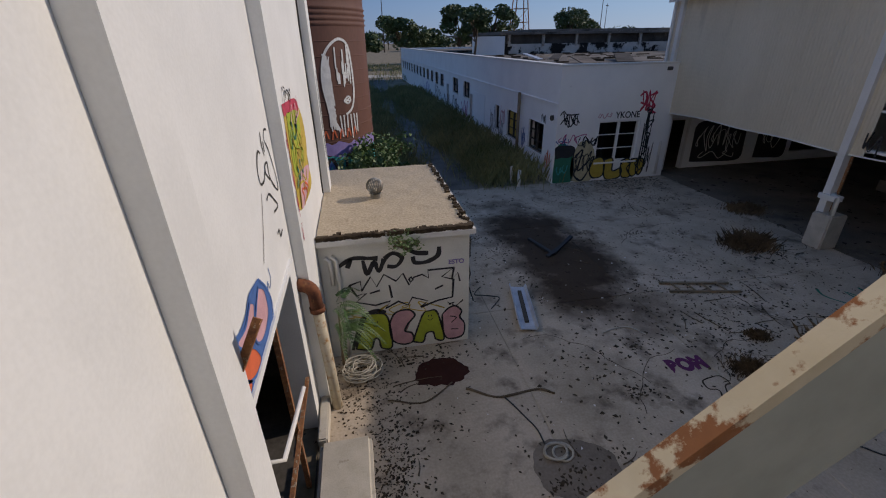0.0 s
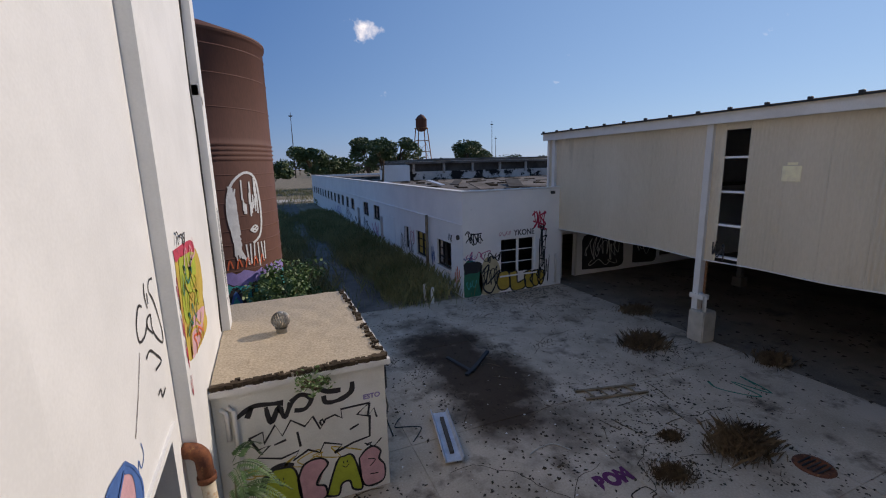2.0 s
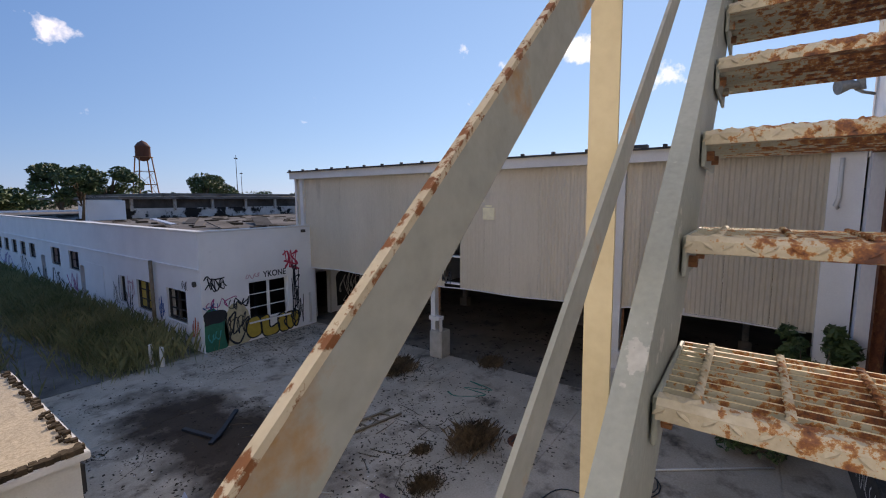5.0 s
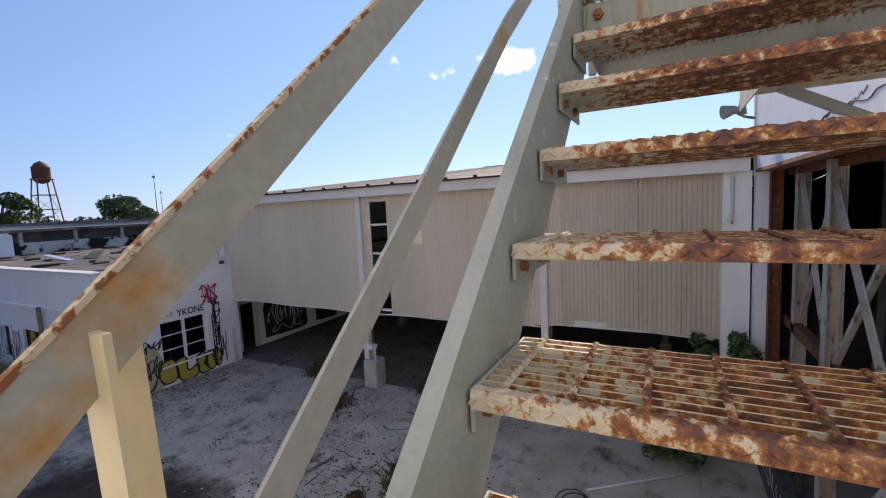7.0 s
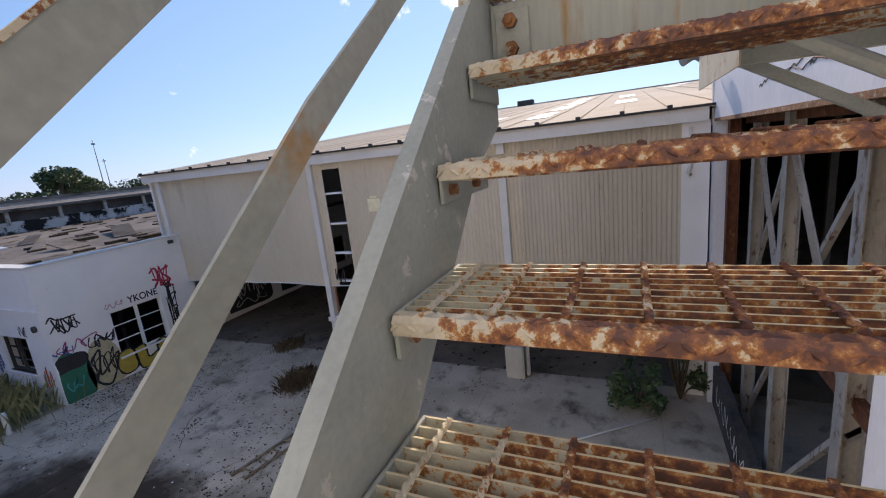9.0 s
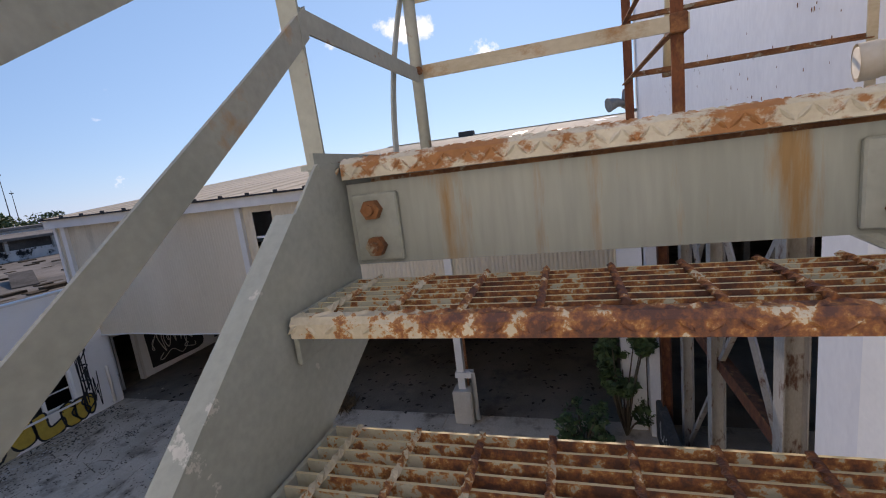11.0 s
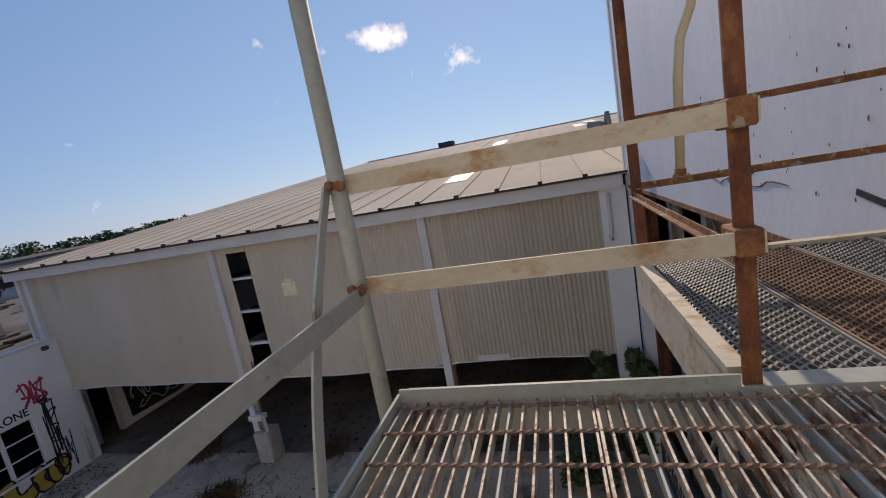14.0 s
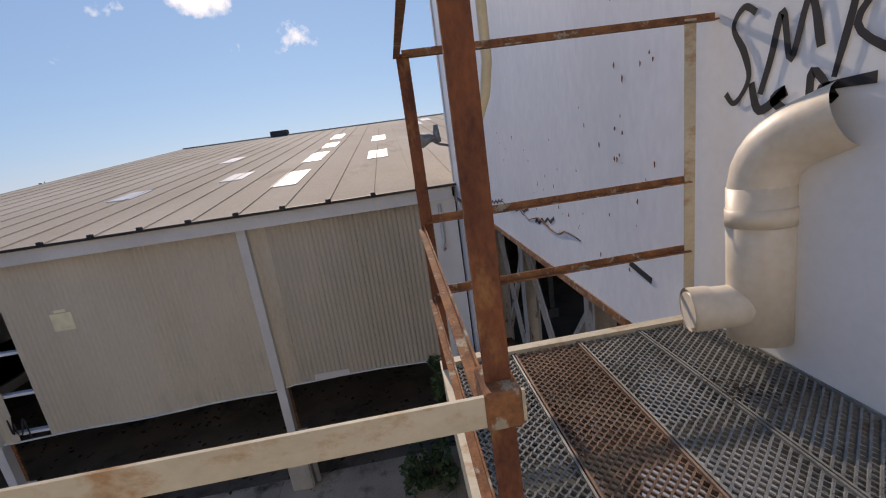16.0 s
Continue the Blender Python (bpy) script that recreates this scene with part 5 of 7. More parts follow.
vent = thing("roof_ventilator", "small round turbine ventilator on the gravel roof", "ventilator", at=(0.36, 8.62, HZ + 0.1))
vx, vy, vz = 0.36, 8.62, HZ + 0.1
bm = bmesh.new()
lathe(bm, [(0.1, vz), (0.1, vz + 0.12), (0.12, vz + 0.13)], vx, vy, 20)
part("neck", bm, PLANK_M, vent)
for k in range(20):
    a = 2 * math.pi * k / 20
    bm = bmesh.new()
    pts = [(vx + 0.165 * math.sin(t) * math.cos(a + 0.25 * t), vy + 0.165 * math.sin(t) * math.sin(a + 0.25 * t), vz + 0.28 - 0.15 * math.cos(t)) for t in [0.25 + 0.27 * q for q in range(10)]]
    for p, q in zip(pts, pts[1:]):
        prism(bm, p, q, flat(0.03, 0.004), (math.cos(a), math.sin(a), 0.3))
    part("vane", bm, PLANK_M, vent)
bm = bmesh.new()
lathe(bm, [(0.001, vz + 0.44), (0.05, vz + 0.435), (0.06, vz + 0.42)], vx, vy, 16)
part("cap", bm, PLANK_M, vent)
PH = wall_plane((0, HY0, 0), (1, 0, 0))
# filled letters with black outlines along the foot, thin outlined letters and black marks above
LETTERS = [
    [(-0.28, 0.12), (-0.05, 0.78), (0.13, 0.85), (0.3, 0.81), (0.37, 0.58), (0.38, 0.07), (0.19, 0.07), (0.15, 0.27), (0.07, 0.29), (-0.02, 0.07)],
    [(0.36, 0.57), (0.48, 0.81), (0.72, 0.85), (0.84, 0.72), (0.71, 0.55), (0.64, 0.39), (0.77, 0.32), (0.78, 0.13), (0.59, 0.09), (0.4, 0.22)],
    [(0.78, 0.12), (0.98, 0.69), (1.11, 0.77), (1.26, 0.71), (1.38, 0.11), (1.22, 0.11), (1.17, 0.28), (1.04, 0.27), (0.97, 0.08)],
    [(1.35, 0.65), (1.46, 0.77), (1.6, 0.81), (1.72, 0.69), (1.69, 0.55), (1.78, 0.38), (1.74, 0.12), (1.48, 0.08), (1.37, 0.24)],
]
for ring, col in zip(LETTERS, (P_GREEN, P_PINK, P_GREEN, P_PINK)):
    shape(hut, PH, ring, col, 0.006, P_BLACK, 0.035, "bubble letter of the word ACAB", "painted_letter")
strokes(hut, PH, [[(-0.34, 0.1), (-0.12, 0.74), (0.1, 0.9), (0.32, 0.85)]], 0.07, P_BLACK, 0.004, "black shadow of the letters")
strokes(hut, PH, [[(1.5, 0.6), (1.62, 0.55), (1.52, 0.45)], [(1.52, 0.3), (1.66, 0.28)]], 0.02, P_BLACK, 0.012)
for cx in (0.12, 1.12):
    bm = bmesh.new()
    ribbon(bm, PH, smooth_line([(cx - 0.05, 0.6), (cx, 0.56), (cx + 0.05, 0.6)], 5), 0.012, 0.011)
    ribbon(bm, PH, [(cx - 0.03, 0.68), (cx - 0.03, 0.64)], 0.014, 0.011)
    ribbon(bm, PH, [(cx + 0.03, 0.68), (cx + 0.03, 0.64)], 0.014, 0.011)
    part("painted_mark", bm, P_BLACK, hut)
TOP_MARKS = [
    [(-0.4, 1.86), (-0.17, 1.99), (0.1, 1.97), (0.26, 1.95)],
    [(-0.18, 1.99), (-0.26, 1.82)],
    [(0.01, 1.94), (0.06, 1.67), (0.19, 1.88), (0.26, 1.7), (0.37, 1.93)],
    [(0.37, 1.93), (0.52, 2.02), (0.67, 1.92), (0.57, 1.77), (0.41, 1.78)],
    [(0.77, 2.07), (0.93, 1.98), (1.13, 1.96)],
    [(0.86, 1.92), (0.89, 1.8), (1.09, 1.79), (1.29, 1.89), (1.32, 2.06)],
]
MID_UP = [
    [(-0.27, 1.48), (-0.07, 1.54), (-0.07, 1.34), (0.11, 1.61), (0.2, 1.4), (0.34, 1.63), (0.54, 1.47), (0.67, 1.61), (0.77, 1.36), (0.86, 1.51), (1.01, 1.55), (1.12, 1.46), (1.11, 1.62), (1.58, 1.62), (1.36, 1.46), (1.57, 1.38), (1.55, 1.01), (1.27, 0.97), (0.96, 0.87)],
]
MID_LOW = [
    [(-0.27, 1.48), (-0.16, 1.26), (0.01, 1.29), (-0.18, 1.13), (0.15, 1.02), (0.42, 1.08), (0.32, 0.93), (0.56, 1.05), (0.73, 0.95), (0.81, 1.1), (1.09, 0.99), (0.96, 0.87)],
    [(0.07, 1.28), (0.25, 1.32)],
    [(0.77, 1.49), (0.81, 1.52), (0.84, 1.46), (0.79, 1.42), (0.77, 1.49)],
    [(1.23, 1.22), (1.38, 1.28)],
    [(0.42, 1.41), (0.45, 1.14)],
    [(1.58, 1.62), (1.54, 1.39), (1.65, 1.51), (1.69, 1.33)],
]
strokes(hut, PH, TOP_MARKS, 0.075, P_BLACK)
bm = bmesh.new()
for ln in MID_UP + MID_LOW:
    ribbon(bm, PH, ln, 0.036, 0.005)
part("painted_scrawl", bm, P_BLACK, hut, "thin black outlined letters that cannot be read")
tag(hut, PH, 163, 1.42, 0.82, 0.34, 0.1, P_BLACK, 0.018, 5)
lettering(hut, PH, "ESTO", 1.48, 1.7, 0.12, P_LILAC, bold=0.004)
tag(hut, PH, 180, -0.3, 0.78, 1.6, 0.22, P_YEL, 0.02, 12)
part("wall_pipe", tubes([(-0.52, HY0 - 0.05, 1.55), (-0.52, HY0 - 0.05, 2.0), (-0.6, HY0 - 0.02, 2.06)], 0.035, 8), FASCIA, hut)
part("wall_pipe", tubes([(-0.42, HY0 - 0.05, 0.0), (-0.42, HY0 - 0.05, 2.0), (-0.5, HY0 - 0.02, 2.08)], 0.035, 8), FASCIA, hut)
part("meter_box", bevelled(boxes((HX, HX + 0.16, 7.3, 7.62, 1.5, 1.95)), 0.02), SOOT, hut, "black box and hanging wires on the side wall")
part("wire", tubes([(HX + 0.1, 7.3, 1.5), (HX + 0.14, 7.25, 1.2), (HX + 0.12, 7.35, 0.9), (HX + 0.2, 7.2, 0.6)], 0.015, 6), RUBBER, hut)
part("side_sheet", boxes((HX + 0.002, HX + 0.03, 8.4, 9.6, 0.2, 2.0)), FASCIA, hut)

# ---- old round silo ----
silo = thing("silo", "tall rust-red ribbed steel silo with white and teal paint", "silo", at=(-2.25, 20.0, 0))
SX, SY, SR = -2.25, 20.0, 3.02
bm = bmesh.new()
prof = [(SR, 0), (SR, 5.75)]
for i in range(4):
    z = 5.85 + 0.17 * i
    prof += [(SR, z - 0.05), (SR + 0.05, z), (SR, z + 0.05)]
prof += [(SR, 6.6), (SR, 10.0), (SR + 0.06, 10.02), (SR + 0.06, 10.12)]
lathe(bm, prof, SX, SY, 72)
part("shell", bm, SILO_M, silo, "rust-red shell")
bm = bmesh.new()
lathe(bm, [(SR + 0.08, 10.1), (SR + 0.08, 10.16), (SR * 0.5, 10.75), (0.01, 11.3)], SX, SY, 72)
part("roof", bm, SILO_M, silo, "low cone roof")
for z in [0.5 * i + 0.3 for i in range(11)] + [7.6, 8.7, 9.6]:
    bm = bmesh.new()
    lathe(bm, [(SR, z - 0.02), (SR + 0.02, z), (SR, z + 0.02)], SX, SY, 72)
    part("hoop", bm, SILO_M, silo)
bm = bmesh.new()
for q in (-0.25, 0.25):
    tube(bm, [(SX - 0.9 + q, SY - SR + 0.5, 10.2), (SX - 0.9 + q, SY - SR + 0.5, 11.9)], 0.03, 6)
for z in (10.6, 11.0, 11.4, 11.8):
    tube(bm, [(SX - 1.15, SY - SR + 0.5, z), (SX - 0.65, SY - SR + 0.5, z)], 0.02, 6)
part("ladder_top", bm, RUSTY, silo, "ladder head above the rim")


def on_silo(u, z, lift=0.01):
    """u: metres round the shell from the side that faces the stair."""
    a = -math.pi / 2 + 0.72 + u / SR
    return Vector((SX + (SR + lift) * math.cos(a), SY + (SR + lift) * math.sin(a), z))


def silo_band(name, u0, u1, z0, z1, mat, label, rag=0.0, lift=0.012, seed=1):
    bm = bmesh.new()
    rnd = random.Random(seed)
    n = max(4, int((u1 - u0) / 0.15))
    lo = [bm.verts.new(on_silo(u0 + (u1 - u0) * i / n, z0 + rnd.uniform(-rag, rag), lift)) for i in range(n + 1)]
    hi = [bm.verts.new(on_silo(u0 + (u1 - u0) * i / n, z1 + rnd.uniform(-rag, rag), lift)) for i in range(n + 1)]
    for i in range(n):
        bm.faces.new((lo[i], lo[i + 1], hi[i + 1], hi[i]))
    part(name, bm, mat, silo, label)


silo_band("paint_band", -3.5, 2.2, 0.0, 1.35, P_TEAL, "teal painted band round the foot", 0.1)
silo_band("paint_band", -3.5, 2.2, 1.3, 1.72, P_LILAC, "lilac painted band", 0.12, 0.016, 2)


def silo_stroke(strokes, mat, w, name="paint_stroke", label="", lift=0.02):
    bm = bmesh.new()
    for st in strokes:
        pts = smooth_line(st, 5)
        for p, q in zip(pts, pts[1:]):
            d = (q - p)
            if d.length < 1e-5:
                continue
            nrm = Vector((-d.y, d.x)).normalized() * w / 2
            bm.faces.new([bm.verts.new(on_silo(v.x, v.y, lift)) for v in (p - nrm, q - nrm, q + nrm, p + nrm)])
    tagged(part(name, bm, mat, silo), label, kind="stuff")


rs = random.Random(9)
# a large pale outline with rough upright dabs inside: an abstract painted shape
silo_stroke([[(-0.35, 2.15), (-0.7, 3.0), (-0.85, 4.0), (-0.65, 4.9), (-0.1, 5.35), (0.35, 5.2), (0.5, 4.6), (0.52, 3.6), (0.35, 3.0), (0.0, 2.75)]], P_WHITE, 0.09, "paint_outline", "rough white painted outline")
silo_stroke([[(-0.75 + rs.uniform(0, 0.3), rs.uniform(2.2, 3.2)), (-0.8 + rs.uniform(0, 0.3), rs.uniform(3.4, 4.2)), (-0.75 + rs.uniform(0, 0.25), rs.uniform(4.3, 4.9))] for _ in range(58)], P_WHITE, 0.05, "paint_stroke", "dense white upright brush strokes")
silo_stroke([[(x, z), (x + 0.02, z + 0.35 + rs.uniform(0, 0.4))] for x, z in [(rs.uniform(-0.3, 0.4), rs.uniform(3.7, 4.5)) for _ in range(20)]], P_WHITE, 0.06, "paint_stroke", "white upright dabs")
silo_stroke([[(-0.05, 3.25), (0.15, 3.4), (0.3, 3.3), (0.15, 3.15), (-0.05, 3.25)], [(-0.02, 3.3), (0.28, 3.22)], [(0.0, 3.2), (0.25, 3.35)]], P_WHITE, 0.06, "paint_stroke", "white painted loop")
silo_stroke([[(-0.3 + 0.17 * i, 2.75), (-0.3 + 0.17 * i + rs.uniform(-0.05, 0.05), 1.8 + rs.uniform(0, 0.4))] for i in range(6)], P_WHITE, 0.06, "paint_drip", "white paint drips")
silo_stroke([[(-1.4 + 0.33 * i, 1.9), (-1.3 + 0.33 * i, 2.25), (-1.2 + 0.33 * i, 1.95)] for i in range(6)], P_ORANGE, 0.05, "paint_stroke", "orange paint marks")
silo_stroke([[(-1.3, 0.3), (-0.9, 1.2), (-0.5, 0.3)], [(-0.2, 0.3), (-0.2, 1.2), (0.3, 1.0)], [(0.5, 1.2), (0.45, 0.4), (0.9, 0.5)], [(-2.4, 0.4), (-2.1, 1.3), (-1.7, 0.5)]], P_BLACK, 0.14, "paint_stroke", "dark marks on the painted foot")
silo_stroke([[(-1.25, 0.35), (-0.9, 1.05), (-0.6, 0.35)], [(0.55, 1.1), (0.6, 0.45)]], P_BLUE, 0.2, "paint_stroke", "blue marks on the painted foot", 0.017)

# ---- long low factory building ----
LX, LY, LZ, LY2 = 7.55, 15.8, 4.34, 72.0
house = thing("factory_building", "long low white factory building with broken windows and graffiti", "building", at=(12, 40, 0))
wins = [(17.0, 18.63, 0.92, 2.12), (20.0, 21.6, 0.88, 2.12), (22.9, 23.5, 0.9, 2.1), (29.3, 31.0, 1.75, 2.75), (32.7, 34.5, 1.75, 2.75)]
yy = 38.2
while yy < 69:
    wins.append((yy, yy + 1.5, 1.75, 2.7))
    yy += 2.55
doors = [(28.5, 29.2, 0, 2.1), (36.0, 36.9, 0, 2.1)]
part("side_wall", wall_with_holes(LY + 0.3, LY2, 0, LZ, wins + doors, lambda a, b, c, d: (LX, LX + 0.3, a, b, c, d)), WHITE_OLD, house, "long white side wall")
part("front_wall", wall_with_holes(LX, 12.45, 0, LZ, [(9.32, 11.08, 0.74, 2.34)], lambda a, b, c, d: (a, b, LY, LY + 0.3, c, d)), WHITE_OLD, house, "white end wall")
for lim_ in ((12.15, 12.45, LY + 0.3, 16.6, 0, LZ), (7.85, 42, LY2 - 0.3, LY2, 0, LZ), (41.7, 42, 17, LY2 - 0.3, 0, LZ)):
    part("back_wall", boxes(lim_), WHITE_OLD, house)
part("coping", boxes((LX - 0.04, LX + 0.34, LY - 0.04, LY2, LZ, LZ + 0.07), (LX + 0.34, 12.45, LY - 0.04, LY + 0.34, LZ, LZ + 0.07)), FASCIA, house, "pale parapet coping")
part("string_course", boxes((LX - 0.05, LX, LY + 0.02, LY2, 3.0, 3.07)), WHITE_OLD, house, "thin ledge along the wall")
part("roof", boxes((LX + 0.3, 42, LY + 0.3, LY2 - 0.3, LZ - 0.35, LZ - 0.22)), FELT, house, "flat tar roof with rubble and patches")
# black sheets added behind the windows in place of real interior shade
part("unlit_room_sheet", boxes((LX + 2.2, LX + 2.3, LY + 0.4, LY2 - 0.4, 0.02, LZ - 0.4), (LX + 0.35, 12.2, LY + 1.8, LY + 1.9, 0.02, LZ - 0.4)), UNLIT_ROOM, house, "black sheet standing for the unlit interior")
bm = bmesh.new()
for i in range(260):
    x, yy, s = rng.uniform(LX + 0.6, 22), rng.uniform(LY + 0.6, 55), rng.uniform(0.03, 0.22)
    box(bm, x - s * rng.uniform(0.5, 3), x + s * rng.uniform(0.5, 3), yy - s, yy + s, LZ - 0.23, LZ - 0.23 + s * rng.uniform(0.1, 0.7))
part("roof_rubble", bm, LITTER, house, "dark rubble on the roof")["kind"] = "stuff"
for i in range(7):
    x, yy = rng.uniform(8.5, 16), rng.uniform(19, 36)
    bm = bmesh.new()
    prism(bm, (x, yy, LZ - 0.2), (x + rng.uniform(-1, 2.5), yy + rng.uniform(1, 4), LZ - 0.12 + rng.uniform(0, 0.25)), flat(rng.uniform(0.3, 0.9), 0.05))
    part("loose_sheet", bm, (FELT, SHEETM, DARK)[i % 3], house, "loose roofing sheet")
def window(y0, y1, z0, z1, side=True, cols=2, rows_=3, boarded=0):
    w = under(new("window"), house)
    w.empty_display_size = 0.2
    t = 0.06
    fm = DARK if side else WHITE_OLD
    def lim(a, b, c, d, dep0, dep1):
        return (LX + dep0, LX + dep1, a, b, c, d) if side else (a, b, LY + dep0, LY + dep1, c, d)
    def child(nm, bm, mt, lab=""):
        ob = new(nm, mesh_of(nm, bm, mt))
        ob.parent = w
        ob.matrix_parent_inverse = Matrix.Translation(house.location).inverted() @ Matrix.Translation(house.location)
        return tagged(ob, lab)
    child("frame", boxes(lim(y0, y1, z0, z0 + t, 0.08, 0.16), lim(y0, y1, z1 - t, z1, 0.08, 0.16), lim(y0, y0 + t, z0 + t, z1 - t, 0.08, 0.16), lim(y1 - t, y1, z0 + t, z1 - t, 0.08, 0.16)), fm)
    for c in range(1, cols):
        m = y0 + (y1 - y0) * c / cols
        child("mullion", boxes(lim(m - 0.045, m + 0.045, z0 + t, z1 - t, 0.075, 0.155)), fm)
    for r in range(1, rows_):
        m = z0 + (z1 - z0) * r / rows_
        child("glazing_bar", boxes(lim(y0 + t, y1 - t, m - 0.015, m + 0.015, 0.09, 0.14)), fm)
    child("sill", boxes(lim(y0 - 0.05, y1 + 0.05, z0 - 0.06, z0, -0.05, 0.08)), WHITE_OLD)
    if boarded:
        child("board", boxes(lim(y0 + t, y1 - t, z0 + t, z1 - t, 0.16, 0.18)), P_YEL, "yellowed board behind the bars")
    return w
for i, wn_ in enumerate(wins):
    window(*wn_, True, 2 if i < 2 else 1, 3 if i < 2 else 2, i == 1)
window(9.32, 11.08, 0.74, 2.34, False, 2, 3)
part("garage_door", boxes((LX - 0.02, LX - 0.002, 25.6, 28.2, 0, 2.35)), WHITE_OLD, house, "closed pale door panel")
part("wall_pipe", tubes([(LX - 0.12, 19.65, 0), (LX - 0.12, 19.65, 3.1)], 0.07, 10), WOODM, house, "grey pipe standing against the wall")
part("wall_lamp", bar((LX, 16.2, 2.5), (LX - 0.08, 16.2, 2.5), disc(0.1, 14)), DARK, house, "round dark wall lamp")
part("spout", boxes((11.8, 11.95, LY - 0.12, LY, LZ - 0.22, LZ - 0.1)), DARK, house, "small roof spout")
PF = wall_plane((0, LY, 0), (1, 0, 0))
PLs = wall_plane((LX, 0, 0), (0, -1, 0))
patch(house, PF, [(7.57, 0.02), (8.35, 0.02), (8.45, 0.7), (8.2, 1.4), (7.7, 1.55), (7.58, 0.9)], P_DGREEN, 0.004, 0.03, 1)
patch(house, PF, [(7.6, 1.0), (8.3, 1.05), (8.4, 1.4), (7.95, 1.5), (7.6, 1.45)], P_BLACK, 0.006, 0.06, 2)
patch(house, PF, [(8.4, 0.03), (9.3, 0.03), (9.3, 1.0), (9.0, 1.6), (8.5, 1.5), (8.3, 0.7)], P_CREAM, 0.004, 0.04, 3)
FRONT_WORD = [
    [(9.13, 0.8), (9.58, 0.95), (9.76, 0.62), (9.74, 0.02), (9.35, -0.1), (9.15, 0.21)],
    [(9.73, 0.8), (10.1, 0.84), (10.16, 0.21), (10.54, 0.32), (10.49, -0.16), (9.87, -0.16)],
    [(10.51, 0.71), (10.78, 0.81), (10.93, 0.54), (10.8, 0.28), (11.0, -0.14), (10.67, -0.19), (10.52, 0.15)],
    [(10.94, 0.75), (11.23, 0.74), (11.14, 0.49), (11.34, 0.16), (11.12, -0.16), (10.92, 0.08)],
    [(11.27, 0.77), (11.5, 0.67), (11.51, 0.17), (11.38, -0.1), (11.21, 0.18)],
]
for ring in FRONT_WORD:
    shape(house, PF, [(x, 0.03 + 0.8 * (z + 0.2)) for x, z in ring], P_YEL, 0.008, P_BLACK, 0.06, "mustard bubble letter with a black outline", "painted_letter")
FRONT_RED = [
    [(10.86, 3.23), (11.08, 3.37), (11.15, 3.0), (10.95, 2.68)],
    [(10.91, 2.99), (11.56, 2.79), (11.28, 3.19), (11.59, 3.33)],
    [(11.15, 2.74), (11.64, 2.57)],
]
for st in FRONT_RED:
    strokes(house, PF, [st], 0.075, P_RED, 0.01, "red stroke of a tag")
tag(house, PF, 231, 10.85, 2.65, 0.75, 0.7, P_RED, 0.045, 8, 0.009)
FRONT_BLACK = [
    [(7.65, 2.64), (7.78, 2.78), (7.95, 2.65), (8.41, 2.66)],
    [(7.68, 2.31), (7.91, 2.53), (8.1, 2.21), (8.29, 2.51), (8.46, 2.33)],
    [(8.68, 1.46), (8.77, 1.8), (9.02, 1.57), (9.28, 1.7), (9.16, 1.42)],
    [(11.27, 2.65), (11.47, 2.71), (11.34, 2.26), (11.63, 2.3), (11.37, 1.86), (11.58, 1.75), (11.28, 1.35), (11.57, 1.19), (11.31, 0.82), (11.56, 0.52), (11.34, 0.27)],
    [(8.44, 0.99), (8.74, 1.28), (8.63, 0.46), (9.26, 1.0), (8.88, 0.08), (8.48, 0.29), (8.61, 0.64)],
]
for st, w_ in zip(FRONT_BLACK, (0.045, 0.045, 0.05, 0.05, 0.07)):
    strokes(house, PF, [st], w_, P_BLACK, 0.012)
for i, (x, z, w, h) in enumerate(((8.35, 0.2, 0.8, 1.1), (8.55, 1.4, 0.75, 0.35), (11.25, 0.4, 0.35, 2.0), (7.7, 2.25, 0.75, 0.45))):
    tag(house, PF, 260 + i, x, z, w, h, P_BLACK, 0.04, 9, 0.011)
for i, (x, z, w, h, mt, ln) in enumerate(((7.65, 1.55, 1.1, 0.35, P_MAG, 0.035), (7.62, 1.5, 0.5, 0.25, P_BLUE, 0.03), (9.2, 2.42, 0.7, 0.3, P_PINK, 0.03), (11.55, 0.3, 0.25, 1.0, P_BLACK, 0.03), (7.75, 0.3, 0.4, 0.5, P_TEAL, 0.04), (11.2, 2.5, 0.35, 0.4, P_BLACK, 0.025), (10.4, 0.6, 0.8, 0.15, P_BLACK, 0.025))):
    tag(house, PF, 220 + i, x, z, w, h, mt, ln, 7, 0.010)
lettering(house, PF, "YKONE", 9.95, 2.44, 0.34, P_BLACK, 0.012, 0.9, 0.006)
for i, (yy, z, w, h, mt, ln) in enumerate(((-16.7, 0.3, 0.6, 1.0, P_ORANGE, 0.05), (-19.4, 0.8, 0.5, 0.8, P_BLUE, 0.05), (-23.0, 0.3, 1.2, 1.4, P_BLACK, 0.05), (-24.6, 0.4, 1.4, 1.5, P_BLACK, 0.04), (-26.9, 0.9, 1.2, 0.9, P_LILAC, 0.05), (-31.6, 0.3, 2.2, 1.2, P_MAG, 0.09), (-34.8, 0.4, 2.4, 1.2, P_BLACK, 0.08), (-38.2, 0.3, 2.6, 1.3, P_BLACK, 0.08), (-43.0, 0.4, 4, 1.2, P_BLACK, 0.09), (-49.0, 0.5, 4, 1.2, P_LILAC, 0.1), (-22.6, 1.3, 0.8, 0.8, P_PINK, 0.06), (-17.3, 2.2, 0.5, 0.3, P_BLACK, 0.03))):
    tag(house, PLs, 240 + i, yy, z, w, h, mt, ln, 8, 0.01)
# raised roof part behind
mon = thing("roof_monitor", "long raised roof strip with dark broken openings", "roof monitor", at=(22, 45, LZ - 0.22))
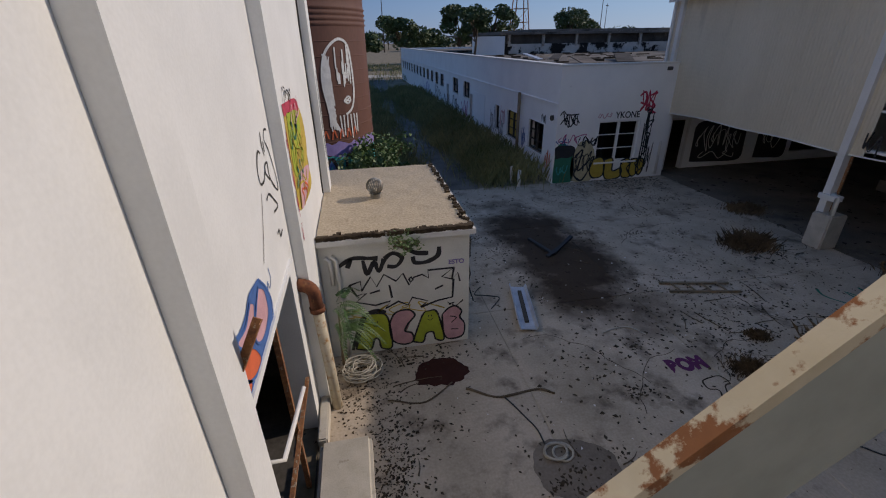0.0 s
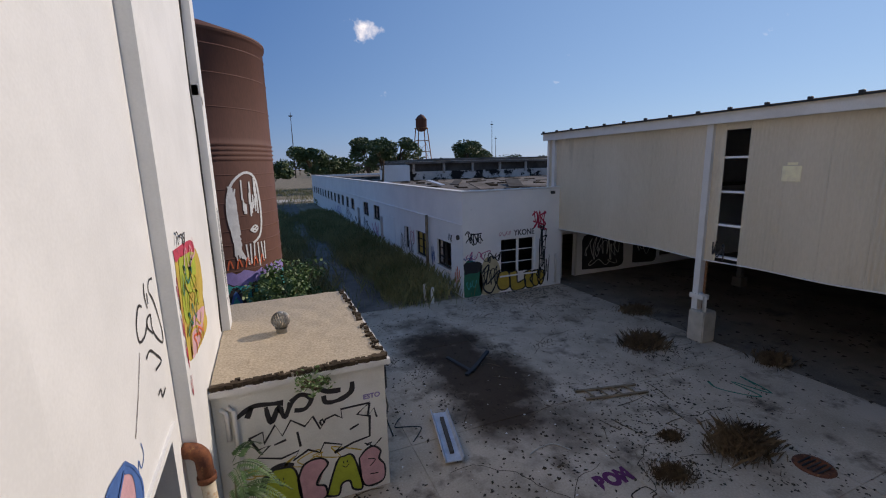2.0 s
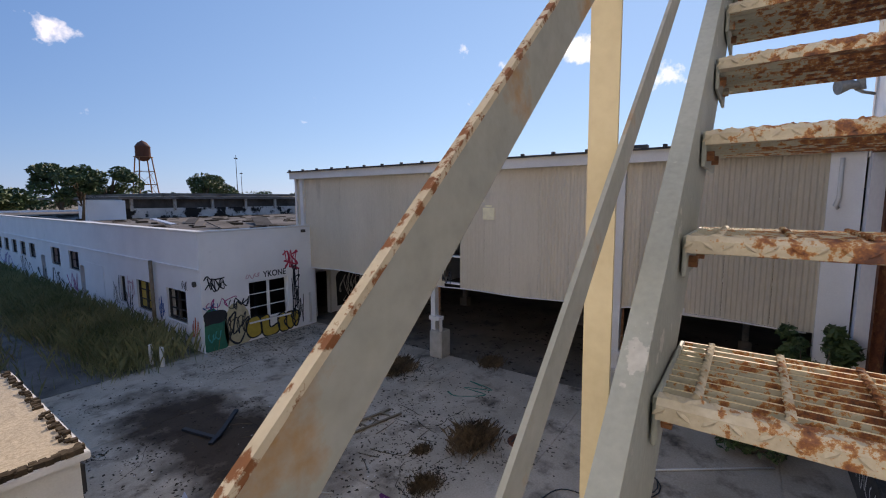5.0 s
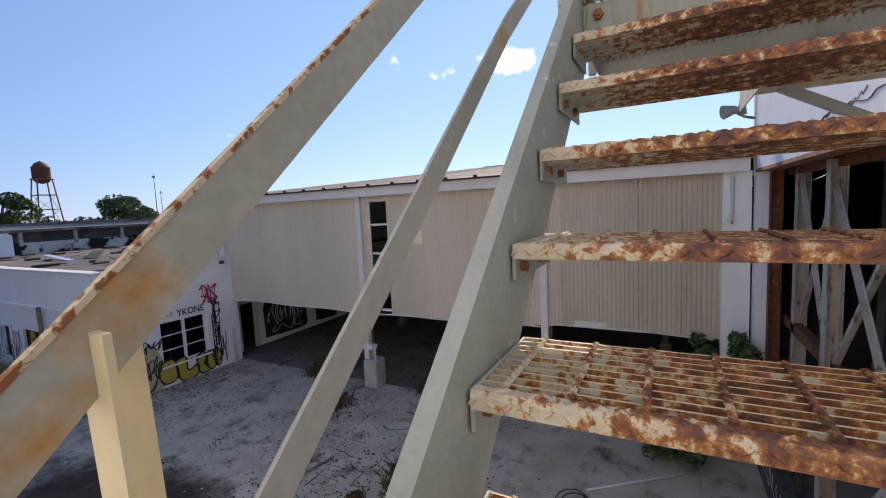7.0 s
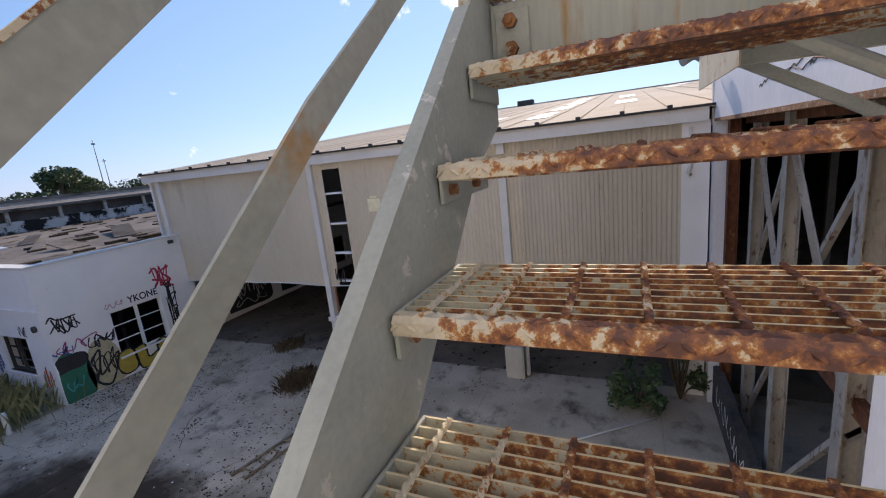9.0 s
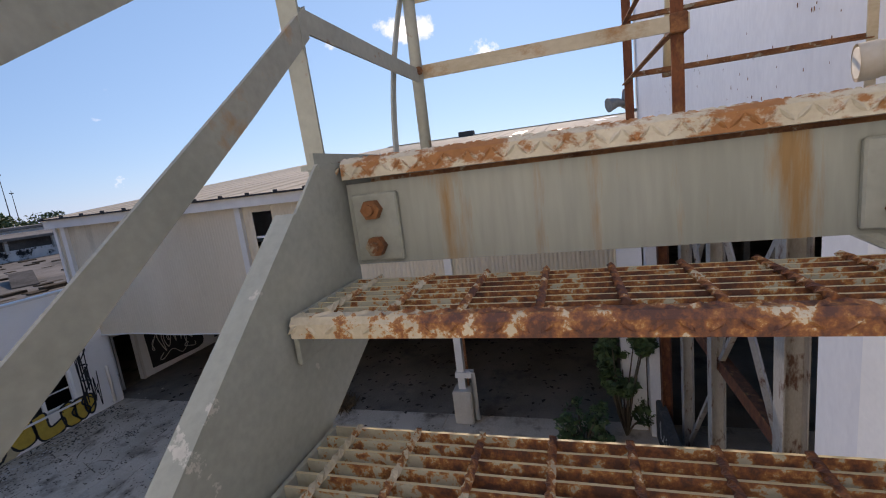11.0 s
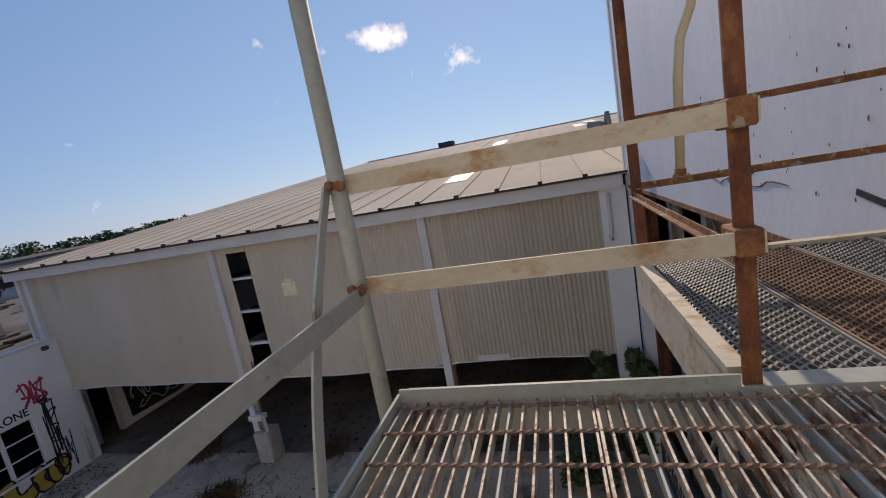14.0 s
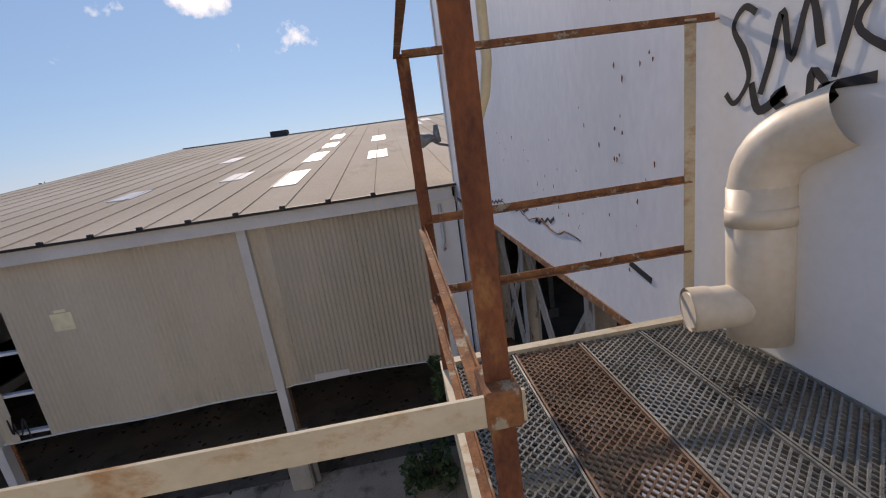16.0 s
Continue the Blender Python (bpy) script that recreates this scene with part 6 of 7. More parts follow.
part("lower_wall", boxes((12.5, 40, 38, 38.3, LZ - 0.22, 4.9)), BAYWALL, mon)
# solid dark box imitates the shade in the gap under the roof strip
part("opening", boxes((12.7, 40, 38.2, 38.5, 4.9, 5.6)), DARK, mon, "dark box standing for the shaded open strip")
part("roof_strip", boxes((12.2, 40.2, 37.7, 60, 5.6, 5.78)), FELT, mon, "grey roof of the raised strip")
for x in (13, 16, 19, 22, 25, 28, 31, 34):
    part("stub_post", boxes((x, x + 0.2, 37.9, 38.1, 4.7, 5.7)), PEEL, mon)
part("white_block", boxes((10.2, 12.4, 37, 39, LZ - 0.22, 5.5)), WHITE_OLD, mon)
part("end_block", boxes((27, 30, 34, 36, LZ - 0.22, 5.5)), WHITE_OLD, mon)
roofb = thing("distant_hall", "flat grey hall roof beyond the factory", "building", at=(40, 70, 0))
part("hall_body", boxes((24, 70, 60, 90, 0, 6.1)), WHITE_OLD, roofb)
part("hall_roof", boxes((23.5, 70.5, 59.5, 90.5, 6.1, 6.4)), FELT, roofb)

# ---- trees, tower and masts ----
def leaf_cloud(bm, lumps, count, size, rnd, flat_=0.7):
    for _ in range(count):
        cx, cy, cz, r = rnd.choice(lumps)
        u, a = rnd.uniform(-1, 1), rnd.uniform(0, 6.283)
        q = math.sqrt(1 - u * u)
        rr = r * (0.55 + 0.5 * rnd.random() ** 0.5)
        c = Vector((cx + rr * q * math.cos(a), cy + rr * q * math.sin(a), cz + rr * u * flat_))
        d = Vector((rnd.uniform(-1, 1), rnd.uniform(-1, 1), rnd.uniform(-0.5, 0.8))).normalized()
        e = d.cross(Vector((rnd.uniform(-1, 1), rnd.uniform(-1, 1), rnd.uniform(-1, 1)))).normalized()
        s = size * rnd.uniform(0.6, 1.3)
        bm.faces.new([bm.verts.new(p) for p in (c - d * s, c + e * s * 0.5, c + d * s, c - e * s * 0.5)])


def tree(x, y, h, r, seed, label, count=2600, base=0.0, size=0.35):
    rnd = random.Random(seed)
    t = thing("tree", label, "tree", at=(x, y, base))
    bm = bmesh.new()
    top = Vector((x + rnd.uniform(-0.4, 0.4), y, base + h * 0.62))
    tube(bm, [(x, y, base), (x + 0.1, y, base + h * 0.3), top], [h * 0.03, h * 0.022, h * 0.012], 8)
    lumps = []
    for i in range(11):
        a, hh = rnd.uniform(0, 6.283), rnd.uniform(0.42, 0.92)
        rad = r * rnd.uniform(0.35, 0.85) * (1.15 - 0.6 * abs(hh - 0.6))
        p = Vector((x + rad * math.cos(a), y + rad * math.sin(a), base + h * hh))
        lumps.append((p.x, p.y, p.z, r * rnd.uniform(0.28, 0.5)))
        tube(bm, [Vector((x, y, base + h * rnd.uniform(0.25, 0.5))), (Vector((x, y, base + h * hh)) + p) / 2 - Vector((0, 0, h * 0.05)), p], [h * 0.012, h * 0.008, h * 0.003], 5)
    part("trunk", bm, BARK, t)
    bm = bmesh.new()
    leaf_cloud(bm, lumps, count, size, rnd)
    part("crown", bm, LEAF, t)
    return t


tree(12.4, 118, 10.6, 5.8, 1, "broad dark green tree beyond the lane", 4200, 0, 0.42)
tree(19.0, 122, 8.4, 3.6, 2, "dark green tree beside the lane's end", 2600, 0, 0.42)
tree(23.2, 100, 12.6, 3.9, 3, "tall dense green tree behind the factory", 3400, 0, 0.36)
tree(30.1, 100, 12.2, 4.6, 4, "tall spreading tree behind the factory", 3800, 0, 0.36)
tree(88, 182, 15.6, 8.6, 5, "round-topped green tree on the skyline", 4200, 0, 0.6)
tree(2, 95, 7.0, 4.5, 7, "bushy tree at the end of the lane", 2400, 0, 0.4)
tree(-4, 70, 7.5, 4.0, 8, "bushy tree behind the silo", 2200, 0, 0.35)
tree(9.8, 36.6, 3.4, 1.35, 6, "young tree growing out of the roof", 1900, LZ - 0.22, 0.15)
for i in range(27):
    a = 0.02 + i * 0.058
    d = 320 + 40 * math.sin(i * 2.3)
    tree(d * math.sin(a), d * math.cos(a), 9 + 2.2 * math.sin(i * 1.7), 13, 30 + i, "distant tree in the skyline belt", 1000, 0, 1.1)
for i in range(14):
    a = 1.58 + i * 0.07
    tree(340 * math.sin(a), 340 * math.cos(a), 10 + 1.5 * math.sin(i * 2.1), 14, 60 + i, "distant tree in the skyline belt", 900, 0, 1.1)
tower = thing("water_tower", "old rusty water tower on tall braced legs", "water tower", at=(91, 250, 0))
TX, TY = 91.0, 250.0
bm = bmesh.new()
lathe(bm, [(0.1, 25.0), (2.2, 25.6), (3.3, 27.0), (3.3, 32.0), (3.5, 32.1), (2.0, 34.2), (0.1, 35.3)], TX, TY, 24)
part("tank", bm, SILO_M, tower, "rusty tank with a cone roof")
for sx in (-1, 1):
    for sy in (-1, 1):
        part("leg", bar((TX + sx * 5.0, TY + sy * 5.0, 0), (TX + sx * 2.7, TY + sy * 2.7, 27), flat(0.45, 0.45)), RUSTY, tower)
for z in (7, 13.5, 20):
    q = 5.0 - 2.3 * z / 27
    for a, b in (((-q, -q), (q, -q)), ((q, -q), (q, q)), ((q, q), (-q, q)), ((-q, q), (-q, -q))):
        part("brace", bar((TX + a[0], TY + a[1], z), (TX + b[0], TY + b[1], z), flat(0.25, 0.25)), RUSTY, tower)
        part("brace", bar((TX + a[0], TY + a[1], z - 6.5), (TX + b[0], TY + b[1], z), flat(0.14, 0.14)), RUSTY, tower)
part("riser", bar((TX, TY, 0), (TX, TY, 26), disc(0.6, 10)), RUSTY, tower)
part("balcony", bar((TX, TY, 27.0), (TX, TY, 27.25), disc(4.2, 20), (1, 0, 0)), RUSTY, tower)
for x, y, h, r in ((18, 260, 36, 0.35), (150, 270, 34, 0.3), (170, 300, 26, 0.3), (330, 120, 24, 0.35), (330, 60, 22, 0.3), (330, 40, 22, 0.3), (340, 10, 26, 0.35)):
    m = thing("radio_mast", "thin distant mast on the skyline", "mast", "skyline masts", at=(x, y, 0))
    part("pole", tubes([(x, y, 0), (x, y, h)], [r, r * 0.4], 6), DARK, m)
    part("arm", boxes((x - 1.0, x + 1.0, y - 0.1, y + 0.1, h * 0.93, h * 0.95)), DARK, m)

# ---- yard: slabs, kerbs, weeds, scrap ----
def weeds(name, label, spots, mat, seed, kind="stuff", cat="grass", lean=0.6):
    """Blades: spots of (x, y, spread x, spread y, count, height)."""
    rnd = random.Random(seed)
    bm = bmesh.new()
    for x, y, sx, sy, cnt, h in spots:
        for _ in range(cnt):
            px, py = x + rnd.gauss(0, sx), y + rnd.gauss(0, sy)
            hh, a = h * rnd.uniform(0.4, 1.2), rnd.uniform(0, 6.283)
            w = 0.004 + 0.006 * rnd.random() + 0.008 * h * h
            l = hh * rnd.uniform(0.1, lean)
            dx, dy = math.cos(a), math.sin(a)
            p = [(px - dy * w, py + dx * w, -0.02), (px + dy * w, py - dx * w, -0.02), (px + dx * l * 0.4 + dy * w * 0.7, py + dy * l * 0.4 - dx * w * 0.7, hh * 0.6), (px + dx * l, py + dy * l, hh), (px + dx * l * 0.4 - dy * w * 0.7, py + dy * l * 0.4 + dx * w * 0.7, hh * 0.6)]
            bm.faces.new([bm.verts.new(q) for q in p])
    return solid(name, bm, mat, label, cat, kind=kind)


grass_spots = []
for i in range(58):
    yy = 16.6 + i * 0.62
    grass_spots.append((6.3 - 0.012 * i, yy, 0.75, 0.5, 260, 0.85))
    grass_spots.append((5.1 + 0.4 * math.sin(i * 0.35) - 0.02 * i, yy, 0.4, 0.5, 90, 0.5))
    grass_spots.append((1.3 + 0.5 * math.sin(i * 0.3), yy, 0.6, 0.5, 140, 0.6))
    if i % 2 == 0:
        grass_spots.append((5.2, yy, 0.45, 0.6, 110, 0.45))
        grass_spots.append((0.8, 13.5 + i * 0.8, 0.9, 0.8, 200, 0.7))
        grass_spots.append((3.0 + 0.8 * math.sin(i), yy + 4, 0.3, 0.4, 40, 0.25))
weeds("grass", "tall dry grass and weeds along the wall", grass_spots, GRASS_M, 3)
weeds("grass", "long grass on the far verge", [(rng.uniform(-14, 16), rng.uniform(62, 110), 2.0, 1.5, 70, 1.0) for _ in range(70)], GRASS_M, 5)
for x, y, h, lg in ((10.4, 9.2, 0.3, 0.55), (8.25, 4.95, 0.3, 0.5), (7.35, 5.7, 0.1, 0.2), (6.45, 4.95, 0.1, 0.36), (12.6, 6.9, 0.2, 0.4), (12.5, 11.5, 0.2, 0.5)):
    weeds("weed_clump", "low dry tangled weed clump in a yard joint", [(x, y, lg * 0.5, lg * 0.42, int(300 + 1100 * lg), h), (x + lg * 0.3, y - lg * 0.2, lg * 0.25, lg * 0.3, int(500 * lg), h * 1.2), (x - lg * 0.5, y + lg * 0.1, lg * 0.3, lg * 0.2, int(400 * lg), h * 0.8)], WEED_M, int(x * 100), "stuff", "weeds", 1.1)


def shrub(x, y, z, r, h, seed, label, mat=LEAF_F, count=900, size=0.08):
    rnd = random.Random(seed)
    t = thing("shrub", label, "shrub", at=(x, y, z))
    lumps = [(x + rnd.uniform(-r, r) * 0.8, y + rnd.uniform(-r, r) * 0.8, z + h * rnd.uniform(0.15, 0.97), r * rnd.uniform(0.16, 0.42)) for _ in range(20)]
    bm = bmesh.new()
    for l_ in lumps:
        tube(bm, [(x, y, z), ((x + l_[0]) / 2, (y + l_[1]) / 2 + 0.05, (z + l_[2]) / 2), l_[:3]], [0.03, 0.02, 0.008], 5)
    part("stem", bm, BARK, t)
    bm = bmesh.new()
    leaf_cloud(bm, lumps, count, size, rnd, 1.0)
    part("leaves", bm, mat, t)


shrub(11.95, -1.15, 0, 0.6, 2.9, 3, "leafy shrub climbing beside the white pier", LEAF, 2600, 0.09)
shrub(11.4, -0.2, 0, 0.6, 1.0, 5, "low shrub by the pier", LEAF, 900, 0.08)
shrub(0.4, 15.2, 0, 1.0, 1.7, 4, "green shrub behind the low house", LEAF_F, 1800, 0.09)
shrub(0.9, 17.0, 0, 1.1, 1.9, 6, "green shrub at the foot of the silo", LEAF_F, 1800, 0.09)
shrub(0.75, 6.62, 2.15, 0.28, 0.3, 8, "small weed hanging over the roof edge", LEAF_F, 320, 0.035)

# fern-like young tree of heaven by the rusty pipe
fern = thing("fern_plant", "feathery green plant growing by the rusty pipe", "plant", at=(-0.55, 6.3, 0))
bm = bmesh.new()
tube(bm, [(-0.5, 6.35, 0), (-0.48, 6.3, 0.7), (-0.45, 6.25, 1.3)], [0.03, 0.022, 0.012], 6)
part("stem", bm, BARK, fern)
rf = random.Random(2)
for k in range(11):
    a, z = rf.uniform(-1.5, 1.0), rf.uniform(0.75, 1.55)
    ln = rf.uniform(0.5, 0.85)
    bm = bmesh.new()
    spine = [Vector((-0.46 + ln * t * math.cos(a), 6.28 + ln * t * math.sin(a), z + 0.5 * t - 0.75 * t * t)) for t in [i / 20 for i in range(21)]]
    tube(bm, spine, 0.005, 4)
    sd = Vector((-math.sin(a), math.cos(a), 0))
    for i in range(3, 21):
        for s_ in (-1, 1):
            p = spine[i]
            q = p + sd * s_ * 0.125 * (1.12 - i / 22) + Vector((0.04 * math.cos(a), 0.04 * math.sin(a), -0.025))
            w = (spine[i] - spine[i - 1]).normalized() * 0.02
            bm.faces.new([bm.verts.new(v) for v in (p, (p + q) / 2 - w, q, (p + q) / 2 + w)])
    part("frond", bm, FERN_M, fern)

rust_pipe = thing("rusty_pipe", "thick rusty pipe with an elbow rising by the wall", "pipe", at=(-0.6, 5.56, 0))
part("riser", tubes([(-0.6, 5.56, 0.0), (-0.62, 5.56, 0.9), (-0.66, 5.56, 1.95)], 0.08, 14), RUST_CREAM, rust_pipe, "pipe with flaking paint")
part("elbow", tubes([(-0.658, 5.56, 1.9)] + bend((-0.67, 5.56, 2.25), (-0.658, 5.56, 1.9), (-0.95, 5.57, 2.3), 0.16) + [(-0.87, 5.57, 2.29)], 0.092, 14), RUST_DEEP, rust_pipe, "rust-red elbow")
part("flange", tubes([(-0.655, 5.56, 1.84), (-0.658, 5.56, 1.91)], 0.108, 14), RUST_DEEP, rust_pipe)
slab = solid("concrete_block", bevelled(boxes((-0.78, -0.08, 1.6, 4.66, -0.02, 0.3)), 0.05, 3), SLAB, "pale concrete block with worn corners by the wall", "block")
kerb = solid("kerb", bevelled(boxes((-0.84, -0.7, 4.75, 6.7, -0.02, 0.22)), 0.02), SLAB, "narrow broken concrete kerb along the wall", "kerb", kind="structure")
part("gutter_pit", boxes((-0.86, -0.845, 2.9, 5.2, -0.01, 0.02)), DARK, kerb)
# rail on brackets low on the wall
solid("hand_bar", tubes([(XW, 2.62, 2.45), (XW + 0.24, 2.62, 2.45), (XW + 0.3, 3.4, 2.42)], 0.02, 8), FASCIA, "thin white pipe bar fixed to the wall", "bar")


def coil(name, x, y, z, r, loops, rad, mat, label, seed, squash=1.0):
    rnd = random.Random(seed)
    pts = []
    for i in range(loops * 14):
        a = i * 6.283 / 14
        rr = r * (0.75 + 0.3 * math.sin(i * 0.37 + seed))
        pts.append((x + rr * math.cos(a) + 0.04 * math.sin(i * 0.21), y + rr * math.sin(a) * squash, z + rad + 0.012 * (i // 14) + 0.02 * rnd.random()))
    return solid(name, tubes(pts, rad, 5), mat, label, "cable")


coil("cable_coil", -0.2, 6.25, 0, 0.32, 14, 0.011, CABLE, "tangled heap of pale cable by the hut", 1, 0.9)
coil("hose_loop", 2.45, 4.0, 0, 0.22, 3, 0.018, CABLE, "loop of pale hose on the concrete", 2, 0.8)
coil("wire_loop", 8.9, 1.6, 0, 0.5, 3, 0.012, RUBBER, "loop of black wire on the concrete", 4, 0.8)
for i, (pts, r, mt, lab) in enumerate((
        ([(1.5, 5.5), (2.0, 5.2), (2.6, 5.25), (2.9, 5.1)], 0.02, BARK, "dry branch lying on the concrete"),
        ([(2.05, 5.2), (2.3, 4.6), (2.35, 4.2)], 0.012, RUBBER, "black wire on the concrete"),
        ([(0.2, 5.5), (0.8, 5.35), (1.3, 5.7)], 0.014, BARK, "thin twig on the concrete"),
        ([(4.5, 6.4), (5.0, 6.5), (5.3, 6.2)], 0.014, CABLE, "bent pale cable on the concrete"),
        ([(2.6, 8.6), (2.4, 8.3), (2.9, 8.1), (2.6, 7.7)], 0.012, RUBBER, "loose black cable on the concrete"),
        ([(6.6, 3.3), (7.0, 3.0), (7.8, 2.8), (8.0, 2.2)], 0.012, RUBBER, "loose black cable on the concrete"),
        ([(4.6, 2.9), (4.75, 2.6), (5.3, 2.3)], 0.015, RUBBER, "black cable on the concrete"))):
    P = smooth_line(pts, 6)
    solid("loose_cable" if "cable" in lab or "wire" in lab else "branch", tubes([(p.x, p.y, 0.018 + 0.012 * math.sin(k)) for k, p in enumerate(P)], r, 6), mt, lab, "cable" if "cable" in lab or "wire" in lab else "branch")
solid("steel_rod", tubes([(9.5, 1.4, 0.03), (11.0, -0.6, 0.03)], 0.02, 6), FASCIA, "thin pale rod lying on the yard", "rod")

# scrap: a light car-bumper-like sheet, ladder, planks, hole cover
scrap = thing("metal_fender", "dented pale metal trough lying on the concrete", "scrap metal", at=(3.2, 7.5, 0))
bm = bmesh.new()
prism(bm, (3.42, 8.35, 0.05), (3.08, 6.75, 0.06), [(-0.17, 0.0), (0.17, 0.0), (0.2, 0.12), (0.18, 0.13), (0.14, 0.02), (-0.14, 0.02), (-0.18, 0.1), (-0.2, 0.09)])
part("trough", bm, SHEETM, scrap)
part("inner_rail", bar((3.38, 8.1, 0.1), (3.12, 6.95, 0.11), flat(0.08, 0.05)), DARK, scrap)
lad = thing("ladder", "broken wooden ladder lying on the yard", "ladder", at=(7.4, 7.5, 0))
for d in (0, 0.38):
    part("rail", bar((6.75, 7.85 - d, 0.04), (8.3, 7.5 - d, 0.04), flat(0.06, 0.04)), WOODM, lad)
for i in range(4):
    t = 0.15 + 0.22 * i
    part("rung", bar((6.75 + 1.55 * t, 7.85 - 0.35 * t, 0.05), (6.75 + 1.55 * t, 7.47 - 0.35 * t, 0.05), disc(0.02, 6)), WOODM, lad)
frame_ = thing("broken_frame", "broken black wooden frame in the soot patch", "scrap wood", at=(5.0, 10.4, 0))
for a, b in (((4.7, 10.9, 0.03), (4.95, 9.75, 0.06)), ((4.95, 9.8, 0.05), (5.75, 10.4, 0.22)), ((4.75, 9.7, 0.04), (5.2, 10.0, 0.1))):
    part("stick", bar(a, b, flat(0.1, 0.06)), SOOT, frame_)
cover = thing("drain_cover", "rusty round drain opening in the concrete", "drain cover", at=(8.94, 4.05, 0))
bm = bmesh.new()
lathe(bm, [(0.001, 0.012), (0.22, 0.012), (0.24, 0.03), (0.3, 0.028), (0.32, 0.0)], 8.94, 4.05, 24)
part("ring", bm, RUST_DEEP, cover)
for i in range(-2, 3):
    part("grate_bar", boxes((8.74, 9.14, 4.05 + i * 0.08 - 0.012, 4.05 + i * 0.08 + 0.012, 0.012, 0.03)), SOOT, cover)
bollards = thing("bollard", "short white pipe bollard at the yard's edge", "bollard", "white bollards", at=(6.05, 16.35, 0))
bm = bmesh.new()
lathe(bm, [(0.07, -0.02), (0.07, 0.62), (0.055, 0.66), (0.001, 0.67)], 6.05, 16.35, 14)
part("pipe", bm, FASCIA, bollards)
copy_thing(bollards, Matrix.Translation((6.15, 15.75, 0)))
PG = wall_plane((0, 0, 0), (1, 0, 0), (0, 1, 0))
lettering(yard, PG, "BOM", 5.12, 5.14, 0.42, P_PURP, 0.006, 0.78, 0.03)
tag(yard, PG, 303, 10.1, 5.9, 1.0, 0.9, P_DGREEN, 0.05, 5, 0.006)
patch(yard, PG, [(0.75, 5.75), (1.3, 5.65), (1.65, 5.9), (1.5, 6.25), (1.0, 6.35), (0.7, 6.05)], P_SCAR, 0.005, 0.09, 9, "dark_stain", "dark red-brown blot on the concrete")

patch(yard, PG, [(2.1, 3.5), (2.6, 3.3), (3.1, 3.5), (3.2, 3.9), (2.8, 4.2), (2.3, 4.25), (2.05, 3.9)], INNER, 0.0045, 0.03, 14, "dark_stain", "dark damp stain on the concrete")

# cracks in the concrete
krng = random.Random(12)
for i in range(16):
    x, y, a = krng.uniform(1.5, 11.5), krng.uniform(3.5, 14.5), krng.uniform(0, 6.283)
    line = []
    for _ in range(krng.randint(9, 20)):
        line.append((x, y))
        a += krng.gauss(0, 0.35)
        x, y = x + 0.16 * math.cos(a), y + 0.16 * math.sin(a)
    bm = bmesh.new()
    ribbon(bm, PG, line, krng.uniform(0.008, 0.02), 0.0055)
    part("crack", bm, LITTER, yard, "dirt-filled crack in the concrete")
# outline drawn on the ground
bm = bmesh.new()
ribbon(bm, PG, smooth_line([(5.62, 4.9), (5.45, 4.85), (5.42, 4.68), (5.56, 4.6), (5.4, 4.3), (5.28, 4.0), (5.42, 3.95), (5.52, 4.25), (5.72, 4.66), (5.86, 4.72), (5.82, 4.9), (5.62, 4.9)], 6), 0.025, 0.006)
part("chalk_outline", bm, LITTER, yard, "dark outline drawn on the concrete")

# litter: dead leaves, chips and crumbs over the yard
def litter(name, label, count, area, seed, mat, smin, smax):
    rnd = random.Random(seed)
    bm = bmesh.new()
    for _ in range(count):
        x, y = area(rnd)
        s, a = rnd.uniform(smin, smax), rnd.uniform(0, 6.283)
        c, d = math.cos(a) * s, math.sin(a) * s
        z = 0.006 + rnd.random() * s * 0.5
        v = [bm.verts.new(p) for p in ((x - c, y - d, 0.004), (x + d * 0.6, y - c * 0.5, z * 0.4), (x + c * 0.9, y + d, 0.006), (x - d * 0.5, y + c * 0.6, z))]
        bm.faces.new((v[0], v[1], v[3]))
        bm.faces.new((v[1], v[2], v[3]))
    solid(name, bm, mat, label, "litter", kind="stuff")


litter("leaf_litter", "dead leaves and dark chips scattered over the yard", 1300, lambda r: (r.uniform(-0.6, 12), r.uniform(2, 15.6)), 1, LITTER, 0.008, 0.035)
litter("leaf_litter", "dead leaves gathered along the building's foot", 700, lambda r: (r.uniform(7.6, 12), 15.7 - abs(r.gauss(0, 0.9))), 2, LITTER, 0.012, 0.06)
litter("leaf_litter", "dark litter in the soot patch", 800, lambda r: (4.4 + r.gauss(0, 1.0), 10 + r.gauss(0, 2.6)), 3, LITTER, 0.012, 0.06)
litter("leaf_litter", "dark litter beside the concrete block", 700, lambda r: (0.15 + r.gauss(0, 0.18), 4.0 + r.gauss(0, 0.7)), 4, LITTER, 0.008, 0.03)
litter("leaf_litter", "litter by the pipe and hut", 500, lambda r: (-0.3 + r.gauss(0, 0.4), 5.9 + r.gauss(0, 0.5)), 5, LITTER, 0.01, 0.035)
litter("leaf_litter", "dark litter in the yard's joints", 600, lambda r: (8 + r.gauss(0, 1.8), 7 + r.gauss(0, 1.6)), 6, LITTER, 0.012, 0.055)
litter("pale_chips", "pale stone chips and paper scraps on the yard", 130, lambda r: (r.uniform(1, 11), r.uniform(4, 14)), 7, FASCIA, 0.01, 0.035)
litter("leaf_litter", "dark litter on the shed floor", 700, lambda r: (r.uniform(12.4, 20), r.uniform(-1, 15)), 8, LITTER, 0.03, 0.12)

crng = random.Random(41)
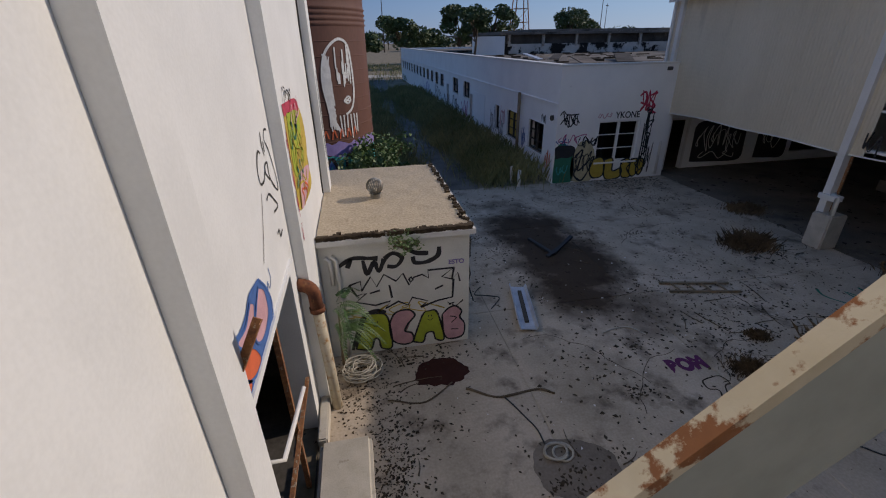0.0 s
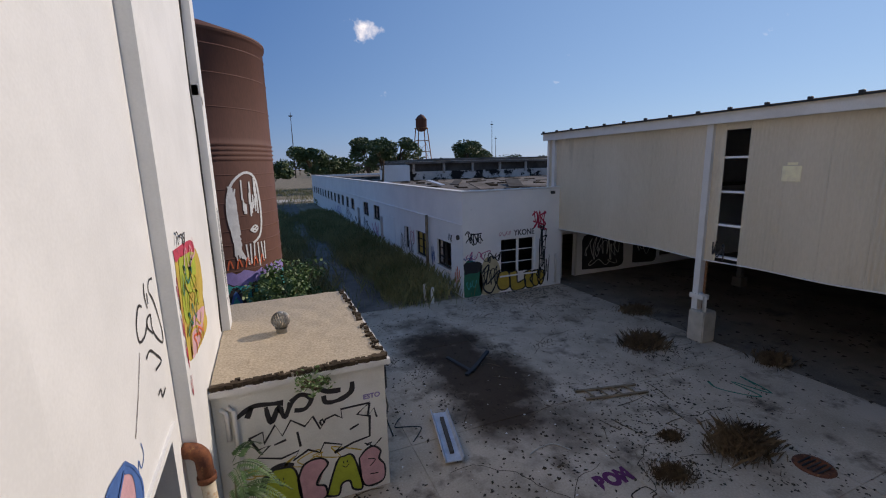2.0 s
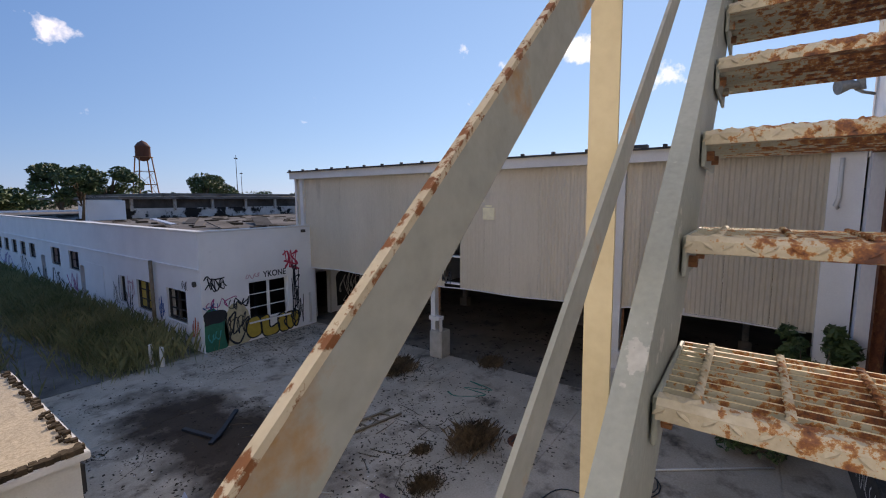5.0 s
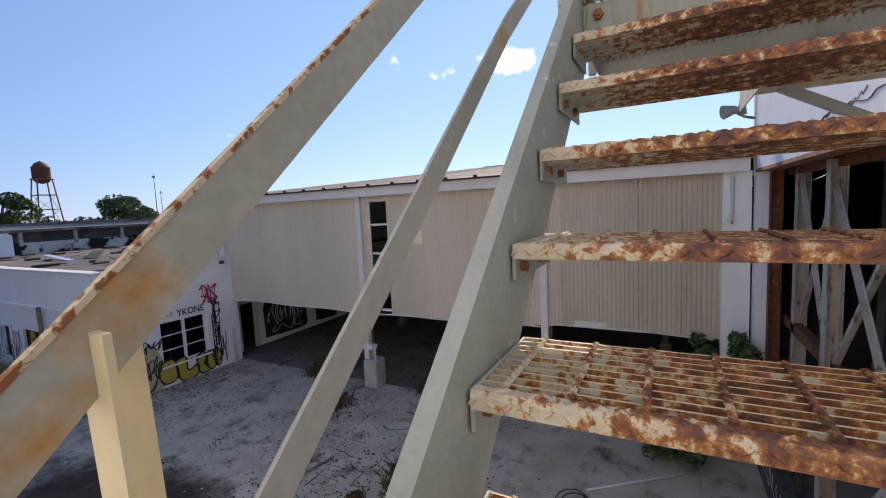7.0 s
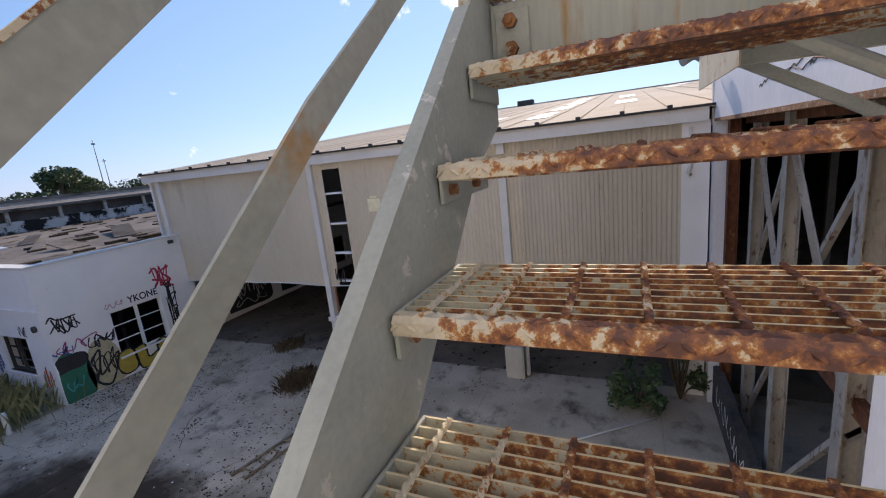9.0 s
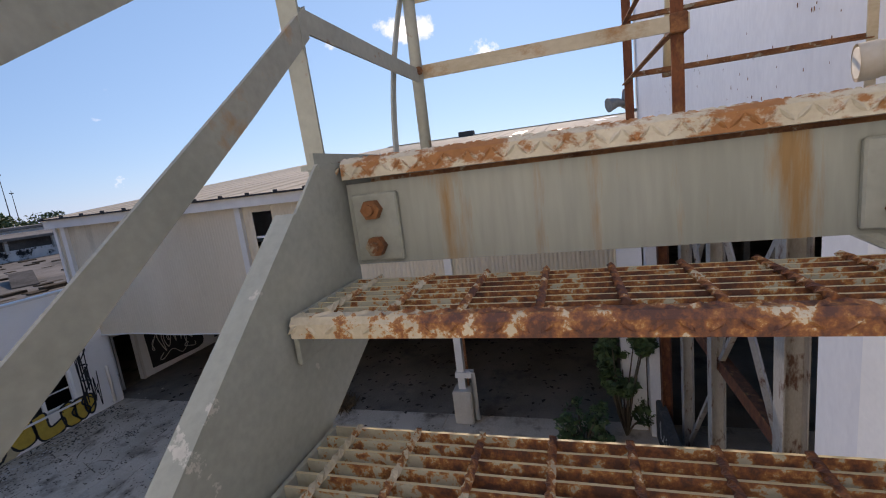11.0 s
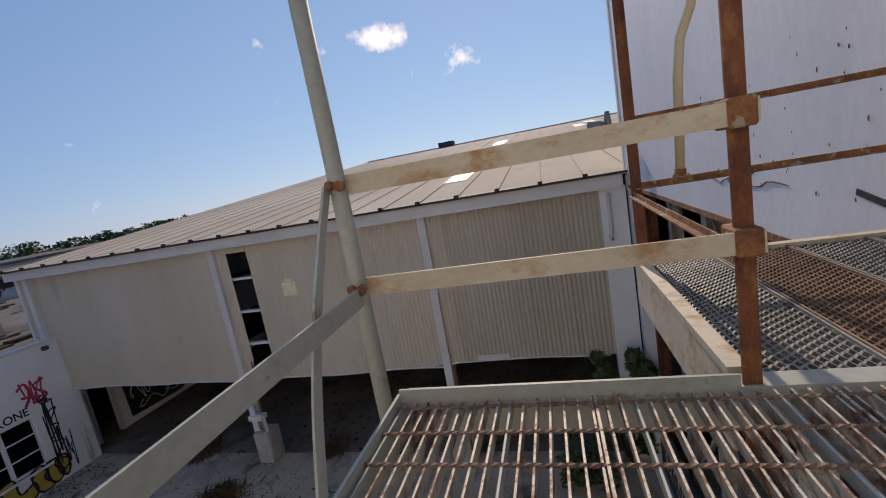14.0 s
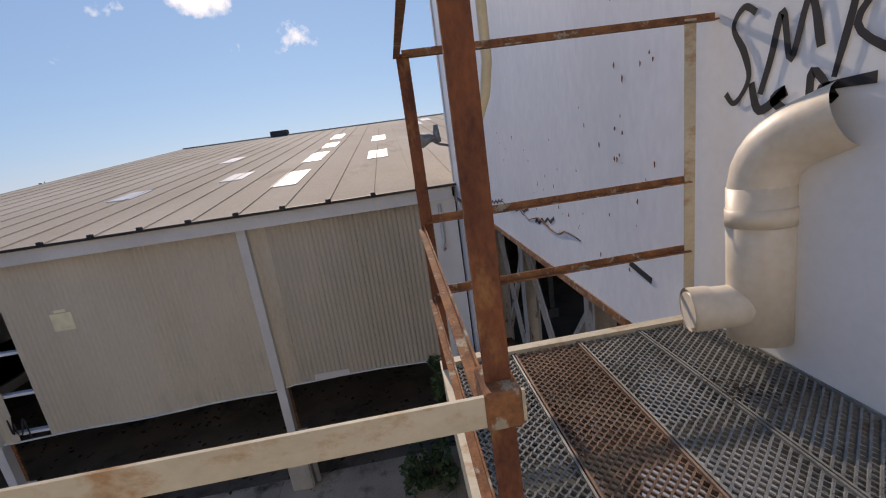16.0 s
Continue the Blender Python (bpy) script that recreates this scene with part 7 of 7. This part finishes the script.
CLUSTERS = [(crng.uniform(0.6, 11.8), crng.uniform(3.2, 15.2), crng.uniform(0.08, 0.38)) for _ in range(46)] + [(6.9, 5.0, 0.25), (6.5, 5.2, 0.2), (7.2, 4.7, 0.2), (-0.3, 7.2, 0.3), (0.2, 5.3, 0.35), (0.1, 6.4, 0.25)]


def clustered(r):
    x, y, d = CLUSTERS[r.randrange(len(CLUSTERS))]
    return x + r.gauss(0, d * 1.4), y + r.gauss(0, d)


litter("leaf_litter", "dark crumbs and dead leaves lying in drifts on the yard", 2300, clustered, 21, LITTER, 0.008, 0.045)
litter("rubble_bits", "broken plaster and rubbish before the building front", 420, lambda r: (7.4 + abs(r.gauss(0, 2.0)), 15.6 - abs(r.gauss(0, 0.5))), 22, SLAB, 0.012, 0.06)

LEAFY = [(8.2, 14.2, 1.3, 0.5), (9.6, 13.2, 1.2, 0.7), (7.4, 6.6, 0.9, 0.5), (6.9, 6.1, 0.8, 0.4), (8.6, 7.4, 0.9, 0.6), (4.8, 9.2, 0.9, 1.6), (0.3, 4.2, 0.22, 0.8), (0.9, 6.5, 0.6, 0.15), (3.0, 3.6, 0.5, 0.35), (11.0, 8.8, 0.6, 0.4), (10.4, 12.0, 1.0, 0.6)]


def drifts(r):
    x, y, dx, dy = LEAFY[r.randrange(len(LEAFY))]
    return x + r.gauss(0, dx), y + r.gauss(0, dy)


litter("dead_leaves", "curled black dead leaves lying in drifts on the concrete", 1500, drifts, 51, LITTER, 0.014, 0.045)
trng = random.Random(88)
for i in range(34):
    x, y = drifts(trng)
    a, ln = trng.uniform(0, 6.283), trng.uniform(0.25, 0.9)
    bend_ = trng.uniform(-0.5, 0.5)
    pts = [(x + ln * t * math.cos(a + bend_ * t), y + ln * t * math.sin(a + bend_ * t), 0.012 + 0.02 * t * (1 - t)) for t in (0, 0.25, 0.5, 0.75, 1.0)]
    solid("twig", tubes(pts, [0.011, 0.01, 0.008, 0.006, 0.003], 5), BARK, "thin dark dead twig lying on the concrete", "twig", "twigs on the yard")

# concrete slabs of the yard, each with its own edges
slab_me = mesh_of("slab", bevelled(boxes((0.012, 3.308, 0.012, 4.138, -0.03, 0.0)), 0.008, 1), CONCRETE)
pieces("slab", slab_me, [Matrix.Translation((-0.8 + 3.32 * i, -9.0 + 4.15 * j, 0.0008 * ((i * 3 + j * 5) % 4))) for i in range(4) for j in range(6)], yard)
